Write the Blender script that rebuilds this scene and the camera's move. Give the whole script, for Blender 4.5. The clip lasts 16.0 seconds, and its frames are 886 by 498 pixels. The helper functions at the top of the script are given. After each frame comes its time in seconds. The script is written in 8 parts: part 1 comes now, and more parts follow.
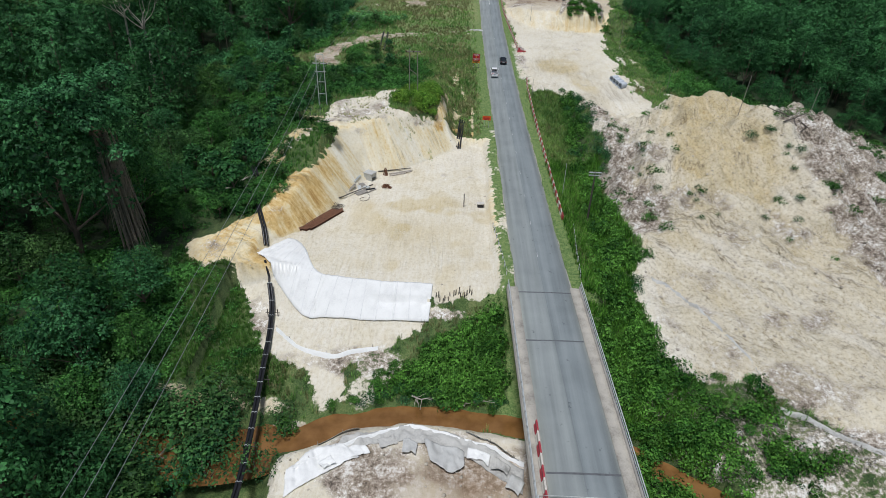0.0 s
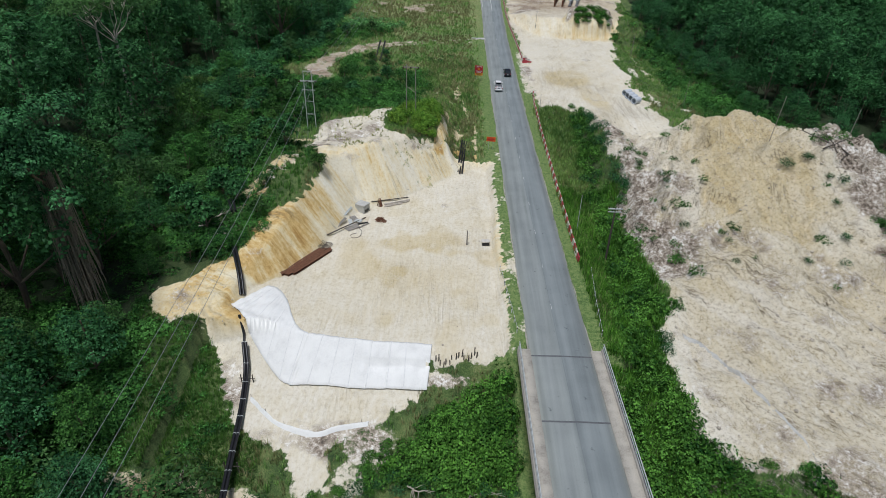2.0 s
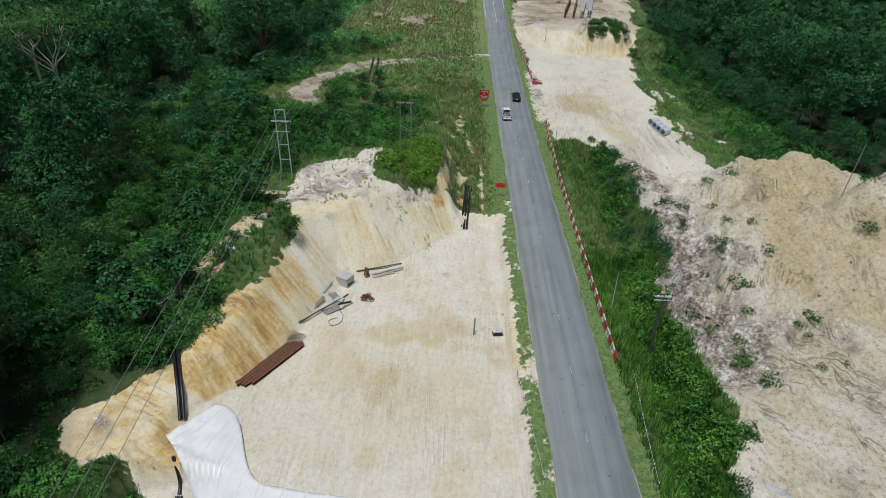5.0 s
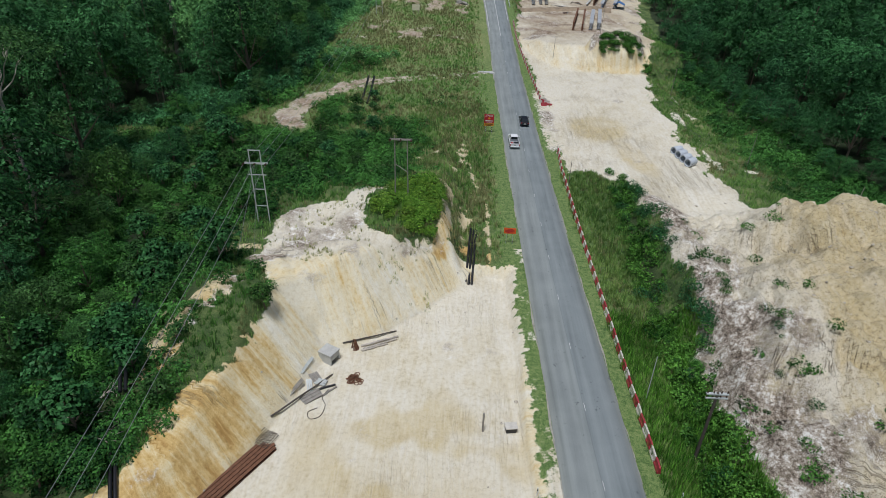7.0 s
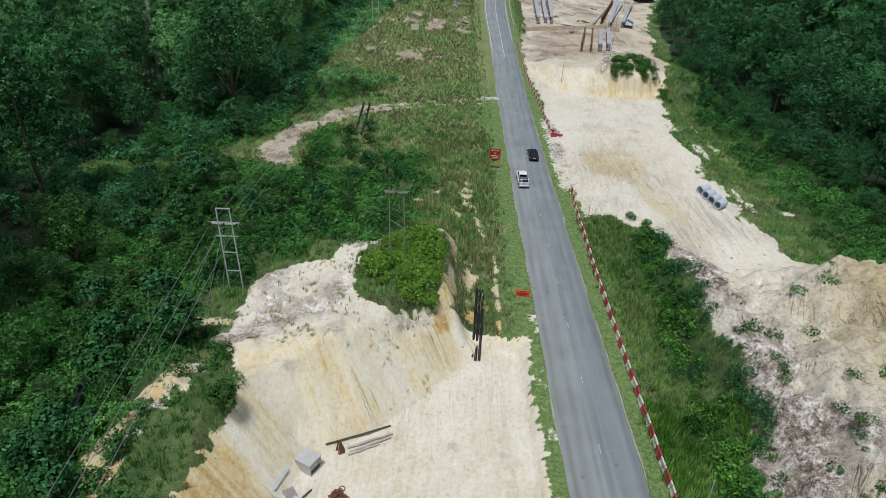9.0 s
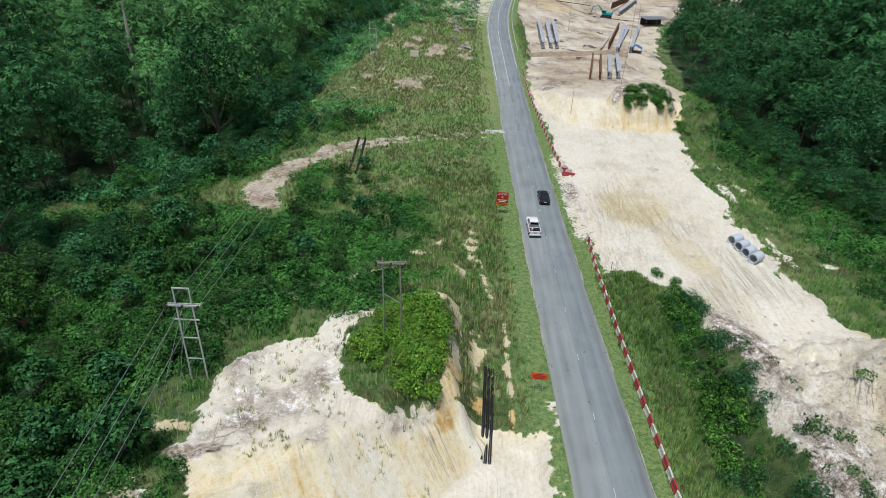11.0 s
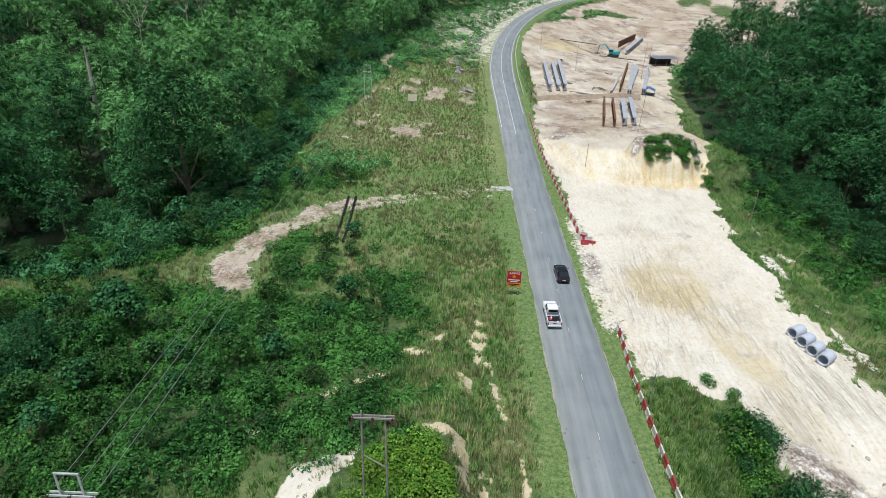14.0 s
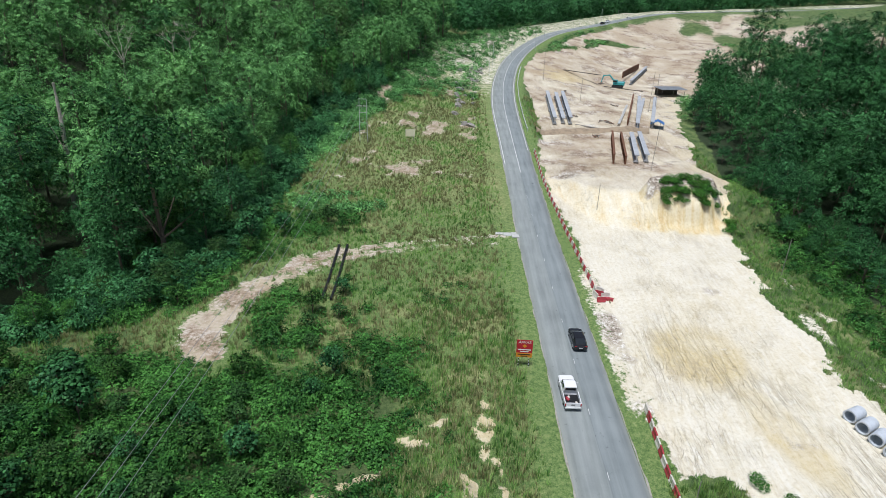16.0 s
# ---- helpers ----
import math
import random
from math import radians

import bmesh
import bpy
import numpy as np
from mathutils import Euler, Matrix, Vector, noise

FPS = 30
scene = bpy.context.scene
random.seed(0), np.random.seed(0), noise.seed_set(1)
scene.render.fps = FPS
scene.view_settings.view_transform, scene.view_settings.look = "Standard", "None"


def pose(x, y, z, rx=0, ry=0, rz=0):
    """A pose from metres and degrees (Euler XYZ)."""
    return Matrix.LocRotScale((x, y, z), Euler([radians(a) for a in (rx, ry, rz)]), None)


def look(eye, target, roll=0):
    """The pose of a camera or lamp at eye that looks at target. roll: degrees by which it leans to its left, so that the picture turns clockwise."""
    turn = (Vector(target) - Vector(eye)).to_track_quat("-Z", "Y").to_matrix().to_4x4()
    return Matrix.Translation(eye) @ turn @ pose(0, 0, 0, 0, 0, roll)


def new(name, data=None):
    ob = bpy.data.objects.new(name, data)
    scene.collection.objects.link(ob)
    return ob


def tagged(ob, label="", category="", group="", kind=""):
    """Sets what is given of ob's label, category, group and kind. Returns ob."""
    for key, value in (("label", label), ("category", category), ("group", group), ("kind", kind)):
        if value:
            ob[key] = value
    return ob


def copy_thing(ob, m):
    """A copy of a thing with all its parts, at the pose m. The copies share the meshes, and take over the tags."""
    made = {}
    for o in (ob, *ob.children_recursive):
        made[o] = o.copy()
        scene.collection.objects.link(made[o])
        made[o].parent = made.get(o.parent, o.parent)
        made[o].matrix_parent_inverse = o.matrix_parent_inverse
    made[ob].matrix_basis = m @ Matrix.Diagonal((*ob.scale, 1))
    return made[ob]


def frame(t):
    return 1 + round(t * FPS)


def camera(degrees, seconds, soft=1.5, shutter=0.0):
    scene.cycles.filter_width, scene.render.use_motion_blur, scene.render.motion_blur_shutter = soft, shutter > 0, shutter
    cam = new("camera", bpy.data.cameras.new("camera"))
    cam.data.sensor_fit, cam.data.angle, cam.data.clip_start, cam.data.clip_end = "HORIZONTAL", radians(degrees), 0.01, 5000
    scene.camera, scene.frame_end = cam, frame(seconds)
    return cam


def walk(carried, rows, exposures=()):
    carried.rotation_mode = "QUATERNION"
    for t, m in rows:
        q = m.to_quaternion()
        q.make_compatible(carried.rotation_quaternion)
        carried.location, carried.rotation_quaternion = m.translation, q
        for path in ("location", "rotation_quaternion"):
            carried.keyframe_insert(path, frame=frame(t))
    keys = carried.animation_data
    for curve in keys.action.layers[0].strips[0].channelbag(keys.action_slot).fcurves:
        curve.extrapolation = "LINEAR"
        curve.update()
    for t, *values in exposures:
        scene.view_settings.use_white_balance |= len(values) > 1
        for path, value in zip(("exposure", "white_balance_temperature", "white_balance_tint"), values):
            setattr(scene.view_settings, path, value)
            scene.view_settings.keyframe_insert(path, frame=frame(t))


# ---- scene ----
cam = camera(73.2, 16.0, soft=0.4)
METRES, EYE, TILT, LEAN, TURN = 98.9, 45.0, 3.3, 0.0, 1.1
ROWS = [
    (0.0, 0.0, 0.0, 0.0, 0.99, -34.82, -1.42),
    (0.5, -0.0008, 0.0288, -0.0019, 0.99, -34.82, -1.42),
    (1.0, -0.0013, 0.0587, -0.004, 1.0, -34.8, -1.44),
    (1.5, -0.0022, 0.0898, -0.0062, 0.99, -34.8, -1.43),
    (2.0, -0.0031, 0.1217, -0.0084, 0.97, -34.79, -1.44),
    (2.5, -0.0042, 0.1543, -0.0105, 0.94, -34.78, -1.43),
    (3.0, -0.0049, 0.1876, -0.0126, 0.95, -34.78, -1.42),
    (3.5, -0.0056, 0.2216, -0.0149, 0.93, -34.76, -1.42),
    (4.0, -0.006, 0.2561, -0.017, 0.95, -34.76, -1.41),
    (6.5, -0.0099, 0.4321, -0.0288, 0.9, -34.55, -1.31),
    (7.0, -0.0112, 0.4664, -0.0307, 0.9, -34.4, -1.31),
    (7.5, -0.013, 0.5, -0.0324, 0.9, -34.2, -1.34),
    (8.0, -0.0141, 0.533, -0.0345, 0.86, -33.9, -1.29),
    (8.5, -0.0151, 0.565, -0.0361, 0.86, -33.65, -1.29),
    (9.0, -0.0164, 0.5962, -0.0387, 0.83, -33.35, -1.28),
    (11.5, -0.0221, 0.7461, -0.0471, 0.82, -31.28, -1.27),
    (12.0, -0.0228, 0.7747, -0.049, 0.83, -30.79, -1.27),
    (12.5, -0.0235, 0.8032, -0.0509, 0.82, -30.3, -1.28),
    (13.0, -0.0237, 0.8314, -0.0526, 0.82, -29.81, -1.26),
    (13.5, -0.0241, 0.8594, -0.0542, 0.82, -29.34, -1.27),
    (14.0, -0.0244, 0.8871, -0.0553, 0.8, -28.87, -1.23),
    (14.5, -0.0247, 0.915, -0.0565, 0.78, -28.37, -1.22),
    (15.0, -0.0257, 0.9425, -0.0578, 0.76, -27.78, -1.24),
    (15.5, -0.0261, 0.9702, -0.0589, 0.76, -27.16, -1.26),
    (16.0, -0.0267, 0.9977, -0.0601, 0.73, -26.53, -1.22),
]
EXPOSURES = [(0.0, -0.32), (4.0, -0.5), (9.0, -0.34), (12.0, -0.04), (16.0, 0.06)]
walk(cam, [(t, pose(0, 0, EYE, TILT, LEAN, TURN) @ pose(METRES * x, METRES * y, METRES * z, 90 + pitch, roll, yaw)) for t, x, y, z, yaw, pitch, roll in ROWS], EXPOSURES)

# ---- sky and sun: a bright overcast day ----
world = bpy.data.worlds.new("overcast_sky")
scene.world = world
world.use_nodes = True
nt = world.node_tree
sky = nt.nodes.new("ShaderNodeTexSky")
sky.sky_type, sky.sun_disc = "NISHITA", False
sky.sun_elevation, sky.sun_rotation = radians(73), radians(201)
sky.air_density, sky.dust_density, sky.ozone_density = 1.0, 1.5, 1.0
nt.links.new(sky.outputs[0], nt.nodes["Background"].inputs[0])
nt.nodes["Background"].inputs[1].default_value = 0.06
sun = new("sun", bpy.data.lights.new("sun", "SUN"))
sun.data.energy, sun.data.angle, sun.data.color = 3.6, radians(14), (0.98, 1.0, 1.07)
sun.matrix_world = look((-10, -26, 90), (0, 0, 0))
# ---- lie of the land ----
ROAD = np.array([(12.6, -300, 1.0), (12.5, 0, 1.0), (12.35, 30, 1.05), (11.85, 62, 1.1), (11.25, 105, 1.6), (10.75, 140, 2.7),
                 (10.4, 165, 3.9), (9.9, 200, 5.9), (9.6, 232, 8.6), (9.3, 252, 10.7), (9.0, 275, 13.0), (9.6, 297, 14.5), (11.7, 325, 16.3),
                 (16.7, 360, 18.8), (26.2, 400, 21.5), (40.4, 440, 24.4), (54.8, 465, 26.3), (80, 495, 28.8), (103, 520, 31.7),
                 (130, 543, 34.5), (170, 562, 36.3), (248, 600, 38.2), (360, 655, 42.0), (600, 760, 44.0)])


def smooth_line(pts, steps):
    """Catmull-Rom points along a polyline."""
    p = np.vstack([2 * pts[0] - pts[1], pts, 2 * pts[-1] - pts[-2]])
    out = []
    for i in range(1, len(p) - 2):
        for k in range(steps):
            s = k / steps
            out.append(0.5 * (2 * p[i] + (p[i + 1] - p[i - 1]) * s + (2 * p[i - 1] - 5 * p[i] + 4 * p[i + 1] - p[i + 2]) * s * s + (3 * p[i] - p[i - 1] - 3 * p[i + 1] + p[i + 2]) * s ** 3))
    return np.array(out + [pts[-1]])


ROAD = smooth_line(ROAD, 4)
PAD = np.array([(-27.0, 69.5), (-25.5, 73.5), (-22.2, 77.0), (-19.2, 83.0), (-16.8, 91.0), (-14.8, 96.3), (-9.5, 99.8), (-1.0, 109.5), (2.5, 112.5), (6.0, 112.8),
                (6.0, 100), (5.0, 86.6), (5.6, 79.5), (6.3, 70.6), (6.2, 63.5), (-2.0, 63.3), (-15.5, 64.0), (-20, 66.0)])
PAD_ARC = np.c_[PAD, np.concatenate([[0], np.cumsum(np.linalg.norm(np.diff(PAD, axis=0), axis=1))])]
CREEK = np.array([(-120, 52), (-70, 47), (-41, 43.5), (-31, 43.0), (-26, 40.5), (-20, 41.5), (-12, 45.5), (-5, 47.6), (1, 47.2), (9, 46.2), (15, 45), (20.6, 43), (24, 40.5), (30, 36), (45, 27), (90, 20), (160, 30)])
WATER = -6.3


def ease(a, b, v):
    s = np.clip((v - a) / (b - a), 0, 1)
    return s * s * (3 - 2 * s)


def bell(x, y, cx, cy, rx, ry, turn=0.0):
    c, s = math.cos(radians(turn)), math.sin(radians(turn))
    u, v = (x - cx) * c + (y - cy) * s, -(x - cx) * s + (y - cy) * c
    return np.exp(-(u / rx) ** 2 - (v / ry) ** 2)


def near_line(x, y, pts):
    """Distance to a polyline, the side (positive on the right) and the third value along it."""
    best, side, third = np.full(x.shape, 1e9), np.zeros(x.shape), np.zeros(x.shape)
    for a, b in zip(pts[:-1], pts[1:]):
        d = b[:2] - a[:2]
        k = np.clip(((x - a[0]) * d[0] + (y - a[1]) * d[1]) / (d @ d), 0, 1)
        px, py = x - a[0] - k * d[0], y - a[1] - k * d[1]
        dist = np.hypot(px, py)
        hit = dist < best
        best = np.where(hit, dist, best)
        side = np.where(hit, np.sign(px * d[1] - py * d[0]), side)
        if len(a) > 2:
            third = np.where(hit, a[2] + k * (b[2] - a[2]), third)
    return best, side, third


def area_out(x, y, pts):
    """Signed distance to a closed outline, negative inside."""
    ring = np.vstack([pts, pts[:1]])
    d = near_line(x, y, ring)[0]
    odd = np.zeros(x.shape, bool)
    for (ax, ay), (bx, by) in zip(ring[:-1, :2], ring[1:, :2]):
        if ay != by:
            odd ^= ((ay > y) != (by > y)) & (x < (bx - ax) * (y - ay) / (by - ay) + ax)
    return np.where(odd, -d, d)


def lattice(ix, iy, seed):
    h = (ix.astype(np.int64) * 374761393 + iy.astype(np.int64) * 668265263 + seed * 974711) & 0xFFFFFFFF
    h = ((h ^ (h >> 13)) * 1274126177) & 0xFFFFFFFF
    return ((h ^ (h >> 16)) & 0xFFFF) / 32767.5 - 1


def waves(x, y, size, seed):
    """Smooth value noise in three octaves, about -1 to 1."""
    x, y = np.asarray(x, float), np.asarray(y, float)
    out, amp, c, s = 0.0, 1.0, math.cos(seed), math.sin(seed)
    u, v = (x * c - y * s) * 1.9 / size, (x * s + y * c) * 1.9 / size
    for k in range(3):
        iu, iv = np.floor(u), np.floor(v)
        fu, fv = u - iu, v - iv
        fu, fv = fu * fu * (3 - 2 * fu), fv * fv * (3 - 2 * fv)
        a, b = lattice(iu, iv, seed + k), lattice(iu + 1, iv, seed + k)
        d, e = lattice(iu, iv + 1, seed + k), lattice(iu + 1, iv + 1, seed + k)
        out = out + amp * ((a * (1 - fu) + b * fu) * (1 - fv) + (d * (1 - fu) + e * fu) * fv)
        amp, u, v = amp * 0.5, u * 2.03 + 7.3, v * 2.03 - 3.1
    return out / 1.15


def road_z(y):
    return np.interp(y, ROAD[:53, 1], ROAD[:53, 2])


SPOIL_EDGE = np.array([(26.5, 80), (27, 100), (27, 118), (29, 128)])


def slope_axes(x, y):
    """Across and down the spoil heap's flanks, in metres."""
    turn = np.arctan2(x - 46, np.maximum(138 - y, 0.5))
    w = ease(94, 76, y)
    return turn * 40 * (1 - w) + (0.7 * (x + y) - 92) * w, np.hypot(x - 46, y - 138) * (1 - w) + (0.7 * (x - y) + 90) * w


def terrain(x, y):
    x, y = np.asarray(x, float), np.asarray(y, float)
    n1, n2, n3 = waves(x, y, 22, 3), waves(x, y, 7, 5), waves(x, y, 2.4, 9)
    rd, rside, rz = near_line(x, y, ROAD)
    u = rd * rside
    # left natural ground: a field level with the road, a low valley further out, wooded hills behind
    left = road_z(y) - 0.2 + 0.4 * n1
    low = 0.3 + 3 * ease(150, 230, y) + 0.5 * n1
    k = ease(-42, -62, x + 4 * n1)
    left = left * (1 - k) + low * k
    left = left + 6.5 * ease(-38, -28, x) * ease(-0.3, -4.2, x) * ease(78, 100, y) * (1 - ease(118, 150, y)) * (0.9 + 0.1 * n2)
    left = left + 3.0 * ease(-47, -30, x) * ease(66, 84, y) * (1 - ease(86, 104, y)) - 1.5 * bell(x, y, -31, 91, 5, 7)
    left = left + 1.2 * bell(x, y, -2.5, 148, 4.5, 14) + 0.35 * n2 * bell(x, y, -3, 132, 6, 22)
    far = ease(215, 420, y)
    left = left + far * (46 * ease(-12, -110, x) + 16 * ease(0, -40, x)) * ease(8, 40, rd)
    left = left + 22 * ease(-70, -170, x) * ease(120, 260, y) + 45 * ease(520, 900, y)
    # right natural ground
    right = np.minimum(road_z(y), 10.2 + 0 * y) - 0.4 + 0.3 * n1
    right = right - 2.2 * bell(x, y, 21, 60, 6, 60) * (1 - ease(110, 138, y))
    strip = 3.0 + 2.0 * ease(135, 195, y)
    k = ease(15.5, 18.5, x) * ease(128, 140, y) * (1 - ease(198, 210, y))
    right = right * (1 - k) + strip * k
    k = ease(44, 52, x + 2 * n2) * (1 - ease(225, 300, y))
    right = right * (1 - k) + (0.8 + 2.0 * ease(130, 220, y) + 0.3 * n1) * k
    right = right + 14 * ease(330, 520, y) + 30 * ease(140, 400, x) * ease(150, 400, y) + 55 * ease(560, 900, y)
    # step up to the girder yard
    foot = np.interp(x, [13, 17, 22, 27, 32, 50], [224, 213, 205, 203, 202, 202])
    runs = np.abs(waves(x, y * 0.3, 4.2, 27))
    k = ease(0, 1, (y - foot + 2.6 * n2 - 1.2 * runs) / 11.5) * ease(13, 17, x) * (1 - ease(48, 58, x + 0.25 * (y - 240)))
    right = right * (1 - k) + (9.3 + 0.1 * n2) * k * (1 - ease(300, 330, y)) + k * ease(300, 330, y) * right
    knob = 1.2 - ((x - 39.5) / 7.6) ** 2 - ((y - 210.5) / 6.4) ** 2 + 0.16 * n2 - 0.12 * runs
    right = right + 3.4 * ease(0, 0.62, knob) + 1.2 * bell(x, y, 47.5, 204.5, 3.4, 3.0)
    # wheel ruts and ridges of the bare strip
    k = ease(17.5, 20, x) * ease(138, 142, y) * ease(43, 40, x)
    right = right + k * (0.30 * np.abs(waves(0.85 * x - 0.5 * y, 0.10 * (x + y), 2.6, 24)) + 0.07 * waves(x, y, 1.3, 25) + 0.45 * bell(x, y * 0 , 41.5 + 0.8 * n2, 0, 1.1, 1e6) * np.abs(n3))
    # spoil heaps
    across, down = slope_axes(x, y)
    deep = np.maximum(1 - np.abs(waves(across, down * 0.16 + 0.6 * n2, 4.6, 14)) / 0.13, 0)
    small = np.maximum(1 - np.abs(waves(across, down * 0.2 + 0.3 * n3, 1.7, 15)) / 0.25, 0)
    crumb = waves(x, y, 1.15, 19)
    rough = 0.50 * n2 + 0.36 * n3 + 0.20 * crumb - 1.15 * deep * ease(-0.25, 0.3, waves(x, y, 14, 16)) - 0.36 * small
    rough = rough + 0.5 * np.abs(waves(x, y, 2.6, 17)) * ease(10, 2, near_line(x, y, SPOIL_EDGE)[0])
    heap = 6.3 * bell(x, y, 35.5, 96, 9.5, 17, 12) + 8.6 * bell(x, y, 52, 104, 13, 17) + 3.2 * bell(x, y, 51, 121, 12, 6.5) + 2.2 * bell(x, y, 68, 118, 10, 6) + 3.6 * bell(x, y, 28, 120, 4.5, 15) + 3.6 * bell(x, y, 44, 121, 9, 7) + 3 * bell(x, y, 62, 88, 12, 16) + 6.0 * bell(x, y, 69, 108, 13, 13)
    low_r = 0.8 - 2.4 * ease(72, 46, y) + 0.4 * n2
    k = ease(23.5, 28, x) * (1 - ease(118, 136, y)) * ease(42, 52, y)
    right = right * (1 - k) + (np.maximum(low_r, 0) * 0.6 + low_r * 0.4) * k
    right = right + heap * ease(22.5, 28, x) * (1 + 0.08 * n2) + rough * ease(24, 28, x) * (0.35 + 0.65 * np.clip(heap, 0, 3) / 3) * (1 - ease(122, 136, y)) * ease(40, 50, y)
    w = np.where(x < ROAD[0, 0] - 0.6, 0.0, 1.0)
    w = w * (1 - ease(280, 320, y)) + ease(-25, 25, u) * ease(280, 320, y)
    z = left * (1 - w) + right * w
    k = ease(60, 8, rd) * ease(250, 330, y)
    z = z * (1 - k) + (rz - 0.5 + 0.3 * n2 + np.where(u < 0, 0.32, -0.05) * np.maximum(rd - 9, 0)) * k
    # works pad: the cut face behind it and the fill slope to the stream
    out = area_out(x, y, PAD)
    pad = 0.35 + 0.12 * n2 + 0.04 * n3
    arc = near_line(x, y, PAD_ARC)[2] + 0.5 * n3
    flute = 0.09 * waves(arc, out * 0.06, 0.9, 33) + 0.34 * np.abs(waves(arc, out * 0.12, 3.2, 30)) + 0.22 * waves(arc, out * 0.1, 1.7, 32) + 0.35 * waves(arc, arc * 0, 11, 31)
    cut = pad + np.maximum(out - 0.2, 0) * 1.2 - flute * ease(0.3, 2.0, out)
    z = np.where((out < 14) & (x < 9) & (y > 60), np.where(out < 0, pad, np.where(y > 66, np.minimum(z, cut), z)), z)
    fill = pad - np.minimum(np.maximum(out, 0), 4.6) * 0.74 - np.maximum(out - 4.6, 0) * 0.22
    south = (y < 75) & (x < 9.5) & (x > -30)
    z = np.where(south & (out > 0), np.where(y < 66, fill, np.minimum(z, cut)), z)
    z = np.where((y < 66) & (x <= -20) , np.minimum(z, 0.4 - 0.28 * np.maximum(66 - y, 0) + 0.5 * n2), z)
    k = bell(x, y, -31, 67, 7, 8)
    z = z + k * (0.7 * np.abs(waves(x, y, 3.4, 92)) + 0.35 * np.abs(waves(x, y, 1.5, 93)) - 0.3)
    # banks of the stream
    cd = near_line(x, y, CREEK)[0] + 0.5 * n2
    bank = WATER - 0.6 + np.maximum(cd - 0.7, 0) * 0.9
    z = np.where((y < 62), np.maximum(np.minimum(z, WATER + 0.8 + np.maximum(cd - 2.4, 0) * 0.34 + 0.3 * n2), -9), z)
    shelf = -4.5 + 0.3 * n2 + 0.22 * n3 + 0.1 * waves(x, y, 1.3, 90)
    k = ease(-19, -16, x) * ease(10.5, 8.5, x) * (y < np.interp(x, CREEK[:, 0], CREEK[:, 1])) * (y > 10)
    z = z * (1 - k) + shelf * k
    z = np.minimum(z, np.where(y < 62, bank, 1e9))
    # road formation
    crown = rz - 0.06
    k = ease(10.5, 5.4, rd) * np.where((y > 22) & (y < 63.0), 0, 1)
    k = np.where((y <= 22), ease(16, 5.4, rd), k)
    k = np.where((x < 7) & (out < 0.5) & (y < 113), ease(6.5, 4.9, rd), k)
    z = z * (1 - k) + crown * k
    return np.where((y > 21.5) & (y < 64.4) & (rd < 4.4) & (y > 61.0), np.minimum(z, rz - 0.6), z)


# ---- mesh helpers ----
def link_mesh(name, verts, faces, material, parent=None, smooth=False, label=""):
    me = bpy.data.meshes.new(name)
    verts, faces = np.asarray(verts, np.float32), np.asarray(faces, np.int32)
    if faces.ndim == 2:
        n, w = faces.shape
        me.vertices.add(len(verts))
        me.vertices.foreach_set("co", verts.ravel())
        me.loops.add(n * w)
        me.loops.foreach_set("vertex_index", faces.ravel())
        me.polygons.add(n)
        me.polygons.foreach_set("loop_start", np.arange(0, n * w, w, dtype=np.int32))
        me.update(calc_edges=True)
    if smooth:
        me.polygons.foreach_set("use_smooth", np.ones(len(me.polygons), bool))
    if material:
        me.materials.append(material)
    ob = new(name, me)
    if parent:
        ob.parent = parent
    if label:
        ob["label"] = label
    return ob


def part(name, bm, material, parent=None, label="", smooth=False):
    """One bmesh as one mesh object, under a thing or a part."""
    me = bpy.data.meshes.new(name)
    bm.to_mesh(me)
    bm.free()
    if smooth:
        me.polygons.foreach_set("use_smooth", np.ones(len(me.polygons), bool))
    me.materials.append(material)
    ob = new(name, me)
    if parent:
        ob.parent = parent
    if label:
        ob["label"] = label
    return ob


def empty(name, m=None):
    ob = new(name)
    ob.empty_display_size = 0.3
    if m is not None:
        ob.matrix_basis = m
    return ob


def box(bm, x0, x1, y0, y1, z0, z1, bevel=0.0, m=None):
    got = bmesh.ops.create_cube(bm, size=1)["verts"]
    t = Matrix.LocRotScale(((x0 + x1) / 2, (y0 + y1) / 2, (z0 + z1) / 2), None, (x1 - x0, y1 - y0, z1 - z0))
    bmesh.ops.transform(bm, matrix=(m @ t) if m is not None else t, verts=got)
    if bevel:
        edges = list({e for v in got for e in v.link_edges})
        bmesh.ops.bevel(bm, geom=edges, offset=bevel, segments=1, affect="EDGES", profile=0.5)
    return bm


def rod(bm, a, b, r0, r1=None, sides=8, caps=True):
    a, b = Vector(a), Vector(b)
    d = b - a
    got = bmesh.ops.create_cone(bm, cap_ends=caps, segments=sides, radius1=r0, radius2=r0 if r1 is None else r1, depth=d.length)["verts"]
    bmesh.ops.transform(bm, matrix=Matrix.Translation((a + b) / 2) @ d.to_track_quat("Z", "Y").to_matrix().to_4x4(), verts=got)
    return bm


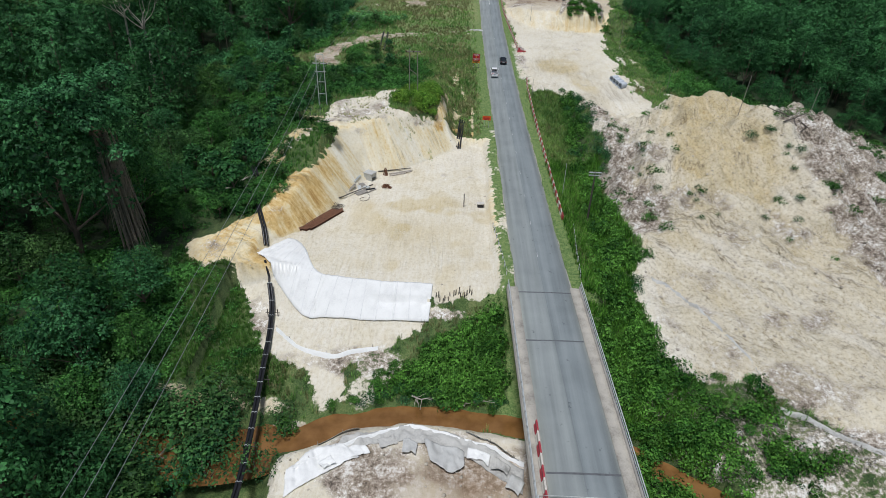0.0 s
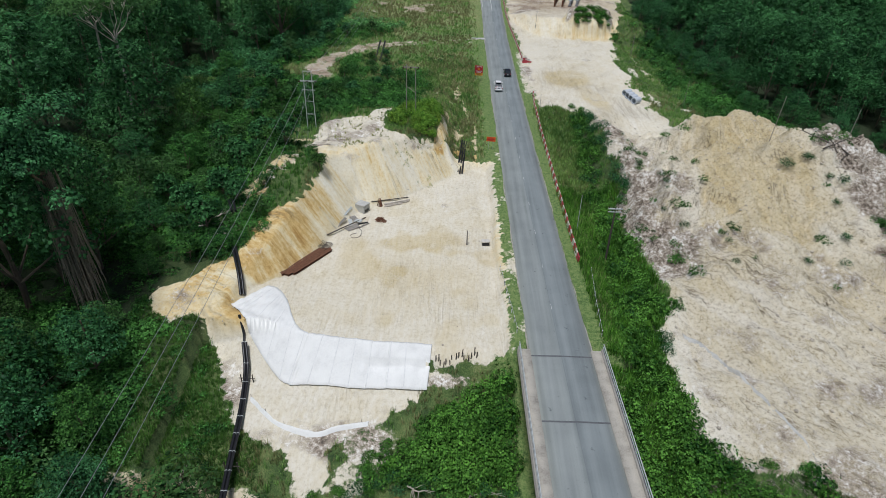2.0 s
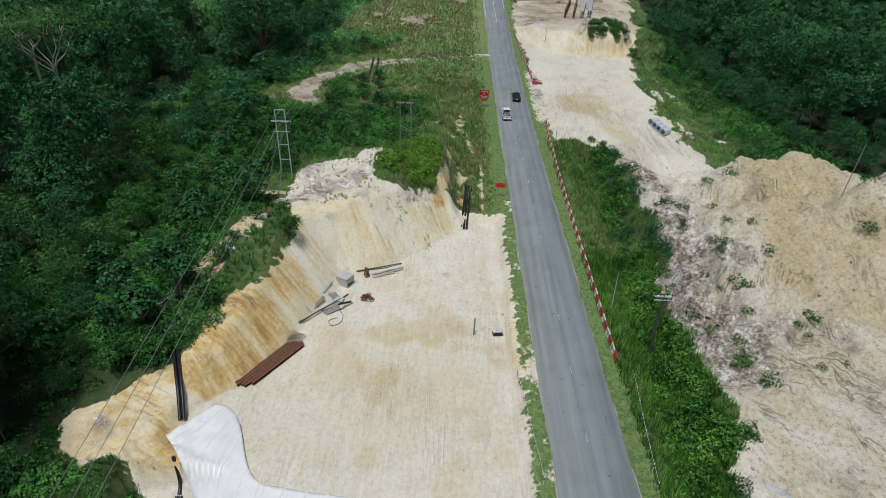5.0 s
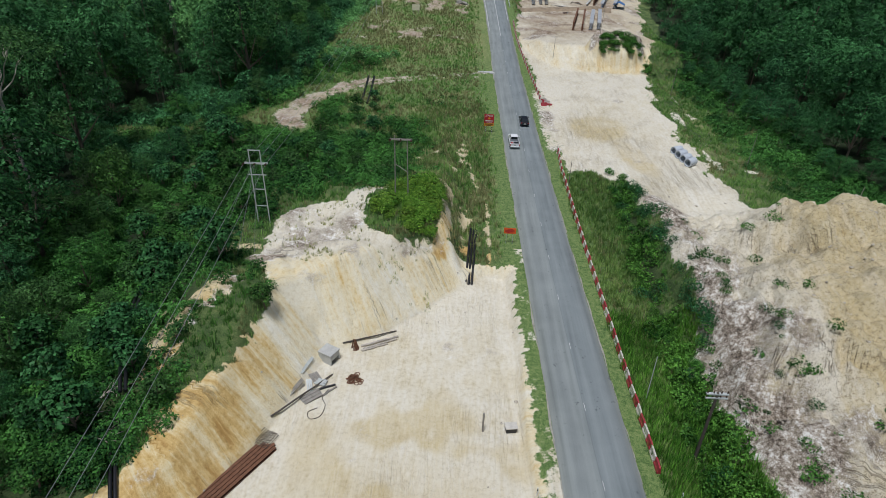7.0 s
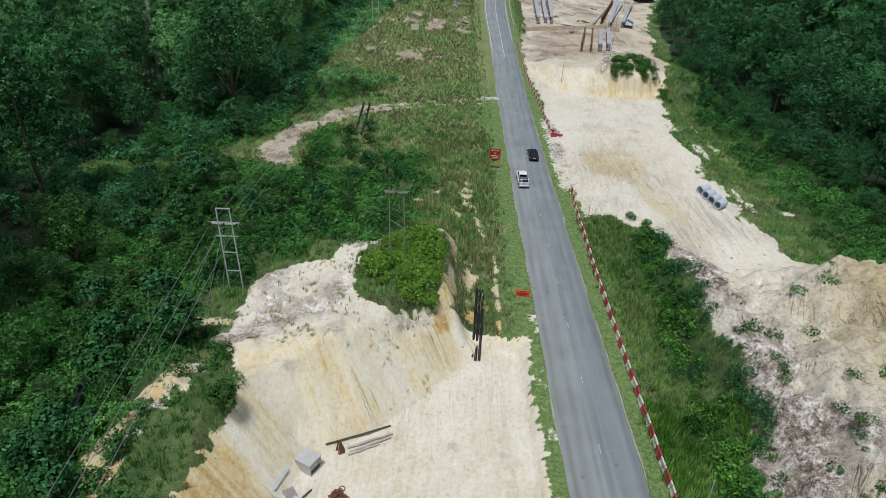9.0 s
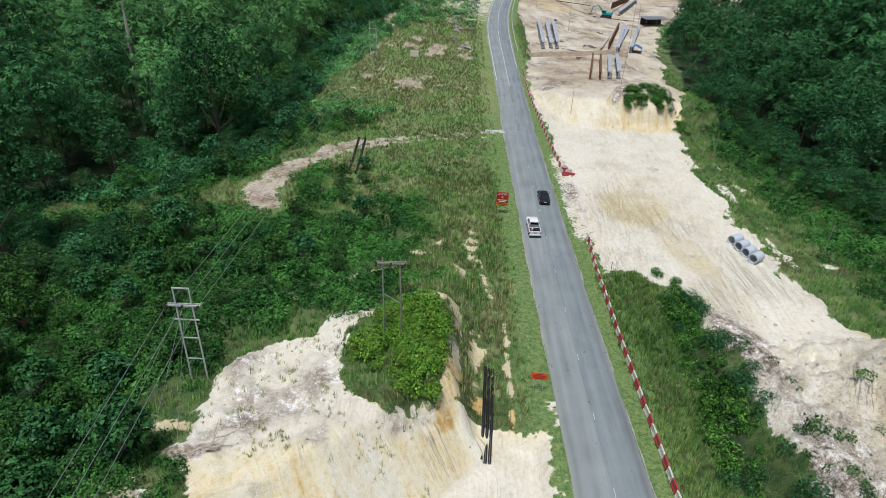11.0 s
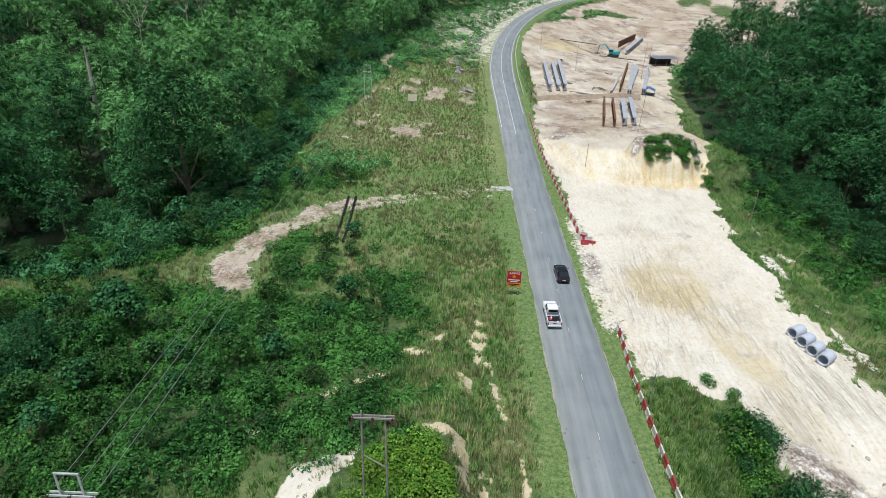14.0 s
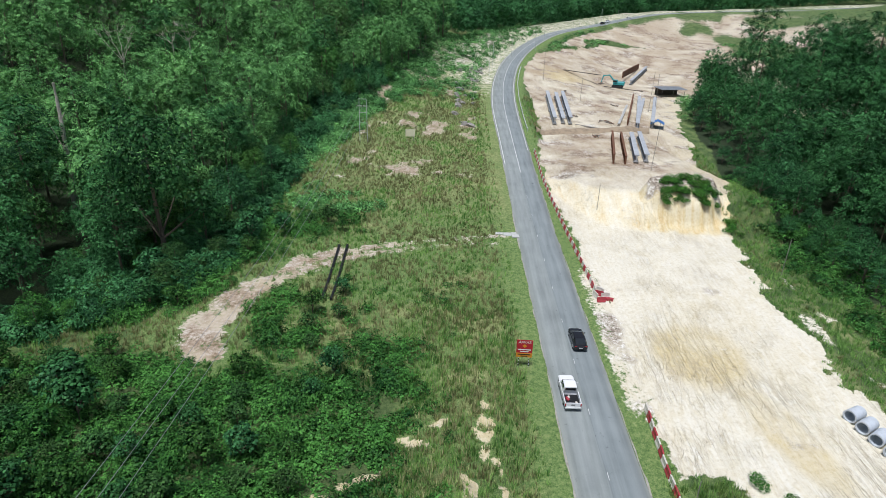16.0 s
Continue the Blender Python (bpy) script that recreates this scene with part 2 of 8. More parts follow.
def tube(bm, pts, r, sides=6):
    """A connected tube along points; r is one radius or one for each point."""
    pts = [Vector(p) for p in pts]
    rad = [r] * len(pts) if isinstance(r, (int, float)) else r
    rings = []
    for k, p in enumerate(pts):
        d = (pts[min(k + 1, len(pts) - 1)] - pts[max(k - 1, 0)]).normalized()
        m = d.to_track_quat("Z", "Y").to_matrix()
        rings.append([bm.verts.new(p + m @ Vector((math.cos(i / sides * 6.28319), math.sin(i / sides * 6.28319), 0)) * rad[k]) for i in range(sides)])
    for a, b in zip(rings[:-1], rings[1:]):
        for i in range(sides):
            bm.faces.new((a[i], a[(i + 1) % sides], b[(i + 1) % sides], b[i]))
    bm.faces.new(rings[0][::-1])
    bm.faces.new(rings[-1])
    return bm


def ground_z(x, y):
    """Height of the ground sheet at one spot."""
    i, j = int(np.clip(np.searchsorted(gx, x) - 1, 0, len(gx) - 2)), int(np.clip(np.searchsorted(gy, y) - 1, 0, len(gy) - 2))
    a, b = (x - gx[i]) / (gx[i + 1] - gx[i]), (y - gy[j]) / (gy[j + 1] - gy[j])
    return float((GZ[j, i] * (1 - a) + GZ[j, i + 1] * a) * (1 - b) + (GZ[j + 1, i] * (1 - a) + GZ[j + 1, i + 1] * a) * b)


# ---- materials ----
def material(name, rough=0.8, metal=0.0):
    m = bpy.data.materials.new(name)
    m.use_nodes = True
    b = m.node_tree.nodes["Principled BSDF"]
    b.inputs["Roughness"].default_value, b.inputs["Metallic"].default_value = rough, metal
    return m, m.node_tree, b


def node(nt, kind, **values):
    n = nt.nodes.new("ShaderNode" + kind)
    for key, value in values.items():
        if key in n.inputs:
            n.inputs[key].default_value = value
        elif key == "operation":
            n.operation = value
        elif key == "blend_type":
            n.blend_type = value
    return n


def where(nt, scale=(1, 1, 1)):
    co = nt.nodes.new("ShaderNodeTexCoord")
    mp = nt.nodes.new("ShaderNodeMapping")
    mp.inputs["Scale"].default_value = scale
    nt.links.new(co.outputs["Object"], mp.inputs[0])
    return mp.outputs[0]


def grain(nt, vec, scale, detail=4, rough=0.55, distort=0.0):
    n = node(nt, "TexNoise", Scale=scale, Detail=detail, Roughness=rough, Distortion=distort)
    nt.links.new(vec, n.inputs["Vector"])
    return n.outputs[0]


def ramp(nt, fac, stops):
    r = nt.nodes.new("ShaderNodeValToRGB")
    e = r.color_ramp.elements
    while len(e) < len(stops):
        e.new(0.5)
    for k, (p, c) in enumerate(stops):
        e[k].position = p
        e[k].color = (*c, 1) if len(c) == 3 else c
    nt.links.new(fac, r.inputs[0])
    return r.outputs[0]


def mix(nt, fac, a, b, blend="MIX"):
    n = nt.nodes.new("ShaderNodeMix")
    n.data_type, n.blend_type = "RGBA", blend
    for v, i in ((fac, 0), (a, 6), (b, 7)):
        if isinstance(v, (int, float)):
            n.inputs[i].default_value = v
        elif isinstance(v, tuple):
            n.inputs[i].default_value = (*v, 1)
        else:
            nt.links.new(v, n.inputs[i])
    return n.outputs[2]


def sums(nt, op, a, b):
    n = nt.nodes.new("ShaderNodeMath")
    n.operation = op
    for v, i in ((a, 0), (b, 1)):
        if isinstance(v, (int, float)):
            n.inputs[i].default_value = v
        else:
            nt.links.new(v, n.inputs[i])
    return n.outputs[0]


def bump(nt, b, height, strength=0.4, depth=0.05):
    n = node(nt, "Bump", Strength=strength, Distance=depth)
    nt.links.new(height, n.inputs["Height"])
    nt.links.new(n.outputs[0], b.inputs["Normal"])


def plain(name, c, rough=0.7, metal=0.0, spread=0.25, scale=3.0, relief=0.15, dirt=None):
    """A painted, cast or worn surface: colour that varies at two scales, with fine relief."""
    m, nt, b = material(name, rough, metal)
    v = where(nt)
    n1, n2 = grain(nt, v, scale, 5), grain(nt, v, scale * 9, 3)
    both = sums(nt, "ADD", sums(nt, "MULTIPLY", n1, 0.65), sums(nt, "MULTIPLY", n2, 0.35))
    dark = tuple(k * (1 - spread) for k in c) if dirt is None else dirt
    col = ramp(nt, both, [(0.32, dark), (0.52, c), (0.75, tuple(min(k * (1 + spread * 0.5), 0.95) for k in c))])
    nt.links.new(col, b.inputs["Base Color"])
    if relief:
        bump(nt, b, n2, relief, 0.01)
    return m


def foliage(name, dark, light, spread=0.3, gloss=0.5, leaf=0.0, keep=0.55):
    """Leaves: each spray is broken into leaflets of its own shade, each plant has its own tint, a little light comes through."""
    m, nt, b = material(name, gloss)
    b.inputs["Specular IOR Level"].default_value = 0.10
    geo = nt.nodes.new("ShaderNodeNewGeometry")
    info = nt.nodes.new("ShaderNodeObjectInfo")
    v = where(nt)
    n = sums(nt, "ADD", sums(nt, "MULTIPLY", grain(nt, v, 0.13, 2), 0.6), sums(nt, "MULTIPLY", grain(nt, v, 0.6, 2), 0.4))
    n = sums(nt, "ADD", sums(nt, "MULTIPLY", sums(nt, "SUBTRACT", n, 0.5), 3.0), 0.5)
    shade = geo.outputs["Random Per Island"]
    cells = None
    if leaf:
        cells = node(nt, "TexVoronoi", Scale=1 / leaf)
        nt.links.new(v, cells.inputs["Vector"])
        split = nt.nodes.new("ShaderNodeSeparateColor")
        nt.links.new(cells.outputs["Color"], split.inputs[0])
        shade = sums(nt, "ADD", sums(nt, "MULTIPLY", shade, 0.35), sums(nt, "MULTIPLY", split.outputs[0], 0.65))
        jit = nt.nodes.new("ShaderNodeVectorMath")
        jit.operation = "MULTIPLY_ADD"
        nt.links.new(cells.outputs["Color"], jit.inputs[0])
        jit.inputs[1].default_value = (0.64, 0.64, 0.64)
        nt.links.new(geo.outputs["Normal"], jit.inputs[2])
        low = nt.nodes.new("ShaderNodeVectorMath")
        low.operation = "SUBTRACT"
        nt.links.new(jit.outputs[0], low.inputs[0])
        low.inputs[1].default_value = (0.32, 0.32, 0.32)
        unit = nt.nodes.new("ShaderNodeVectorMath")
        unit.operation = "NORMALIZE"
        nt.links.new(low.outputs[0], unit.inputs[0])
        nt.links.new(unit.outputs[0], b.inputs["Normal"])
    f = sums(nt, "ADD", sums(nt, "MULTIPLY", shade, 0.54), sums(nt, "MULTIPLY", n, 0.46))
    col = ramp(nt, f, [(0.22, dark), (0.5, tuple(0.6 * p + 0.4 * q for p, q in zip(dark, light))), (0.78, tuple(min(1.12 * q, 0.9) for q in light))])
    hsv = nt.nodes.new("ShaderNodeHueSaturation")
    nt.links.new(col, hsv.inputs["Color"])
    nt.links.new(sums(nt, "ADD", 0.49, sums(nt, "MULTIPLY", info.outputs["Random"], 0.02)), hsv.inputs["Hue"])
    nt.links.new(sums(nt, "ADD", 1 - spread / 2, sums(nt, "MULTIPLY", info.outputs["Random"], spread)), hsv.inputs["Value"])
    nt.links.new(hsv.outputs[0], b.inputs["Base Color"])
    tr = nt.nodes.new("ShaderNodeBsdfTranslucent")
    nt.links.new(hsv.outputs[0], tr.inputs[0])
    ms = nt.nodes.new("ShaderNodeMixShader")
    ms.inputs[0].default_value = 0.08
    nt.links.new(b.outputs[0], ms.inputs[1])
    nt.links.new(tr.outputs[0], ms.inputs[2])
    last = ms
    if leaf:
        gap = nt.nodes.new("ShaderNodeBsdfTransparent")
        last = nt.nodes.new("ShaderNodeMixShader")
        nt.links.new(sums(nt, "GREATER_THAN", cells.outputs["Distance"], keep), last.inputs[0])
        nt.links.new(ms.outputs[0], last.inputs[1])
        nt.links.new(gap.outputs[0], last.inputs[2])
    nt.links.new(last.outputs[0], nt.nodes["Material Output"].inputs[0])
    return m


def attribute(nt, name):
    a = nt.nodes.new("ShaderNodeAttribute")
    a.attribute_name = name
    return a.outputs["Fac"]


def ground_material():
    m, nt, b = material("soil_sand_and_turf", 0.92)
    v = where(nt)
    big, mid, fine, tiny = grain(nt, v, 0.06, 5), grain(nt, v, 0.45, 6, 0.6), grain(nt, v, 2.2, 5, 0.65), grain(nt, v, 9, 4, 0.6)
    runs = grain(nt, where(nt, (2.6, 2.6, 0.12)), 1.0, 5, 0.65)
    wheels = grain(nt, where(nt, (1.6, 0.22, 1.0)), 1.0, 4, 0.6, 1.6)
    s1 = sums(nt, "ADD", sums(nt, "MULTIPLY", big, 0.3), sums(nt, "ADD", sums(nt, "MULTIPLY", sums(nt, "ADD", mid, fine), 0.225), sums(nt, "MULTIPLY", wheels, 0.25)))
    sand = ramp(nt, s1, [(0.36, (0.56, 0.48, 0.31)), (0.44, (0.685, 0.62, 0.465)), (0.54, (0.75, 0.705, 0.585)), (0.66, (0.81, 0.785, 0.71))])
    s2 = sums(nt, "ADD", sums(nt, "MULTIPLY", runs, 0.3), sums(nt, "ADD", sums(nt, "MULTIPLY", mid, 0.4), sums(nt, "MULTIPLY", wheels, 0.3)))
    # water-worn streaks that run down the slopes: one coordinate across the slope, one down it
    slope = nt.nodes.new("ShaderNodeCombineXYZ")
    nt.links.new(attribute(nt, "across"), slope.inputs[0])
    nt.links.new(sums(nt, "MULTIPLY", attribute(nt, "down"), 0.15), slope.inputs[1])
    nt.links.new(sums(nt, "MULTIPLY", mid, 0.25), slope.inputs[2])
    streak, broad = grain(nt, slope.outputs[0], 2.1, 5, 0.65, 0.5), grain(nt, slope.outputs[0], 0.45, 3, 0.55)
    cliff, rill = attribute(nt, "cliff"), attribute(nt, "rill")
    yellow = ramp(nt, s2, [(0.34, (0.44, 0.33, 0.16)), (0.45, (0.58, 0.475, 0.265)), (0.56, (0.65, 0.56, 0.36)), (0.70, (0.72, 0.65, 0.48))])
    s3 = sums(nt, "ADD", sums(nt, "MULTIPLY", mid, 0.35), sums(nt, "ADD", sums(nt, "MULTIPLY", fine, 0.4), sums(nt, "MULTIPLY", tiny, 0.25)))
    face = sums(nt, "ADD", sums(nt, "MULTIPLY", streak, 0.30), sums(nt, "ADD", sums(nt, "MULTIPLY", broad, 0.40), sums(nt, "MULTIPLY", sums(nt, "ADD", fine, mid), 0.15)))
    face = sums(nt, "SUBTRACT", face, sums(nt, "MULTIPLY", sums(nt, "SUBTRACT", attribute(nt, "ochre"), 0.35), 0.14))
    face = ramp(nt, face, [(0.33, (0.46, 0.27, 0.08)), (0.41, (0.66, 0.46, 0.18)), (0.465, (0.76, 0.62, 0.35)), (0.525, (0.80, 0.71, 0.49)), (0.64, (0.85, 0.81, 0.68))])
    grey = ramp(nt, s3, [(0.40, (0.085, 0.07, 0.055)), (0.465, (0.27, 0.22, 0.17)), (0.52, (0.50, 0.44, 0.36)), (0.58, (0.82, 0.80, 0.74))])
    mud = ramp(nt, fine, [(0.3, (0.20, 0.12, 0.06)), (0.7, (0.34, 0.22, 0.12))])
    ochre = sums(nt, "ADD", attribute(nt, "ochre"), sums(nt, "MULTIPLY", sums(nt, "SUBTRACT", big, 0.45), 1.4))
    ochre = sums(nt, "ADD", ochre, sums(nt, "MULTIPLY", sums(nt, "SUBTRACT", mid, 0.5), 0.8))
    bare = mix(nt, ramp(nt, ochre, [(0.15, (0, 0, 0)), (0.85, (1, 1, 1))]), sand, yellow)
    bare = mix(nt, cliff, bare, face)
    wash = sums(nt, "MULTIPLY", sums(nt, "MULTIPLY", rill, sums(nt, "SUBTRACT", 1.0, attribute(nt, "ochre"))), ramp(nt, broad, [(0.50, (0, 0, 0)), (0.60, (1, 1, 1))]))
    bare = mix(nt, sums(nt, "MULTIPLY", wash, 0.6), bare, (0.83, 0.79, 0.69))
    bare = mix(nt, ramp(nt, sums(nt, "ADD", attribute(nt, "litter"), sums(nt, "ADD", sums(nt, "MULTIPLY", sums(nt, "SUBTRACT", grain(nt, v, 0.16, 4, 0.6), 0.5), 2.2), sums(nt, "MULTIPLY", sums(nt, "SUBTRACT", fine, 0.5), 0.8))), [(0.35, (0, 0, 0)), (0.65, (1, 1, 1))]), bare, grey)
    # rills and shrinkage cracks: thin winding lines
    winding = grain(nt, slope.outputs[0], 0.45, 4, 0.62, 0.9)
    line = ramp(nt, winding, [(0.480, (0, 0, 0)), (0.5, (1, 1, 1)), (0.520, (0, 0, 0))])
    patchy = ramp(nt, grain(nt, v, 0.11, 3), [(0.48, (0, 0, 0)), (0.62, (1, 1, 1))])
    worn = grain(nt, slope.outputs[0], 1.7, 3, 0.6, 0.6)
    line2 = ramp(nt, worn, [(0.47, (0, 0, 0)), (0.5, (1, 1, 1)), (0.53, (0, 0, 0))])
    crack = sums(nt, "ADD", sums(nt, "MULTIPLY", sums(nt, "MULTIPLY", sums(nt, "MULTIPLY", line, patchy), cliff), 0.5), sums(nt, "MULTIPLY", sums(nt, "MULTIPLY", rill, ramp(nt, grain(nt, v, 0.17, 3), [(0.48, (0, 0, 0)), (0.62, (1, 1, 1))])), sums(nt, "ADD", sums(nt, "MULTIPLY", line, 0.62), sums(nt, "MULTIPLY", line2, 0.14))))
    bare = mix(nt, crack, bare, (0.17, 0.125, 0.075))
    rut = nt.nodes.new("ShaderNodeMapping")
    rut.inputs["Scale"].default_value, rut.inputs["Rotation"].default_value = (1.0, 0.09, 1.0), (0, 0, radians(-24))
    nt.links.new(v, rut.inputs[0])
    rut2 = nt.nodes.new("ShaderNodeMapping")
    rut2.inputs["Scale"].default_value, rut2.inputs["Rotation"].default_value = (0.8, 0.10, 1.0), (0, 0, radians(38))
    nt.links.new(v, rut2.inputs[0])
    lines = [ramp(nt, grain(nt, r_.outputs[0], sc, 3, 0.6, 1.2), [(0.465, (0, 0, 0)), (0.5, (1, 1, 1)), (0.52, (0, 0, 0))]) for r_, sc in ((rut, 0.55), (rut2, 0.5), (rut, 1.6))]
    worn2 = sums(nt, "MULTIPLY", sums(nt, "ADD", sums(nt, "ADD", lines[0], lines[1]), sums(nt, "MULTIPLY", lines[2], 0.5)), ramp(nt, grain(nt, v, 0.09, 3), [(0.40, (0.1, 0.1, 0.1)), (0.6, (1, 1, 1))]))
    ruts = sums(nt, "MULTIPLY", worn2, sums(nt, "ADD", sums(nt, "MULTIPLY", attribute(nt, "rutted"), 0.26), sums(nt, "SUBTRACT", 0.15, sums(nt, "MULTIPLY", sums(nt, "MAXIMUM", cliff, rill), 0.15))))
    bare = mix(nt, ruts, bare, (0.46, 0.38, 0.25))
    speck = ramp(nt, sums(nt, "ADD", sums(nt, "MULTIPLY", fine, 0.5), sums(nt, "MULTIPLY", tiny, 0.5)), [(0.40, (0.42, 0.38, 0.33)), (0.475, (0.90, 0.885, 0.86)), (0.62, (1.0, 1.0, 1.0))])
    bare = mix(nt, sums(nt, "ADD", 0.25, sums(nt, "MULTIPLY", rill, 0.6)), bare, speck, "MULTIPLY")
    bare = mix(nt, attribute(nt, "mud"), bare, mud)
    t1 = sums(nt, "ADD", sums(nt, "MULTIPLY", mid, 0.5), sums(nt, "MULTIPLY", tiny, 0.5))
    turf = ramp(nt, t1, [(0.38, (0.022, 0.052, 0.013)), (0.5, (0.085, 0.145, 0.038)), (0.62, (0.20, 0.235, 0.085))])
    lawn = ramp(nt, sums(nt, "ADD", sums(nt, "MULTIPLY", fine, 0.5), sums(nt, "MULTIPLY", tiny, 0.5)), [(0.38, (0.05, 0.11, 0.028)), (0.5, (0.145, 0.235, 0.064)), (0.62, (0.28, 0.33, 0.125))])
    green = mix(nt, attribute(nt, "lawn"), turf, lawn)
    dry = ramp(nt, sums(nt, "ADD", sums(nt, "MULTIPLY", fine, 0.4), sums(nt, "MULTIPLY", sums(nt, "ADD", tiny, mid), 0.3)), [(0.38, (0.105, 0.125, 0.046)), (0.5, (0.265, 0.29, 0.112)), (0.62, (0.43, 0.42, 0.21))])
    green = mix(nt, sums(nt, "MULTIPLY", attribute(nt, "straw"), 0.8), green, dry)
    # leaf litter, deepened to near-black to put the canopy's shade into the colour
    green = mix(nt, attribute(nt, "duff_shade"), green, ramp(nt, fine, [(0.35, (0.010, 0.020, 0.006)), (0.65, (0.032, 0.058, 0.016))]))
    edge = sums(nt, "ADD", attribute(nt, "sand"), sums(nt, "MULTIPLY", sums(nt, "SUBTRACT", sums(nt, "ADD", sums(nt, "MULTIPLY", fine, 0.6), sums(nt, "MULTIPLY", mid, 0.4)), 0.5), 1.7))
    col = mix(nt, ramp(nt, edge, [(0.42, (0, 0, 0)), (0.58, (1, 1, 1))]), green, bare)
    nt.links.new(col, b.inputs["Base Color"])
    relief = sums(nt, "ADD", sums(nt, "MULTIPLY", fine, 0.5), sums(nt, "ADD", sums(nt, "MULTIPLY", tiny, 0.35), sums(nt, "MULTIPLY", runs, 0.3)))
    uneven = sums(nt, "ADD", 0.12, sums(nt, "MULTIPLY", sums(nt, "MAXIMUM", sums(nt, "MAXIMUM", rill, sums(nt, "MULTIPLY", cliff, 0.5)), sums(nt, "SUBTRACT", 1.0, attribute(nt, "sand"))), 0.88))
    relief = sums(nt, "ADD", sums(nt, "MULTIPLY", relief, uneven), sums(nt, "MULTIPLY", sums(nt, "MULTIPLY", streak, cliff), 0.22))
    bump(nt, b, sums(nt, "SUBTRACT", sums(nt, "SUBTRACT", relief, sums(nt, "MULTIPLY", crack, 0.6)), sums(nt, "MULTIPLY", ruts, 0.5)), 0.9, 0.35)
    return m


def asphalt_material():
    m, nt, b = material("worn_asphalt", 0.85)
    v = where(nt)
    long = where(nt, (1.6, 0.05, 1.6))
    f = sums(nt, "ADD", sums(nt, "MULTIPLY", grain(nt, long, 1.0, 4), 0.5), sums(nt, "ADD", sums(nt, "MULTIPLY", grain(nt, v, 0.25, 4), 0.3), sums(nt, "MULTIPLY", grain(nt, v, 14, 3), 0.2)))
    col = ramp(nt, f, [(0.33, (0.205, 0.228, 0.222)), (0.5, (0.29, 0.318, 0.308)), (0.68, (0.365, 0.395, 0.38))])
    # the two lanes were laid apart; tyres polish two tracks in each, dust pales the edges
    lanes = ramp(nt, sums(nt, "ADD", sums(nt, "MULTIPLY", attribute(nt, "side"), 0.5), 0.5), [(0.02, (1, 0.98, 0.93)), (0.09, (0.84, 0.84, 0.82)), (0.17, (0.91, 0.91, 0.90)), (0.27, (0.82, 0.82, 0.82)), (0.37, (0.90, 0.90, 0.89)),
        (0.487, (0.82, 0.83, 0.83)), (0.495, (0.60, 0.62, 0.64)), (0.503, (0.72, 0.745, 0.77)), (0.62, (0.80, 0.82, 0.84)), (0.73, (0.71, 0.735, 0.76)), (0.84, (0.79, 0.81, 0.83)), (0.93, (0.72, 0.735, 0.75)), (0.985, (0.96, 0.94, 0.89))])
    col = mix(nt, 1.0, col, lanes, "MULTIPLY")
    spots = ramp(nt, grain(nt, v, 1.1, 3, 0.7), [(0.27, (0.55, 0.56, 0.58)), (0.34, (1, 1, 1))])
    col = mix(nt, 1.0, col, spots, "MULTIPLY")
    nt.links.new(col, b.inputs["Base Color"])
    bump(nt, b, grain(nt, v, 30, 2), 0.25, 0.01)
    return m


GROUND, ASPHALT = ground_material(), asphalt_material()
SANDY_CONCRETE = plain("sandy_stained_concrete", (0.43, 0.40, 0.34), 0.9, spread=0.4, scale=0.7)
CONCRETE = plain("weathered_concrete", (0.36, 0.34, 0.30), 0.85, spread=0.35, scale=0.8)
PALE_CONCRETE = plain("pale_concrete", (0.50, 0.50, 0.47), 0.8, spread=0.25, scale=1.2)
ROAD_PAINT = plain("worn_white_road_paint", (0.62, 0.62, 0.60), 0.7, scale=2.5, spread=0.4)
SHOULDER = plain("sandy_gravel_shoulder", (0.36, 0.345, 0.29), 0.95, spread=0.4, scale=1.5, relief=0.4)
GALVANISED = plain("galvanised_steel", (0.56, 0.59, 0.57), 0.5, 0.15, scale=4)
CAR_GLASS = plain("tinted_car_glass", (0.02, 0.025, 0.03), 0.08, relief=0)
TYRE = plain("black_tyre_rubber", (0.02, 0.02, 0.02), 0.8)
TEAL = plain("teal_machine_paint", (0.04, 0.34, 0.36), 0.5)
BLUE = plain("blue_tarpaulin", (0.05, 0.17, 0.42), 0.6)
TIN = plain("grey_sheet_roof", (0.26, 0.28, 0.30), 0.5, 0.3, scale=1.5)
ROCK = plain("grey_weathered_rock", (0.32, 0.30, 0.27), 0.9, spread=0.5, scale=0.8, relief=0.6)
DEAD_WOOD = plain("bleached_dead_branches", (0.40, 0.36, 0.30), 0.9, spread=0.4, scale=2)
BLACK_PLASTIC = plain("black_polyethylene", (0.016, 0.016, 0.018), 0.4, scale=5)
RED_PLASTIC = plain("faded_red_plastic", (0.42, 0.045, 0.06), 0.55, spread=0.3, scale=2)
WHITE_PLASTIC = plain("dusty_white_plastic", (0.66, 0.62, 0.54), 0.55, spread=0.25, scale=2)
GEOTEXTILE = plain("white_geotextile", (0.82, 0.82, 0.78), 0.75, spread=0.12, scale=0.7, relief=0.3)
DIRTY_TEXTILE = plain("muddy_grey_geotextile", (0.50, 0.49, 0.45), 0.85, spread=0.4, scale=0.6, relief=0.4)
TIMBER = plain("weathered_timber", (0.29, 0.27, 0.235), 0.85, spread=0.45, scale=2)
BARK = plain("tropical_bark", (0.16, 0.125, 0.09), 0.9, spread=0.5, scale=2, relief=0.6)
PALE_BARK = plain("pale_bare_trunk", (0.50, 0.45, 0.38), 0.85, spread=0.4, scale=1.5, relief=0.4)
RUST = plain("rusted_steel", (0.17, 0.075, 0.04), 0.85, spread=0.5, scale=3, relief=0.4)
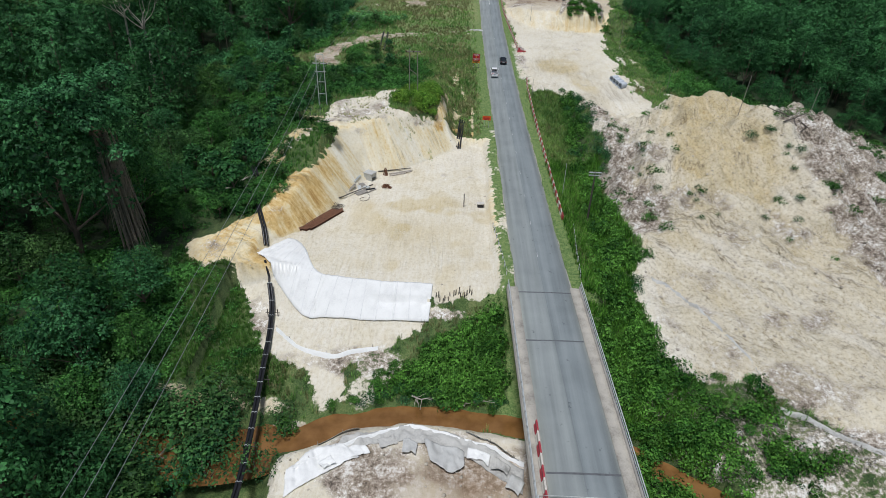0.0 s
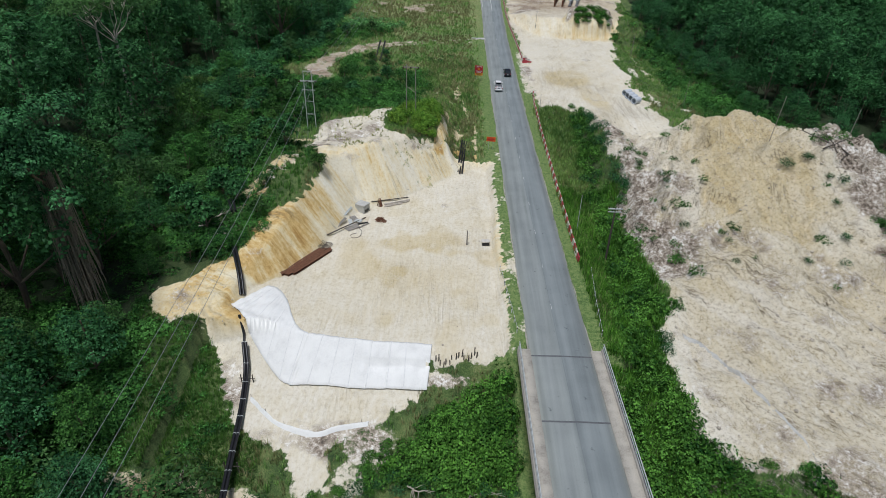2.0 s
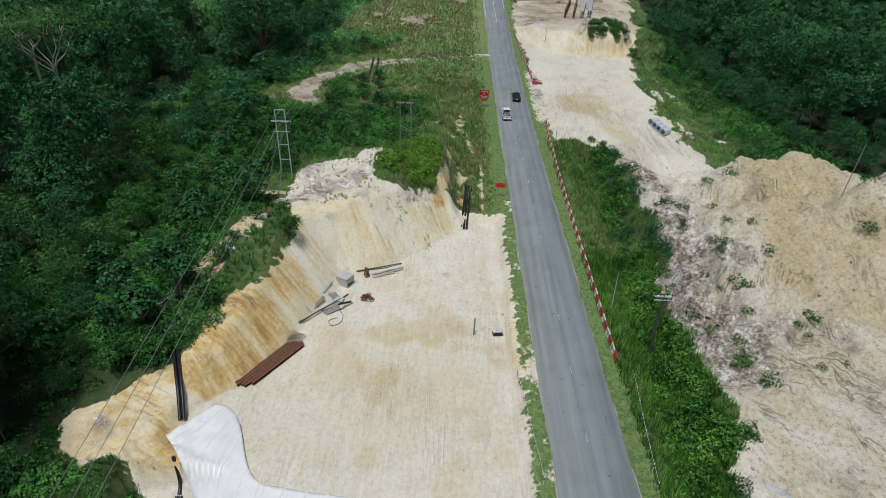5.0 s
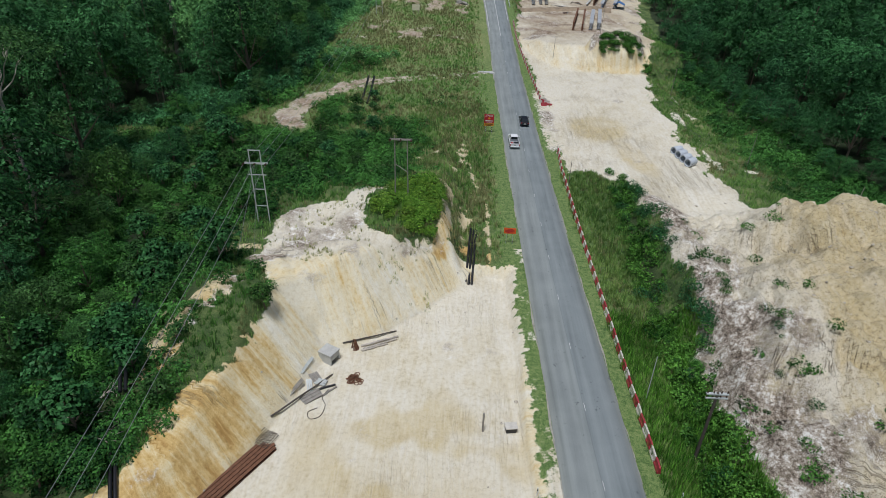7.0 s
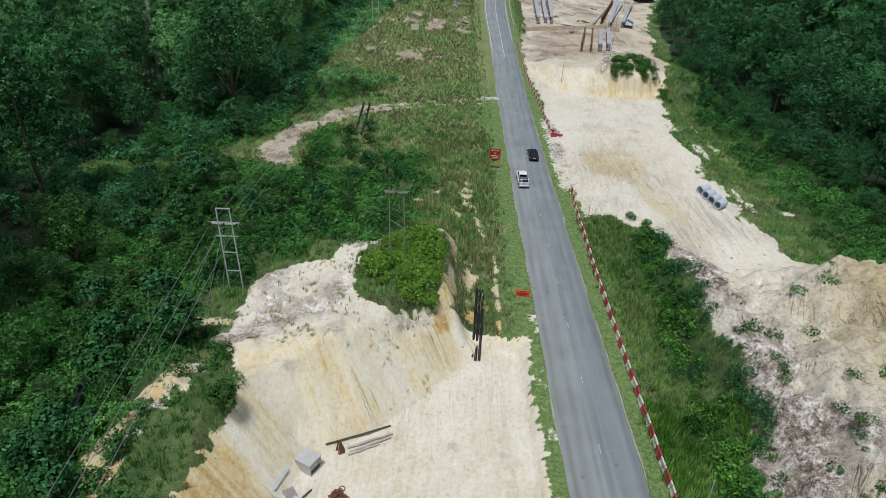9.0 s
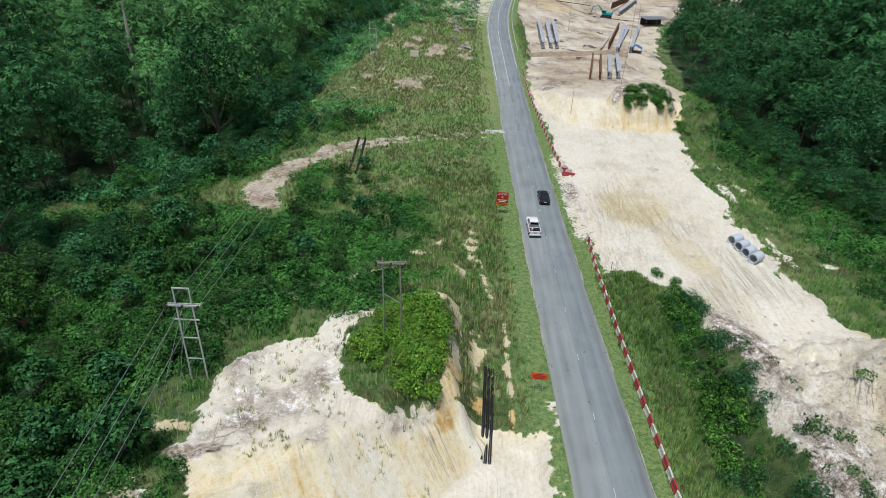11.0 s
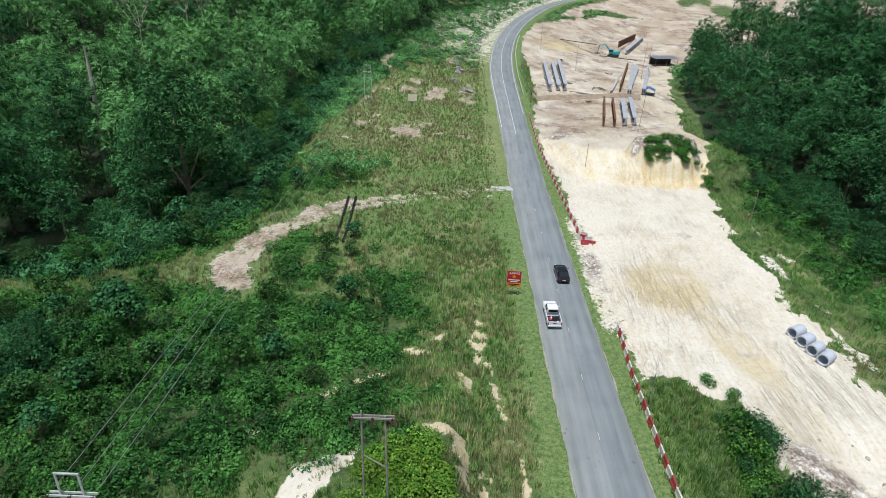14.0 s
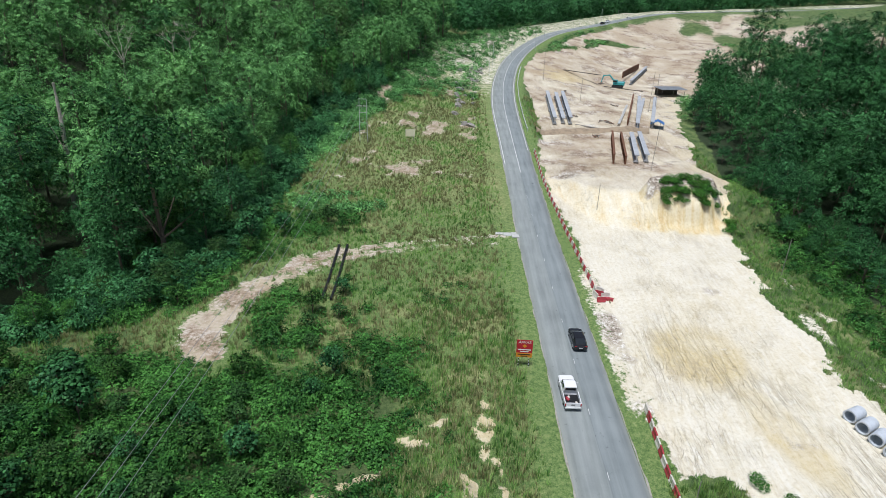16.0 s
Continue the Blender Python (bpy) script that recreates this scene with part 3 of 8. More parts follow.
DARK_TIMBER = plain("dark_wet_timber", (0.09, 0.075, 0.06), 0.8, spread=0.4, scale=3)
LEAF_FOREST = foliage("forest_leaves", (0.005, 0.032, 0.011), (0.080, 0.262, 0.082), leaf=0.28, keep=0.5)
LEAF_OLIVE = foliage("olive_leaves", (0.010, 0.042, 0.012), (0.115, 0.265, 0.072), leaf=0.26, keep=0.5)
LEAF_BRIGHT = foliage("bright_shrub_leaves", (0.035, 0.125, 0.012), (0.31, 0.52, 0.07), leaf=0.26, keep=0.48)
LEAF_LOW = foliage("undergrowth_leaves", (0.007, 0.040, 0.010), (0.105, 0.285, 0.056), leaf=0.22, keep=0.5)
GRASS = foliage("tall_grass_blades", (0.080, 0.20, 0.044), (0.33, 0.50, 0.145), gloss=0.6)
GRASS_DRY = foliage("dry_grass_blades", (0.17, 0.19, 0.075), (0.50, 0.49, 0.24), gloss=0.7)
# lighter hillside green, with distance haze put into the leaf colour
LEAF_HAZED = foliage("hazed_hillside_leaves", (0.018, 0.090, 0.026), (0.23, 0.52, 0.160), leaf=0.28, keep=0.5)
GRASS_DARK = foliage("dark_lalang_blades", (0.036, 0.125, 0.024), (0.17, 0.36, 0.075), gloss=0.6)
GRASS_FRESH = foliage("rank_grass_blades", (0.030, 0.125, 0.014), (0.20, 0.46, 0.065), gloss=0.6)
LEAF_FRESH = foliage("fresh_creeper_leaves", (0.009, 0.055, 0.010), (0.145, 0.36, 0.056), leaf=0.24, keep=0.5)
CLOD = plain("dry_earth_clod", (0.50, 0.445, 0.355), 0.95, spread=0.5, scale=1.2, relief=0.5)


# ---- the ground: one sheet out to the horizon ----
def spaced(stops):
    """Coordinates with a step that changes along the way: (from, step) pairs, the last one closes."""
    out = []
    for (a, step), (b, _) in zip(stops[:-1], stops[1:]):
        out += list(np.linspace(a, b, max(int(round(abs(b - a) / step)), 1), endpoint=False))
    return np.array(out + [stops[-1][0]])


SANDS = np.array([(-37, 69.7), (-37, 71.6), (-33.7, 72.6), (-31.2, 75.8), (-28.6, 76.4), (-27.9, 79), (-26.9, 82.6), (-25.3, 85.1), (-23.2, 86.8), (-21.9, 88.8), (-21.8, 92.8), (-21.0, 95.2), (-21.4, 98.2),
                  (-24.2, 103.6), (-25.2, 108), (-24.3, 115), (-21.2, 118.3), (-17.6, 119.9), (-16.5, 123.7), (-12.7, 127.6), (-11.6, 126.2), (-13.6, 120.1), (-14.4, 116.6), (-12.8, 112.5), (-9.5, 109.8), (-6.8, 110.8), (-3.2, 114.2), (1.0, 113.4),
                  (6.0, 113), (6.4, 63), (-2.6, 62.0), (-3.2, 59.5), (-5.5, 57), (-9, 55.2), (-12.4, 52.5), (-11.8, 48.6), (-14.5, 48.6), (-17, 53), (-20.0, 53.5), (-23.0, 55.5), (-25.4, 59.5), (-26.8, 63.0), (-29.5, 66.4), (-33.0, 66.4), (-36, 67.8)])
STRIP = np.array([(16.2, 200), (17.3, 184), (17.2, 165), (17.6, 150), (17.8, 143), (22.0, 143.5), (23.0, 140), (26.8, 139), (27.3, 123), (27.4, 107), (26.4, 98.6), (24.7, 96.8), (25.6, 89.6), (26.8, 77.7),
                  (26.8, 72.5), (24.6, 69.3), (25.0, 60), (24.7, 54), (28.2, 51.5), (33.2, 50), (37, 47.7), (40, 45.9), (44, 41.6), (56, 36), (90, 38), (90, 108), (79, 120), (60, 127), (46, 129), (42.5, 139), (42.2, 150), (42.5, 163), (41.0, 178), (43.5, 190),
                  (47, 203), (50, 215), (55, 235), (60, 262), (63.5, 285), (78, 330), (116, 360), (150, 420), (120, 450), (70, 432), (30, 386), (20.5, 345), (18.6, 320), (19.0, 285), (18.2, 262), (15.3, 246), (15.3, 240), (15.0, 215)])
TRACK = np.array([(-35, 160.5), (-38.0, 165.5), (-36, 171.5), (-32, 178.5), (-28, 184), (-22, 187.8), (-14.9, 191.5), (-5, 194.6), (5, 196)])


EDGE_L = np.array([(30, -24), (55, -38), (72, -38), (100, -43), (130, -49), (148, -54), (155, -74), (163, -77), (168, -60), (174, -46), (181, -41), (230, -41), (252, -39), (270, -36), (290, -28), (330, -20), (420, -12)])
EDGE_R = np.array([(20, 108), (60, 104), (110, 94), (130, 74), (150, 65), (175, 61.5), (195, 57), (215, 56.5), (240, 61), (270, 64), (300, 72), (340, 92)])
GLADE = np.array([(-37, 163), (-46, 166), (-55, 165.5), (-66, 162), (-80, 159)])
FAN = np.array([(36.0, 92), (39, 84), (48.8, 83), (54, 90), (53, 104), (58, 118), (60, 128), (46, 132), (43, 122), (40, 108)])


def mix_noise(x, y, seed):
    return 0.55 * waves(x, y, 9, seed) + 0.3 * waves(x, y, 3.1, seed + 1) + 0.25 * waves(x, y, 1.3, seed + 2)


def in_woods(x, y):
    """0 to 1: how wooded the spot is."""
    n = 5 * waves(x, y, 30, 60) + 2 * waves(x, y, 9, 61)
    edge_l = np.interp(y, EDGE_L[:, 0], EDGE_L[:, 1])
    left = x < edge_l + 0.5 * n
    edge_r = np.interp(y, EDGE_R[:, 0], EDGE_R[:, 1])
    right = (x > edge_r + 0.4 * n) & (y > 20) & (y < 345)
    return left, right


def cover(x, y):
    """How thick the low bushes stand, 0 to 1."""
    n = mix_noise(x, y, 80)
    a = ease(-24, -31, x + 2 * n) * (y > 62) * (y < 178)
    a = np.maximum(a, 0.75 * ease(0.0, 0.5, n + 0.15) * (x < -20.5) * (x > -31) * (y > 80) * (y < 112))
    a = np.maximum(a, np.where(x < -33, 1.0, 0.85) * ease(3, -3, area_out(x, y, np.array([(-60, 30), (-60, 70), (-33, 72), (-29, 62), (-25, 54), (-24, 47), (-30, 47), (-35, 50), (-40, 45), (-38, 30)])) + n))
    a = np.maximum(a, ease(1, -1, area_out(x, y, np.array([(18.5, 63), (20.5, 80), (21.8, 100), (23.3, 126), (23.8, 135), (26.4, 137), (25.8, 118), (24.8, 105), (25.5, 92), (26, 80), (25.5, 64), (28, 56), (38, 47), (60, 40), (60, 30), (18, 30), (16.8, 50)])) + 0.8 * n))
    a = np.maximum(a, ease(1, -1, area_out(x, y, np.array([(-10, 49.3), (-6, 52.6), (-3, 54.6), (1, 59), (7.2, 61.5), (7.4, 49), (-2, 50)])) + 0.8 * n))
    a = np.maximum(a, 0.55 * ease(-16, -22, x + 3 * n) * ease(128, 140, y) * (1 - ease(205, 222, y)) * ease(5.5, 8, near_line(x, y, TRACK)[0] - 2.5 * (y < 172)))
    a = np.maximum(a, ease(-0.25, 0.25, n) * 0.9 * ease(-7, -12, x) * (x > -32) * (y > 127) * (y < 158))
    a = np.where((x > 29) & (y < 52), a * (0.12 + 0.88 * ease(0.0, 0.45, waves(x, y, 7, 83))), a)
    a = np.maximum(a, 0.5 * ease(0.0, 0.5, waves(x, y, 8, 84) + 0.4 * n) * ease(-1.0, -6.0, x) * (x > -30) * (y > 136) * (y < 178))
    a = np.maximum(a, 0.9 * ease(-4.5, -11, x + 3 * n) * ease(122, 127, y) * ease(162, 152, y + 6 * n) * (x > -34))
    a = np.maximum(a, 0.45 * ease(0.05, 0.5, waves(x, y, 7, 85)) * (x < -3) * (x > -32) * (y > 120) * (y < 180))
    a = a * (1 - ease(4.5, 2.5, near_line(x, y, GLADE)[0] + n))
    a = a * ease(3.0, 5.0, near_line(x, y, TRACK)[0] - 3.0 * (y < 170) * (x > -34) + n)
    a = np.maximum(a, 0.8 * (y > 128) * (y < 230) * ease(52, 58, x + 2 * n))
    a = np.maximum(a, ease(0, -2, x + 36 - (y - 230) * 0.30) * (y > 225) * (y < 430))
    a = np.maximum(a, 0.8 * ease(-8, -14, x + n) * (y > 285) * (y < 430))
    return a


def zones(x, y, z):
    """What lies on the ground: bare sand, ochre clay, grey litter, mud and mown verge, each 0 to 1."""
    n = mix_noise(x, y, 40)
    rd, side, _ = near_line(x, y, ROAD)
    out = area_out(x, y, PAD)
    sands = ease(0.7, -0.5, area_out(x, y, SANDS) + 0.8 * n + 0.5 * waves(x, y, 1.1, 47))
    plateau = ease(-1.0, 1.5, y - np.interp(x, [-26, -18, -9, -5, -3], [104, 105.5, 107.5, 111, 114]) + n) * (x < -2) * (x > -28) * (y < 130) * sands
    strip = ease(1.0, -0.8, area_out(x, y, STRIP) + np.where((x > 38) & (y > 128), 3.0, 1.4) * n)
    td = near_line(x, y, TRACK)[0]
    track = ease(4.0, 1.6, td + 2.0 * n) * (0.66 - 0.24 * ease(-22, -4, x) + 0.12 * waves(x, y, 2.2, 48)) - 0.16 * ease(0.9, 0.3, td) * ease(-34, -28, x)
    spot = bell(x, y, -36, 163, 3.4, 3.6)
    patch = np.zeros(x.shape)
    for cx, cy, rx, ry in ((-24.3, 104.5, 2.6, 1.0),
                           (-27, 47.4, 7, 2.4), (-17, 44.6, 4, 1.6), (-1, 60.7, 4.5, 1.2), (-8, 53.5, 3, 2.5), (-10, 49.5, 2.0, 2.0), (44.5, 170, 1.6, 5), (45, 150, 1.6, 6), (48, 185, 2, 3), (-14, 50, 1.6, 4), (-20, 47.5, 3, 1.5), (50, 176, 2.4, 1.2), (47, 160, 1.6, 1.4), (53, 150, 2.6, 1.2), (16.6, 165, 1.6, 14), (2.5, 196.5, 2.6, 0.8)):
        patch = np.maximum(patch, bell(x, y, cx, cy, rx, ry))
    patch = np.where(x > 40, 0.53, 0.60) * ease(0.2, 0.7, patch + 0.3 * n)
    # slips and worn runnels, where the bare earth shows clean
    slip = np.zeros(x.shape)
    for cx, cy, rx, ry, tn in ((-31.0, 91, 2.2, 4.2, -12), (-27.0, 98.8, 1.3, 3.0, -10), (-28.0, 107.4, 2.0, 0.8, 0), (-33.5, 97, 0.6, 4.0, -15), (-0.9, 147.5, 0.9, 4.0, 0), (0.9, 139.5, 0.45, 4.5, 12), (-2.5, 138.8, 0.8, 2.2, 0), (-5.2, 149.0, 1.5, 0.8, 0), (-8.3, 146, 1.6, 0.9, -20),
                                (-5.2, 129.6, 1.6, 0.8, 0), (-2.9, 126.5, 0.6, 3.5, 0), (-0.6, 124, 0.7, 5.0, 0), (-3.0, 118, 0.6, 3.5, 0), (-0.5, 117, 0.6, 3, 0), (-3.7, 113.8, 0.6, 2, 0), (3.0, 122, 0.35, 8, 0), (-15.6, 137, 1.8, 0.7, 30), (-12.5, 140, 1.5, 0.6, 30), (-22, 128.4, 1.2, 0.6, 20)):
        slip = np.maximum(slip, bell(x, y, cx, cy, rx * 1.7, ry * 1.25, tn))
    slip = ease(0.3, 0.75, slip * (0.95 + 0.6 * waves(x, y, 2.0, 45)) + 0.25 * n + 0.15 * waves(x, y, 0.9, 46)) * 0.7
    shore = ease(0.8, -0.6, area_out(x, y, np.array([(-17.5, 39.0), (-11.5, 45), (-4.5, 46.9), (3, 45.6), (9, 42.9), (9, 30), (0, 24), (-15, 30)])) + 0.5 * n)
    sand = np.maximum.reduce([sands, strip * (rd > 4.4), track, spot * 0.5, patch, shore, slip])
    sand = np.where((y > 63) & (y < 118) & (x < 9), np.maximum(sand, (0.34 + 0.3 * waves(x, y, 4.5, 57) + 0.1 * n) * ease(7.0, 3.6, rd)), sand)
    ochre = np.maximum.reduce([0.9 * ease(-17, -22, x + n) * (out > 0) * (x < 0) * (y > 66) * ease(96, 88, y) * np.where(y < 74, 0.35 + 0.5 * ease(0, 0.5, waves(x, y, 5, 59)), 1.0), 0.8 * bell(x, y, -26, 47, 10, 3), 0.75 * bell(x, y, 45, 106, 11, 16), 0.3 * ease(26, 30, x) * (y < 92) * (y > 40), 0.45 * ease(-0.2, 0.5, waves(x, y, 8, 58)) * (x > 27) * (y < 96) * (y > 62), (0.75 + 0.4 * n) * ease(0.2, 0.7, bell(x, y, 26.5, 163, 6.5, 8)), (0.55 + 0.4 * n) * ease(0.2, 0.7, bell(x, y, 30.5, 149, 3.0, 11, 12)), 0.8 * ease(-0.1, 0.6, waves(x, y, 9, 49)) * bell(x, y, -4, 80, 14, 18), 0.4 * bell(x, y, -6, 76, 12, 8), 0.12 * bell(x, y, 35, 206, 20, 6), 0.12 * ease(200, 240, y) * (x > 12), 0.8 * bell(x, y, 36, 345, 12, 18)])
    litter = np.maximum.reduce([0.75 * ease(12, 0, near_line(x, y, np.array([(26.5, 80), (27, 100), (27, 118), (29, 128)]))[0]) * (x > 20), 0.75 * ease(53, 60, x) * (y < 130) * (y > 40), 0.24 * ease(24, 27, x) * (y < 96) * (y > 40),  0.4 * plateau, 0.75 * bell(x, y, 31, 47, 16, 7), 0.55 * bell(x, y, -25, 59, 4, 6), 0.45 * bell(x, y, -32, 69, 5, 4), 0.6 * bell(x, y, -9, 54, 12, 3.5), 0.8 * bell(x, y, -3, 38, 14, 6), 0.9 * track, 0.8 * spot, 0.7 * bell(x, y, -1, 60.5, 5, 1.6), 0.75 * (patch > 0.2) * (y > 100) * (x < 4)])
    wet = ease(0.15, -0.1, z - WATER) * (y < 60)
    mud = np.maximum(wet, 0.6 * bell(x, y, 3, 37, 8, 4))
    lawn = np.maximum(ease(8.2, 6.4, rd + 0.8 * n) * ease(3.0, 3.6, rd), 0.75 * ease(118, 150, y) * (x < 5) * (x > -46))
    brush = ease(0.25, 0.7, bell(x, y, 37, 41, 14, 6) + 0.3 * n) * (z > WATER + 0.5)
    sand = np.maximum(sand, 0.52 * brush)
    litter = np.maximum(litter, 0.8 * brush)
    verge = ease(2.6, 0.8, np.abs(x - 16.4)) * ease(146, 154, y) * ease(192, 180, y)
    sand = np.maximum(sand, (0.62 + 0.25 * n) * verge)
    litter = np.maximum(litter, 0.55 * verge)
    sand = np.maximum(sand, 0.52 * ease(250, 330, y) * (side < 0) * ease(60, 12, rd))
    far_bare = (y > 300) * (side > 0) * ease(0.0, 0.35, 0.35 + waves(x, y, 60, 67) + 0.4 * waves(x, y, 19, 68)) * ease(10, 16, rd)
    sand = np.maximum(sand, 0.8 * far_bare * ease(320, 160, x))
    field = ease(-0.3, 0.5, waves(x, y, 17, 70) + 0.35 * waves(x, y, 4, 71)) * ease(208, 222, y) * (1 - ease(300, 330, y)) * ease(-36, -27, x) * ease(4, -1, x)
    sand = np.maximum(sand, 0.62 * field)
    litter = np.maximum(litter, 0.7 * field)
    fan = ease(2.5, -2.0, area_out(x, y, FAN) + 1.6 * n)
    litter = litter * (1 - 0.95 * fan)
    ochre = np.maximum.reduce([ochre, 0.72 * fan, 0.8 * (slip > 0.1) * (x < 6)])
    mud = np.maximum.reduce([mud, 0.55 * field, 0.45 * track / 0.62, 0.5 * spot, 0.3 * (patch > 0.2) * (y > 100) * (x < 4)])
    yard = ease(208, 226, y) * (x > 13) * (side > 0)
    mud = np.maximum(mud, yard * np.clip(0.33 + 0.15 * ease(320, 380, y) + 0.3 * waves(x, y, 16, 72) + 0.2 * waves(x, y, 5, 73), 0, 0.6))
    rill = ease(24, 28, x) * (1 - ease(116, 130, y)) * ease(40, 50, y)
    cliff = ease(0.0, 0.6, out) * ease(14, 11, out) * (y > 66) * (x < 7) * (y < 118) * (1 - plateau)
    arc = near_line(x, y, PAD_ARC)[2]
    heapside = x > 20
    flank_a, flank_d = slope_axes(x, y)
    across = np.where(y > 195, x, np.where(heapside, flank_a, arc))
    down = np.where(y > 195, y, np.where(heapside, flank_d, out))
    foot = np.interp(x, [13, 17, 22, 27, 32, 50], [224, 213, 205, 203, 202, 202])
    bank = ease(-1.5, 1.0, y - foot + n) * ease(12.5, 9.0, y - foot + n) * (x > 14.5) * (x < 52)
    cliff = np.maximum(cliff, 0.55 * bank)
    ochre = np.maximum(ochre, np.where(x > 31, 0.7, 0.25) * bank * (0.6 + 0.6 * n))
    litter = np.maximum(litter, 0.75 * ease(5.0, 8.0, y - foot) * ease(14, 11, y - foot) * ease(31, 33, x) * ease(48, 46, x))
    sd = area_out(x, y, STRIP)
    side_cut = ease(-9, -3, sd + n) * (y > 212) * (y < 340) * (x > 44)
    ochre = np.maximum(ochre, 0.45 * side_cut)
    litter = np.maximum(litter, 0.35 * side_cut)
    mud = np.maximum(mud, 0.3 * side_cut)
    mud = mud * (1 - 0.7 * np.maximum(bank, side_cut))
    litter = np.maximum(litter, 0.42 * ease(5.2, 6.6, out + n) * ease(14, 11, out) * (y > 84) * (y < 112) * (x < -4))
    litter = np.maximum(litter, yard * np.clip(0.34 + 0.5 * waves(x, y, 15, 74), 0, 0.7) * (1 - side_cut) * (1 - bank))
    straw = ease(190, 216, y) * ease(-40, -28, x) * (x < 8) * (0.45 + 0.35 * n)
    straw = np.maximum(straw, ease(0.05, 0.6, waves(x, y, 11, 75) + 0.5 * waves(x, y, 3.2, 76)) * 0.8 * (x < 5) * (x > -30) * (y > 118) * np.where((x < -6) & (y < 160), 0.25, 1.0))
    straw = np.maximum(straw, 0.7 * ease(0.0, 0.6, waves(x, y, 9, 77)) * (x > 40) * (y > 128) * (y < 200))
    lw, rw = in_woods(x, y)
    # where litter and painted shade darken the floor: woods and thick bushes
    duff_shade = np.maximum((lw | rw) * 1.0, ease(0.6, 1.0, cover(x, y)) * 0.6)
    rutted = strip * (y > 132) * (y < 330) * (x > 15) * (1 - bank)
    return dict(rutted=rutted, straw=np.clip(straw, 0, 1), duff_shade=duff_shade, cliff=cliff, across=across, down=down, rill=rill, sand=np.clip(sand, 0, 1), ochre=ochre, litter=litter, mud=mud, lawn=lawn)


gx = spaced([(-2600, 260), (-600, 60), (-180, 8), (-80, 2.0), (-52, 0.6), (-31, 0.36), (6, 0.6), (23.5, 0.34), (56, 0.6), (84, 2.5), (110, 8), (200, 40), (600, 250), (2800, 1)])
gy = spaced([(-2600, 260), (-300, 40), (-40, 4), (22, 0.7), (50, 0.42), (132, 0.62), (225, 1.2), (330, 4), (480, 15), (700, 60), (1300, 300), (4400, 1)])
GX, GY = np.meshgrid(gx, gy)
GZ = terrain(GX, GY)
idx = np.arange(GX.size).reshape(GX.shape)
faces = np.stack([idx[:-1, :-1], idx[:-1, 1:], idx[1:, 1:], idx[1:, :-1]], -1).reshape(-1, 4)
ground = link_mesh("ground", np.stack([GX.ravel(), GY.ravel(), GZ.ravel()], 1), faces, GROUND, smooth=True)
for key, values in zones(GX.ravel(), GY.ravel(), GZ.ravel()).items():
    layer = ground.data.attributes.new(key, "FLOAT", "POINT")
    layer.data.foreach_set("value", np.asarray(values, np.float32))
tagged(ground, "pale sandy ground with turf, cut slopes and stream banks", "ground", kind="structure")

# ---- stream ----
m, nt, b = material("silty_brown_water", 0.08)
v = where(nt)
nt.links.new(ramp(nt, grain(nt, v, 0.5, 4), [(0.3, (0.15, 0.072, 0.022)), (0.7, (0.27, 0.14, 0.05))]), b.inputs["Base Color"])
bump(nt, b, grain(nt, v, 3, 3), 0.12, 0.05)
CL = smooth_line(CREEK, 4)
tan = np.gradient(CL, axis=0)
tan /= np.linalg.norm(tan, axis=1)[:, None]
nrm = np.stack([-tan[:, 1], tan[:, 0]], 1)
rows = [CL + nrm * w for w in (-3.4, -1.5, 0, 1.5, 3.4)]
vs = np.concatenate([np.c_[r, np.full(len(r), WATER)] for r in rows])
k = np.arange(len(CL) - 1)
fs = np.concatenate([np.stack([i * len(CL) + k, i * len(CL) + k + 1, (i + 1) * len(CL) + k + 1, (i + 1) * len(CL) + k], 1) for i in range(4)])
water = tagged(link_mesh("water", vs, fs[:, ::-1], m, smooth=True), "silty orange-brown stream between grassy banks", "stream", kind="structure")


# ---- road ----
def along(line, step):
    """Even points and left-hand normals along a polyline."""
    seg = np.linalg.norm(np.diff(line[:, :2], axis=0), axis=1)
    s = np.concatenate([[0], np.cumsum(seg)])
    q = np.arange(0, s[-1], step)
    p = np.stack([np.interp(q, s, line[:, i]) for i in range(line.shape[1])], 1)
    t = np.gradient(p[:, :2], axis=0)
    t /= np.linalg.norm(t, axis=1)[:, None]
    return q, p, np.stack([-t[:, 1], t[:, 0]], 1)


def ribbon(name, p, n, offs, lifts, mat, parent=None, smooth=True):
    vs = np.concatenate([np.c_[p[:, :2] - n * o[:, None], p[:, 2] + l] for o, l in zip([np.broadcast_to(o, len(p)) for o in offs], lifts)])
    c, k = len(p), np.arange(len(p) - 1)
    fs = np.concatenate([np.stack([i * c + k, (i + 1) * c + k, (i + 1) * c + k + 1, i * c + k + 1], 1) for i in range(len(offs) - 1)])
    ob = link_mesh(name, vs, fs, mat, parent, smooth)
    layer = ob.data.attributes.new("side", "FLOAT", "POINT")
    layer.data.foreach_set("value", np.concatenate([np.broadcast_to(o, c) for o in offs]).astype(np.float32) / 3.45)
    return ob


q, p, n = along(ROAD, 1.5)
wide = 3.45 + 0.45 * ease(225, 300, p[:, 1])
wob = 0.04 * waves(p[:, 0], p[:, 1], 6, 77) + 0.02 * waves(p[:, 0], p[:, 1], 3, 78)
off_bridge = (p[:, 1] > 62.4)
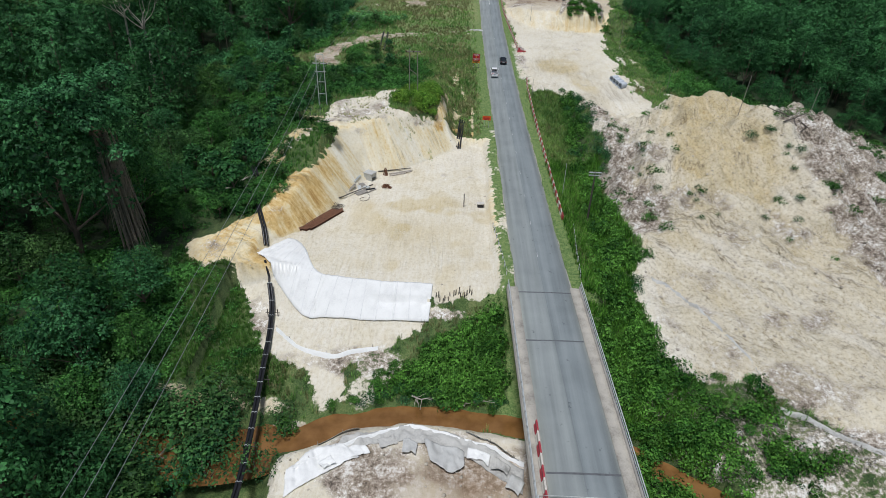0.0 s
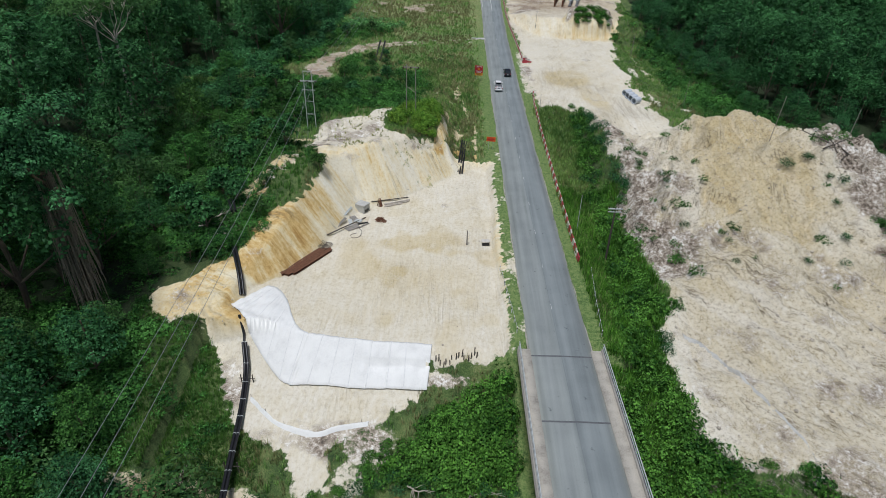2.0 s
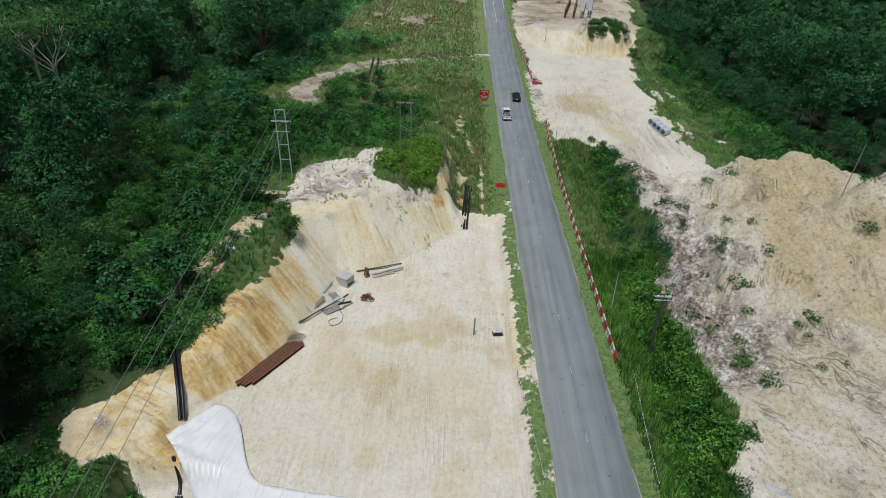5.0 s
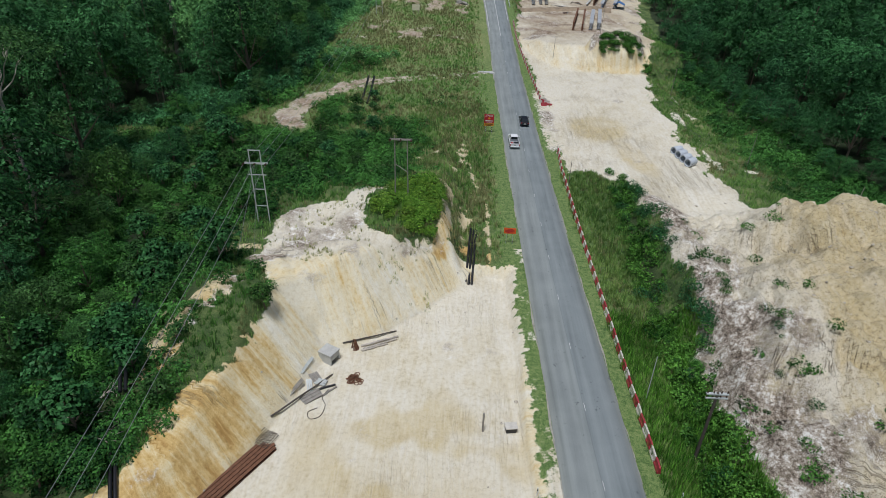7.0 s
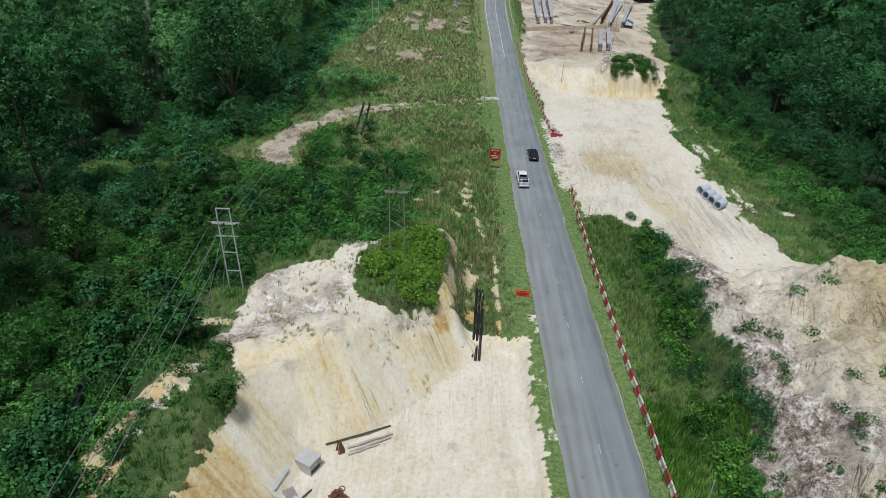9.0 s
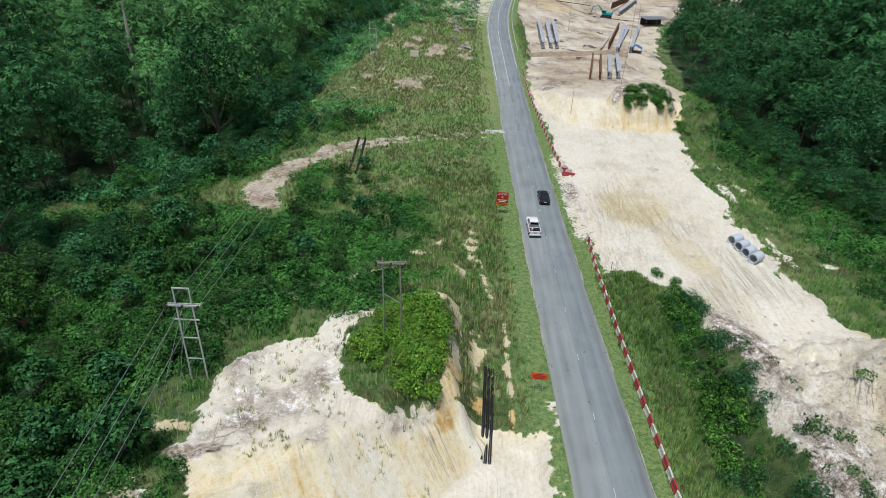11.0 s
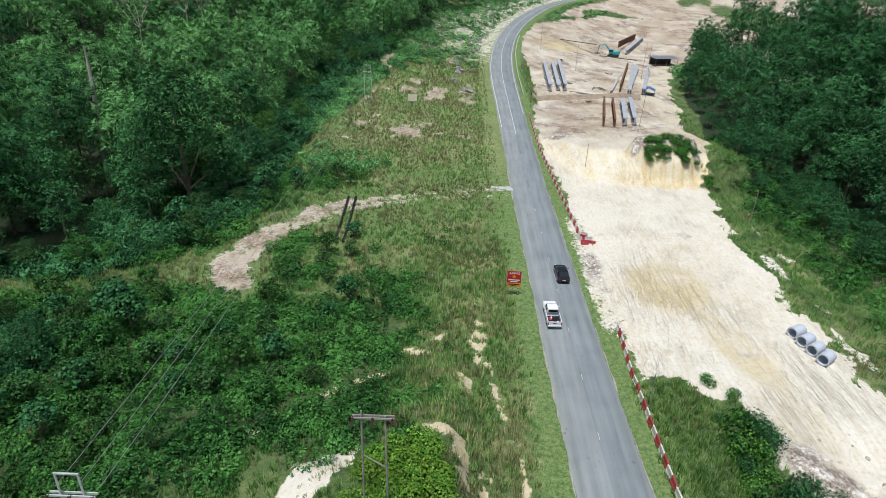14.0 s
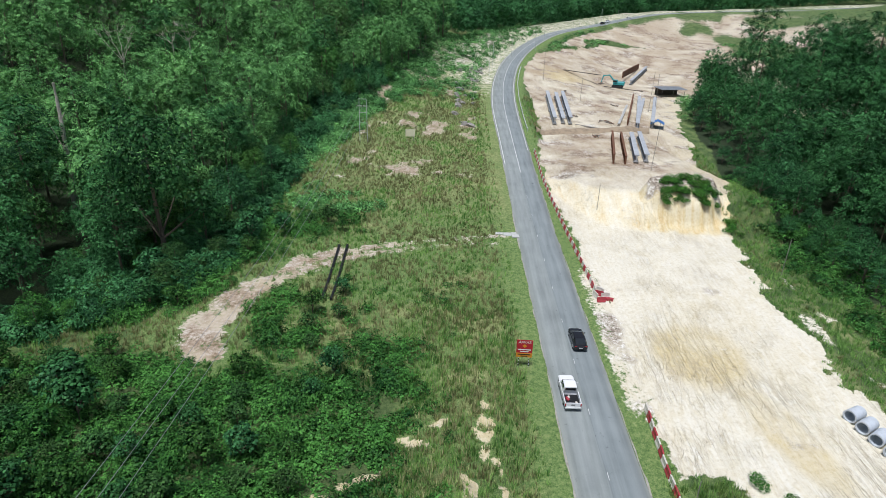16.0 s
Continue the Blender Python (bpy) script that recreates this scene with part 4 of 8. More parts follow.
road = ribbon("road", p[off_bridge], n[off_bridge], [-(wide + wob)[off_bridge] - 0.05, -(wide + wob)[off_bridge], -(wide * 0.5)[off_bridge], 0, (wide * 0.5)[off_bridge], (wide - wob)[off_bridge], (wide - wob)[off_bridge] + 0.05], [-0.15, 0, 0.025, 0.05, 0.025, 0, -0.15], ASPHALT)
tagged(road, "two-lane worn grey asphalt road with pale edges", "road", kind="structure")
ROAD_START = float(p[off_bridge][0, 1])
south = p[:, 1] < 22.5
tagged(ribbon("road_south", p[south], n[south], [-3.5, -3.45, 0, 3.45, 3.5], [-0.15, 0, 0.05, 0, -0.15], ASPHALT), "worn grey asphalt road leading off the bridge", "road", kind="structure")


fq, fp, fn = along(ROAD, 0.5)


def s_of(y):
    return float(np.interp(y, fp[:, 1], fq))


fw = 3.45 + 0.45 * ease(225, 300, fp[:, 1])
for s_ in (-1, 1):
    o1 = s_ * (fw + 0.03 + 0.05 * waves(fp[:, 0], fp[:, 1], 2.5, 50 + s_))
    o2 = s_ * (fw + 0.13 + 0.14 * waves(fp[:, 0], fp[:, 1], 5, 53 + s_))
    sel = fp[:, 1] > 62.8
    lo, hi = (o2, o1) if s_ < 0 else (o1, o2)
    o_ = ribbon("road_shoulder", fp[sel], fn[sel], [lo[sel], (lo + hi)[sel] / 2, hi[sel]], [-0.045 if s_ < 0 else -0.012, -0.02, -0.012 if s_ < 0 else -0.045], SHOULDER)
    tagged(o_, "pale gravel edge worn beside the asphalt", "road shoulder", kind="structure")


def marking(name, a, b_, off, half, label):
    sel = (fq >= a) & (fq <= b_)
    mid = np.broadcast_to(off, len(fq))[sel]
    ob = ribbon(name, fp[sel], fn[sel], [mid - half, mid + half], [0.014 + 0.05 * (1 - abs(float(np.mean(mid))) / 3.6)] * 2, ROAD_PAINT)
    return tagged(ob, label, "road marking", "painted road lines", "structure")


for y0 in np.arange(70, 222, 9.0):
    marking("centre_dash", s_of(y0), s_of(y0 + 1.5), 0.05, 0.03, "faded white centre dash on asphalt")
marking("edge_line_west", s_of(233), s_of(640), -(fw - 0.35), 0.08, "continuous white edge line on asphalt")
marking("edge_line_east", s_of(243), s_of(640), fw - 0.35, 0.08, "continuous white edge line on asphalt")
marking("centre_line", s_of(228), s_of(640), 0.0, 0.08, "continuous white centre line on asphalt")

# ---- bridge ----
def bridge():
    root = tagged(empty("road_bridge"), "concrete road bridge with footways and steel railings", "bridge")
    sel = (fp[:, 1] > 22) & (fp[:, 1] < ROAD_START + 0.3)
    P, N = fp[sel], fn[sel]
    ribbon("deck", P, N, [-4.75, -4.75, -3.35, 0, 3.35, 4.75, 4.75, -4.75], [-0.45, -0.03, -0.03, 0.02, -0.03, -0.03, -0.45, -0.45], CONCRETE, root, False)
    ribbon("carriageway", P, N, [-3.36, -3.35, -1.7, 0, 1.7, 3.35, 3.36], [-0.03, 0.0, 0.025, 0.05, 0.025, 0.0, -0.03], ASPHALT, root)
    for name, s in (("footway", -1), ("footway", 1)):
        ribbon(name, P, N, [s * o for o in ((3.33, 3.36, 4.75, 4.75) if s > 0 else (4.75, 4.75, 3.36, 3.33))], [-0.02, 0.2, 0.2, -0.05] if s > 0 else [-0.05, 0.2, 0.2, -0.02], SANDY_CONCRETE, root, False)
        o = s * 4.6
        ribbon("kerb_wall", P, N, [o - 0.14, o - 0.14, o + 0.14, o + 0.14], [0.18, 0.5, 0.5, 0.18], CONCRETE, root, False)
    for y in (62.0, 52.7, 34.8):
        J, JN = [np.stack([np.interp([y - 0.11, y + 0.11], fp[:, 1], A[:, j]) for j in range(A.shape[1])], 1) for A in (fp, fn)]
        ribbon("expansion_joint", J, JN, [-3.3, 0, 3.3], [0.012, 0.062, 0.012], JOINT, root, False)
    for i, y in enumerate(np.arange(23.5, 62.6, 1.95)):
        c, nn = [np.interp(y, fp[:, 1], fp[:, j]) for j in range(3)], [np.interp(y, fp[:, 1], fn[:, j]) for j in range(2)]
        for s in (-1, 1):
            b = bmesh.new()
            x0, y0 = c[0] - nn[0] * s * 4.6, c[1] - nn[1] * s * 4.6
            box(b, x0 - 0.05, x0 + 0.05, y0 - 0.05, y0 + 0.05, c[2] + 0.45, c[2] + 1.25, 0.01)
            part("railing_post", b, GALVANISED, root)
    for s in (-1, 1):
        for h in (0.8, 1.22):
            o = s * 4.6
            ribbon("rail", P, N, [o - 0.04, o - 0.04, o + 0.04, o + 0.04, o - 0.04], [h - 0.04, h + 0.04, h + 0.04, h - 0.04, h - 0.04], GALVANISED, root, False)
    b = bmesh.new()
    for o in (-3.6, -1.2, 1.2, 3.6):
        cx = 12.1
        box(b, cx + o - 0.25, cx + o + 0.25, 23, 62.3, -0.35, 0.62)
    part("girders", b, CONCRETE, root, "concrete deck girders")
    for y in (35.1, 53.0):
        b = bmesh.new()
        box(b, 8.0, 16.4, y - 0.7, y + 0.7, -1.3, -0.36, 0.05)
        for x in (9.3, 12.2, 15.1):
            rod(b, (x, y, -9), (x, y, -1.3), 0.5, sides=16)
        part("pier", b, CONCRETE, root)
    b = bmesh.new()
    box(b, 7.4, 16.6, 62.3, 63.2, -7, 0.62, 0.03)
    part("abutment", b, CONCRETE, root)
    b = bmesh.new()
    box(b, 7.6, 17.2, 21.6, 22.6, -7, 0.6, 0.03)
    part("abutment", b, CONCRETE, root)
    return root


JOINT = plain("dark_joint_sealant", (0.12, 0.125, 0.13), 0.8, spread=0.4, scale=3)
bridge()


# ---- plants ----
rng = np.random.RandomState(11)


def leaf_cloud(lobes, count, size, up=0.35, flat=0.75, seed=0, shell=0.35, single=False):
    """Folded leaf sprays on the skins of a few round lobes (x, y, z, rx, ry, rz). Returns verts and triangles."""
    r = np.random.RandomState(seed)
    lobes = np.asarray(lobes, float)
    area = lobes[:, 3] * lobes[:, 5]
    pick = r.choice(len(lobes), count, p=area / area.sum())
    d = r.normal(size=(count, 3))
    d[:, 2] = np.abs(d[:, 2]) * 1.05 - 0.35
    d /= np.linalg.norm(d, axis=1)[:, None]
    rad = 1 - shell * r.rand(count) ** 1.6 + 0.10 * r.normal(size=count)
    c = lobes[pick, :3] + d * lobes[pick, 3:] * rad[:, None]
    nrm = d * flat + np.array([0, 0, up]) + r.normal(size=(count, 3)) * 0.26
    nrm /= np.linalg.norm(nrm, axis=1)[:, None]
    t = np.cross(nrm, r.normal(size=(count, 3)))
    t /= np.linalg.norm(t, axis=1)[:, None]
    w = np.cross(nrm, t)
    s = size * (0.55 + 0.9 * r.rand(count))[:, None]
    fold = nrm * s * 0.18
    if single:
        v = np.stack([c - t * s * 0.65, c + w * s * 0.5 + t * s * 0.3, c - w * s * 0.5 + t * s * 0.35], 1).reshape(-1, 3)
        return v, np.arange(count * 3).reshape(-1, 3)
    v = np.stack([c - t * s * 0.6, c + w * s * 0.36 - fold, c + t * s * 0.6 - fold * 0.6, c - w * s * 0.36 - fold], 1).reshape(-1, 3)
    i = np.arange(count)[:, None] * 4
    f = np.stack([i + [0, 1, 2], i + [0, 2, 3]], 1).reshape(-1, 3)
    return v, f


def stem(bm, a, b, r0, r1, sides=7, bend=0.0, seed=0, steps=4):
    """A tapered, slightly crooked trunk or limb."""
    r = random.Random(seed)
    pts = [Vector(a).lerp(Vector(b), k / steps) + Vector((r.uniform(-1, 1), r.uniform(-1, 1), 0)) * bend * (0 < k < steps) for k in range(steps + 1)]
    tube(bm, pts, [r0 + (r1 - r0) * k / steps for k in range(steps + 1)], sides)
    return pts


def crown_lobes(seed, h, spread, base, n):
    r = random.Random(seed)
    out = [(0, 0, base + (h - base) * 0.52, spread * 0.44, spread * 0.44, (h - base) * 0.40)]
    for k in range(n):
        a, up = k * 2.4 + r.uniform(-0.4, 0.4), 0.06 + 0.9 * (k + r.random()) / n
        z = base + (h - base) * (0.22 + 0.70 * up)
        q_ = math.sqrt(max(0.04, 1 - (1.15 * up - 0.22) ** 2)) * r.uniform(0.72, 1.08)
        s = spread * r.uniform(0.13, 0.25)
        out.append((math.cos(a) * spread * 0.5 * q_, math.sin(a) * spread * 0.5 * q_, z, s, s, s * r.uniform(0.55, 0.85)))
    return out


def tree(name, h, spread, base, leaves, size, mat, bark, seed, label, lobes=15, trunk=0.2, single=False, group="forest trees"):
    root = tagged(empty(name), label, "tree", group)
    b = bmesh.new()
    stem(b, (0, 0, -0.8), (0, 0, h * 0.8), trunk, trunk * 0.3, 7, 0.12, seed)
    part("trunk", b, bark, root)
    L = crown_lobes(seed, h, spread, base, lobes)
    for k, l in enumerate(L[1:5]):
        b = bmesh.new()
        stem(b, (0, 0, base * 0.7 + (l[2] - base * 0.7) * 0.3), (l[0] * 0.9, l[1] * 0.9, l[2]), trunk * 0.4, trunk * 0.12, 5, 0.1, seed + k, 2)
        part("limb", b, bark, root)
    v, f = leaf_cloud(L, leaves, size, seed=seed, single=single)
    link_mesh("crown", v, f, mat, root)
    return root, L


FOREST = []
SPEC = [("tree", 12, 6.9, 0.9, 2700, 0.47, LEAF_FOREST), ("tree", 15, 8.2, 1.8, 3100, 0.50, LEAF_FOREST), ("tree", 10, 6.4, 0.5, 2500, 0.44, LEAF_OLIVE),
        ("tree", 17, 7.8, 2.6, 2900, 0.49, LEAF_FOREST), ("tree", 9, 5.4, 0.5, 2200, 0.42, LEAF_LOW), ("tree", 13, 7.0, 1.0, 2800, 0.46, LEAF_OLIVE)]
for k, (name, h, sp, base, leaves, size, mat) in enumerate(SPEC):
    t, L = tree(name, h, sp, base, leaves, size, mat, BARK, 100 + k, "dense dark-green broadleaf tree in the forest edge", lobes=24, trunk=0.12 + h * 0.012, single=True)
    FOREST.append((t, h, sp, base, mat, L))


spots = []
cell = {}
r = random.Random(5)


def free(x, y, gap):
    i, j = int(x // 8), int(y // 8)
    for a in (-1, 0, 1):
        for c in (-1, 0, 1):
            for px, py, pg in cell.get((i + a, j + c), ()):
                if (px - x) ** 2 + (py - y) ** 2 < (0.5 * (gap + pg)) ** 2:
                    return False
    cell.setdefault((i, j), []).append((x, y, gap))
    return True


# tall trees that stand out


def vine_tree():
    root = tagged(empty("vine_tree", pose(-42.6, 67.3, ground_z(-42.6, 67.3))), "tall forest tree, trunk draped in hanging dry vines", "tree")
    b = bmesh.new()
    stem(b, (0, 0, -0.8), (-0.6, 0, 18), 0.6, 0.35, 9, 0.2, 3, 6)
    part("trunk", b, BARK, root)
    q0 = random.Random(4)
    for k in range(130):
        a, d = q0.uniform(0, 6.28), q0.uniform(0.6, 2.1)
        z1, z0 = q0.uniform(12, 18), q0.uniform(-0.3, 6)
        w = d * (0.55 + 0.5 * (18 - z1) / 18)
        pts = [(math.cos(a) * (d + (w - d) * s) + 0.12 * math.sin(7 * s + k) - 0.5 * s, math.sin(a) * (d + (w - d) * s) * 0.8, z0 + (z1 - z0) * s) for s in (0, 0.2, 0.4, 0.6, 0.8, 1)]
        b = bmesh.new()
        tube(b, pts, q0.uniform(0.02, 0.06), 5)
        part("vine", b, VINE, root)
    L = [(q0.uniform(-6.5, 4.5), q0.uniform(-5, 5), q0.uniform(17, 24), s, s, s * 0.6) for s in [q0.uniform(1.6, 2.8) for _ in range(16)]]
    v, f = leaf_cloud(L, 4200, 0.7, seed=71)
    link_mesh("crown", v, f, LEAF_FOREST, root)
    for k, l in enumerate(L[:8]):
        b = bmesh.new()
        stem(b, (-0.5, 0, 15 + 0.3 * k), l[:3], 0.2, 0.06, 6, 0.3, k, 4)
        part("limb", b, BARK, root)


VINE = plain("dry_hanging_vine", (0.27, 0.23, 0.18), 0.9, spread=0.5, scale=3, relief=0.5)
vine_tree()


def pale_tree(x, y, h, spread, fork, leaves, seed, label, mat=LEAF_OLIVE, r0=0.38):
    root = tagged(empty("pale_tree", pose(x, y, ground_z(x, y))), label, "tree", "pale-trunked trees")
    b = bmesh.new()
    stem(b, (0, 0, -0.8), (0.3, 0, fork), r0, r0 * 0.6, 9, 0.25, seed, 6)
    part("trunk", b, PALE_BARK, root)
    q0, lobes = random.Random(seed), []
    for k in range(7):
        a = k * 0.9 + q0.uniform(-0.3, 0.3)
        tip = (math.cos(a) * spread * q0.uniform(0.3, 0.62), math.sin(a) * spread * q0.uniform(0.3, 0.62), h * q0.uniform(0.88, 1.0))
        b = bmesh.new()
        stem(b, (0.3, 0, fork - 0.3 - 0.15 * k), tip, r0 * 0.3, 0.04, 6, 0.45, seed + k, 5)
        limb = part("limb", b, PALE_BARK, root)
        for j in range(3):
            e = Vector(tip) * 0.75 + Vector((0.07, 0, fork * 0.25))
            b = bmesh.new()
            stem(b, e, e + Vector((q0.uniform(-2, 2), q0.uniform(-2, 2), q0.uniform(0.5, 2.2))), 0.06, 0.02, 5, 0.15, seed + k * 5 + j, 3)
            part("twig", b, PALE_BARK, limb)
        s = spread * q0.uniform(0.18, 0.3)
        lobes.append((tip[0], tip[1], tip[2] + 0.3, s * 1.6, s * 1.6, s * 0.45))
    if leaves:
        v, f = leaf_cloud(lobes, leaves, 0.42, seed=seed)
        link_mesh("crown", v, f, mat, root)
    return root


pale_tree(-64.5, 124, 26, 11, 18.5, 6500, 41, "tall pale-trunked tree forking above the canopy")
pale_tree(-70, 128, 25, 8, 20, 3000, 42, "tall slim pale-trunked tree over the canopy", r0=0.3)
pale_tree(-88, 250, 27, 9, 19, 700, 45, "nearly bare pale tree branching above the canopy", r0=0.2)
pale_tree(-77, 254, 29, 6, 24, 1600, 46, "tall slim pale-trunked tree over the canopy", r0=0.26)
pale_tree(-74, 257, 28, 6, 24, 1600, 47, "tall slim pale-trunked tree over the canopy", r0=0.24)
snag = tagged(empty("dead_snag", pose(-74, 200, ground_z(-74, 200))), "broken dead trunk, bleached and orange, in the forest", "dead tree")
b = bmesh.new()
stem(b, (0, 0, -0.8), (0.9, 0.2, 27), 0.7, 0.24, 9, 0.3, 6, 8)
part("trunk", b, PALE_BARK, snag)
for z_, dx, l in ((15, -2.0, 5.0), (20, 1.0, 2.0), (11, 1.2, 1.6)):
    b = bmesh.new()
    stem(b, (0.03 * z_, 0, z_), (0.03 * z_ + dx, 0.3, z_ + l), 0.16, 0.06, 6, 0.1, int(z_), 3)
    part("stub", b, PALE_BARK, snag)

cand = np.stack([rng.uniform(-150, 150, 20000), rng.uniform(28, 430, 20000)], 1)
lw, rw = in_woods(cand[:, 0], cand[:, 1])
cand = cand[(lw | rw) & (np.abs(cand[:, 0]) < 0.85 * cand[:, 1] + 24)]
edge = np.where(cand[:, 0] < 10, np.interp(cand[:, 1], EDGE_L[:, 0], EDGE_L[:, 1]) - cand[:, 0], cand[:, 0] - np.interp(cand[:, 1], EDGE_R[:, 0], EDGE_R[:, 1]))
for (x, y), e in zip(cand, edge):
    if free(x, y, 3.9 if y < 74 and x < 0 else (3.7 if x > 40 and y < 240 else (4.2 if e < 9 else (5.6 if y < 240 else 6.3)))):
        spots.append((x, y))
spots = np.array(spots)
sz = terrain(spots[:, 0], spots[:, 1])
lowly = (spots[:, 0] > -74) & (spots[:, 0] < -40) & (np.abs(spots[:, 1] - 200 + (spots[:, 0] + 74) * 1.55) < 7)
el = np.interp(spots[:, 1], EDGE_L[:, 0], EDGE_L[:, 1])
er = np.interp(spots[:, 1], EDGE_R[:, 0], EDGE_R[:, 1])
depth = np.where(spots[:, 0] < 10, el - spots[:, 0], spots[:, 0] - er)
order = np.argsort(depth + 0.12 * np.maximum(spots[:, 1] - 60, 0))
singles, rest = order[:230], order[230:]
used = set()
for i in singles:
    (x, y), d = spots[i], depth[i]
    kind = r.choice([0, 1, 3, 0]) if x > 40 else (r.choice([0, 2, 4, 5]) if d < 7 else r.randrange(6))
    t = FOREST[kind][0]
    s = (0.72 + 0.7 * r.random() ** 1.3) * (0.66 if d < 4 else (0.7 if x > 40 else 1.0)) * (0.5 if lowly[i] else 1.0) * (1.2 if x < -44 and y < 125 else 1.0)
    m = Matrix.LocRotScale((x, y, sz[i] - 0.2), Euler((0, 0, r.uniform(0, 6.3))), (s, s, s * r.uniform(0.9, 1.1)))
    if kind in used:
        copy_thing(t, m)
    else:
        t.matrix_basis = m
        used.add(kind)


def spread_out(name, protos, places, mat, label, category, kind="stuff"):
    """Many small copies of a few leaf meshes as one object. places: x, y, z, scale, turn, proto, stretch."""
    vs, fs, n0 = [], [], 0
    for x, y, z, s, a, k, h in places:
        v, f = protos[int(k)]
        c, sn = math.cos(a) * s, math.sin(a) * s
        vs.append(np.stack([v[:, 0] * c - v[:, 1] * sn + x, v[:, 0] * sn + v[:, 1] * c + y, v[:, 2] * s * h + z], 1).astype(np.float32))
        fs.append(f + n0)
        n0 += len(v)
    return tagged(link_mesh(name, np.concatenate(vs), np.concatenate(fs), mat), label, category, kind=kind)


mid_protos = [leaf_cloud(L, 1700, sp * 0.08, seed=330 + k, single=True) for k, (t, h, sp, base, mat, L) in enumerate(FOREST)]
far_protos = [leaf_cloud(L, 720, sp * 0.115, seed=300 + k, single=True) for k, (t, h, sp, base, mat, L) in enumerate(FOREST)]


def closeby(q_):
    return math.hypot(q_[0], max(q_[1] - 120, 0) + max(10 - q_[1], 0)) < 112


far_trunks = []
for k, (t, h, sp, base, mat, L) in enumerate(FOREST):
    a = np.arange(5) * 1.2566
    v = np.concatenate([np.c_[np.cos(a) * 0.2, np.sin(a) * 0.2, np.full(5, -1.0)], np.c_[np.cos(a) * 0.1, np.sin(a) * 0.1, np.full(5, h * 0.75)]])
    far_trunks.append((v, np.array([[i, (i + 1) % 5, 5 + (i + 1) % 5] for i in range(5)] + [[i, 5 + (i + 1) % 5, 5 + i] for i in range(5)])))
places = [(spots[i, 0], spots[i, 1], sz[i] - 0.3, (0.75 + 0.8 * r.random() ** 1.4) * (1.12 if depth[i] > 12 else 1) * (1.25 if spots[i, 0] > 104 and spots[i, 1] > 215 else (0.78 if spots[i, 0] > 40 else 1)) * (0.45 if lowly[i] else 1), r.uniform(0, 6.3), r.choice([0, 1, 3]) if spots[i, 0] > 40 else r.randrange(6), r.uniform(0.9, 1.15)) for i in rest]
# most far left trees take the leaf colour lightened for haze
hazed = [q_[1] > 195 and q_[0] < 0 and k % 5 < 4 for k, q_ in enumerate(places)]
for mat, ks in ((LEAF_FOREST, (0, 1, 3)), (LEAF_OLIVE, (2, 5)), (LEAF_LOW, (4,)), (LEAF_HAZED, (0, 1, 2, 3, 4, 5))):
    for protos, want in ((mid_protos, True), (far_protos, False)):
        spread_out("far_woods", protos, [q_ for q_, s_ in zip(places, hazed) if q_[5] in ks and closeby(q_) == want and s_ == (mat is LEAF_HAZED)], mat, "dense dark-green rainforest canopy on the hills", "woods")
fx, fy = rng.uniform(-170, 420, 9000), rng.uniform(400, 860, 9000)
fd, fside, _ = near_line(fx, fy, ROAD)
sel = (fd > 24) & (fside < 0)
more = [(a, c_) for a, c_ in zip(fx[sel], fy[sel]) if free(a, c_, 8.0)]
more = np.array(more)
mz = terrain(more[:, 0], more[:, 1])
spread_out("far_woods", [leaf_cloud(L, 260, sp * 0.2, seed=400 + k, single=True) for k, (t, h, sp, base, mat, L) in enumerate(FOREST)], [(more[i, 0], more[i, 1], mz[i] - 0.5, r.uniform(1.2, 1.8), r.uniform(0, 6.3), r.randrange(6), r.uniform(0.8, 1.1)) for i in range(len(more))], LEAF_FOREST, "distant dark rainforest behind the road bend", "woods")
spread_out("far_trunks", far_trunks, places, BARK, "brown trunks standing in the rainforest", "woods")


# ---- undergrowth and grass ----
def scatter(n, x0, x1, y0, y1, seed):
    q_ = np.random.RandomState(seed)
    x, y = q_.uniform(x0, x1, n), q_.uniform(y0, y1, n)
    z = terrain(x, y)
    return x, y, z, zones(x, y, z), q_


hummocks = [leaf_cloud([(0, 0, 0.25, 1.0, 1.0, 0.75), (0.6, 0.2, 0.2, 0.6, 0.6, 0.6)], 150, 0.32, seed=500 + k, shell=0.3, single=True) for k in range(4)]


x, y, z, zn, q_ = scatter(38000, -78, 72, 32, 330, 21)
keep = (q_.rand(len(x)) < cover(x, y) * 0.5) & (zn["sand"] < 0.45) & (near_line(x, y, ROAD)[0] > 6.3) & (z > WATER + 0.2)
lw, rw = in_woods(x, y)
keep &= ~(lw & (x < -62)) & ~((x < -62) & ((y < 140) | (y > 178)))
x, y, z = x[keep], y[keep], z[keep]
bushy = ((x < -27) & (y > 78)) | ((x < -8) & (y > 120) & (y < 165)) | ((x < -34) & (y < 66)) | (x > 50) | ((x < -18) & (y > 200))
places = [(x[i], y[i], z[i] - 0.15, np.where(bushy[i], q_.uniform(0.9, 2.3), q_.uniform(0.5, 1.1)), q_.uniform(0, 6.3), q_.randint(4), q_.uniform(0.6, 1.25)) for i in range(len(x))]
hx, hy, hz, hzn, q_ = scatter(9000, -70, 150, 290, 470, 25)
hd, hs, _ = near_line(hx, hy, ROAD)
sel = (hd > 9) & np.where(hs < 0, q_.rand(len(hx)) < 0.62, (q_.rand(len(hx)) < 0.5) & (hzn["sand"] < 0.3))
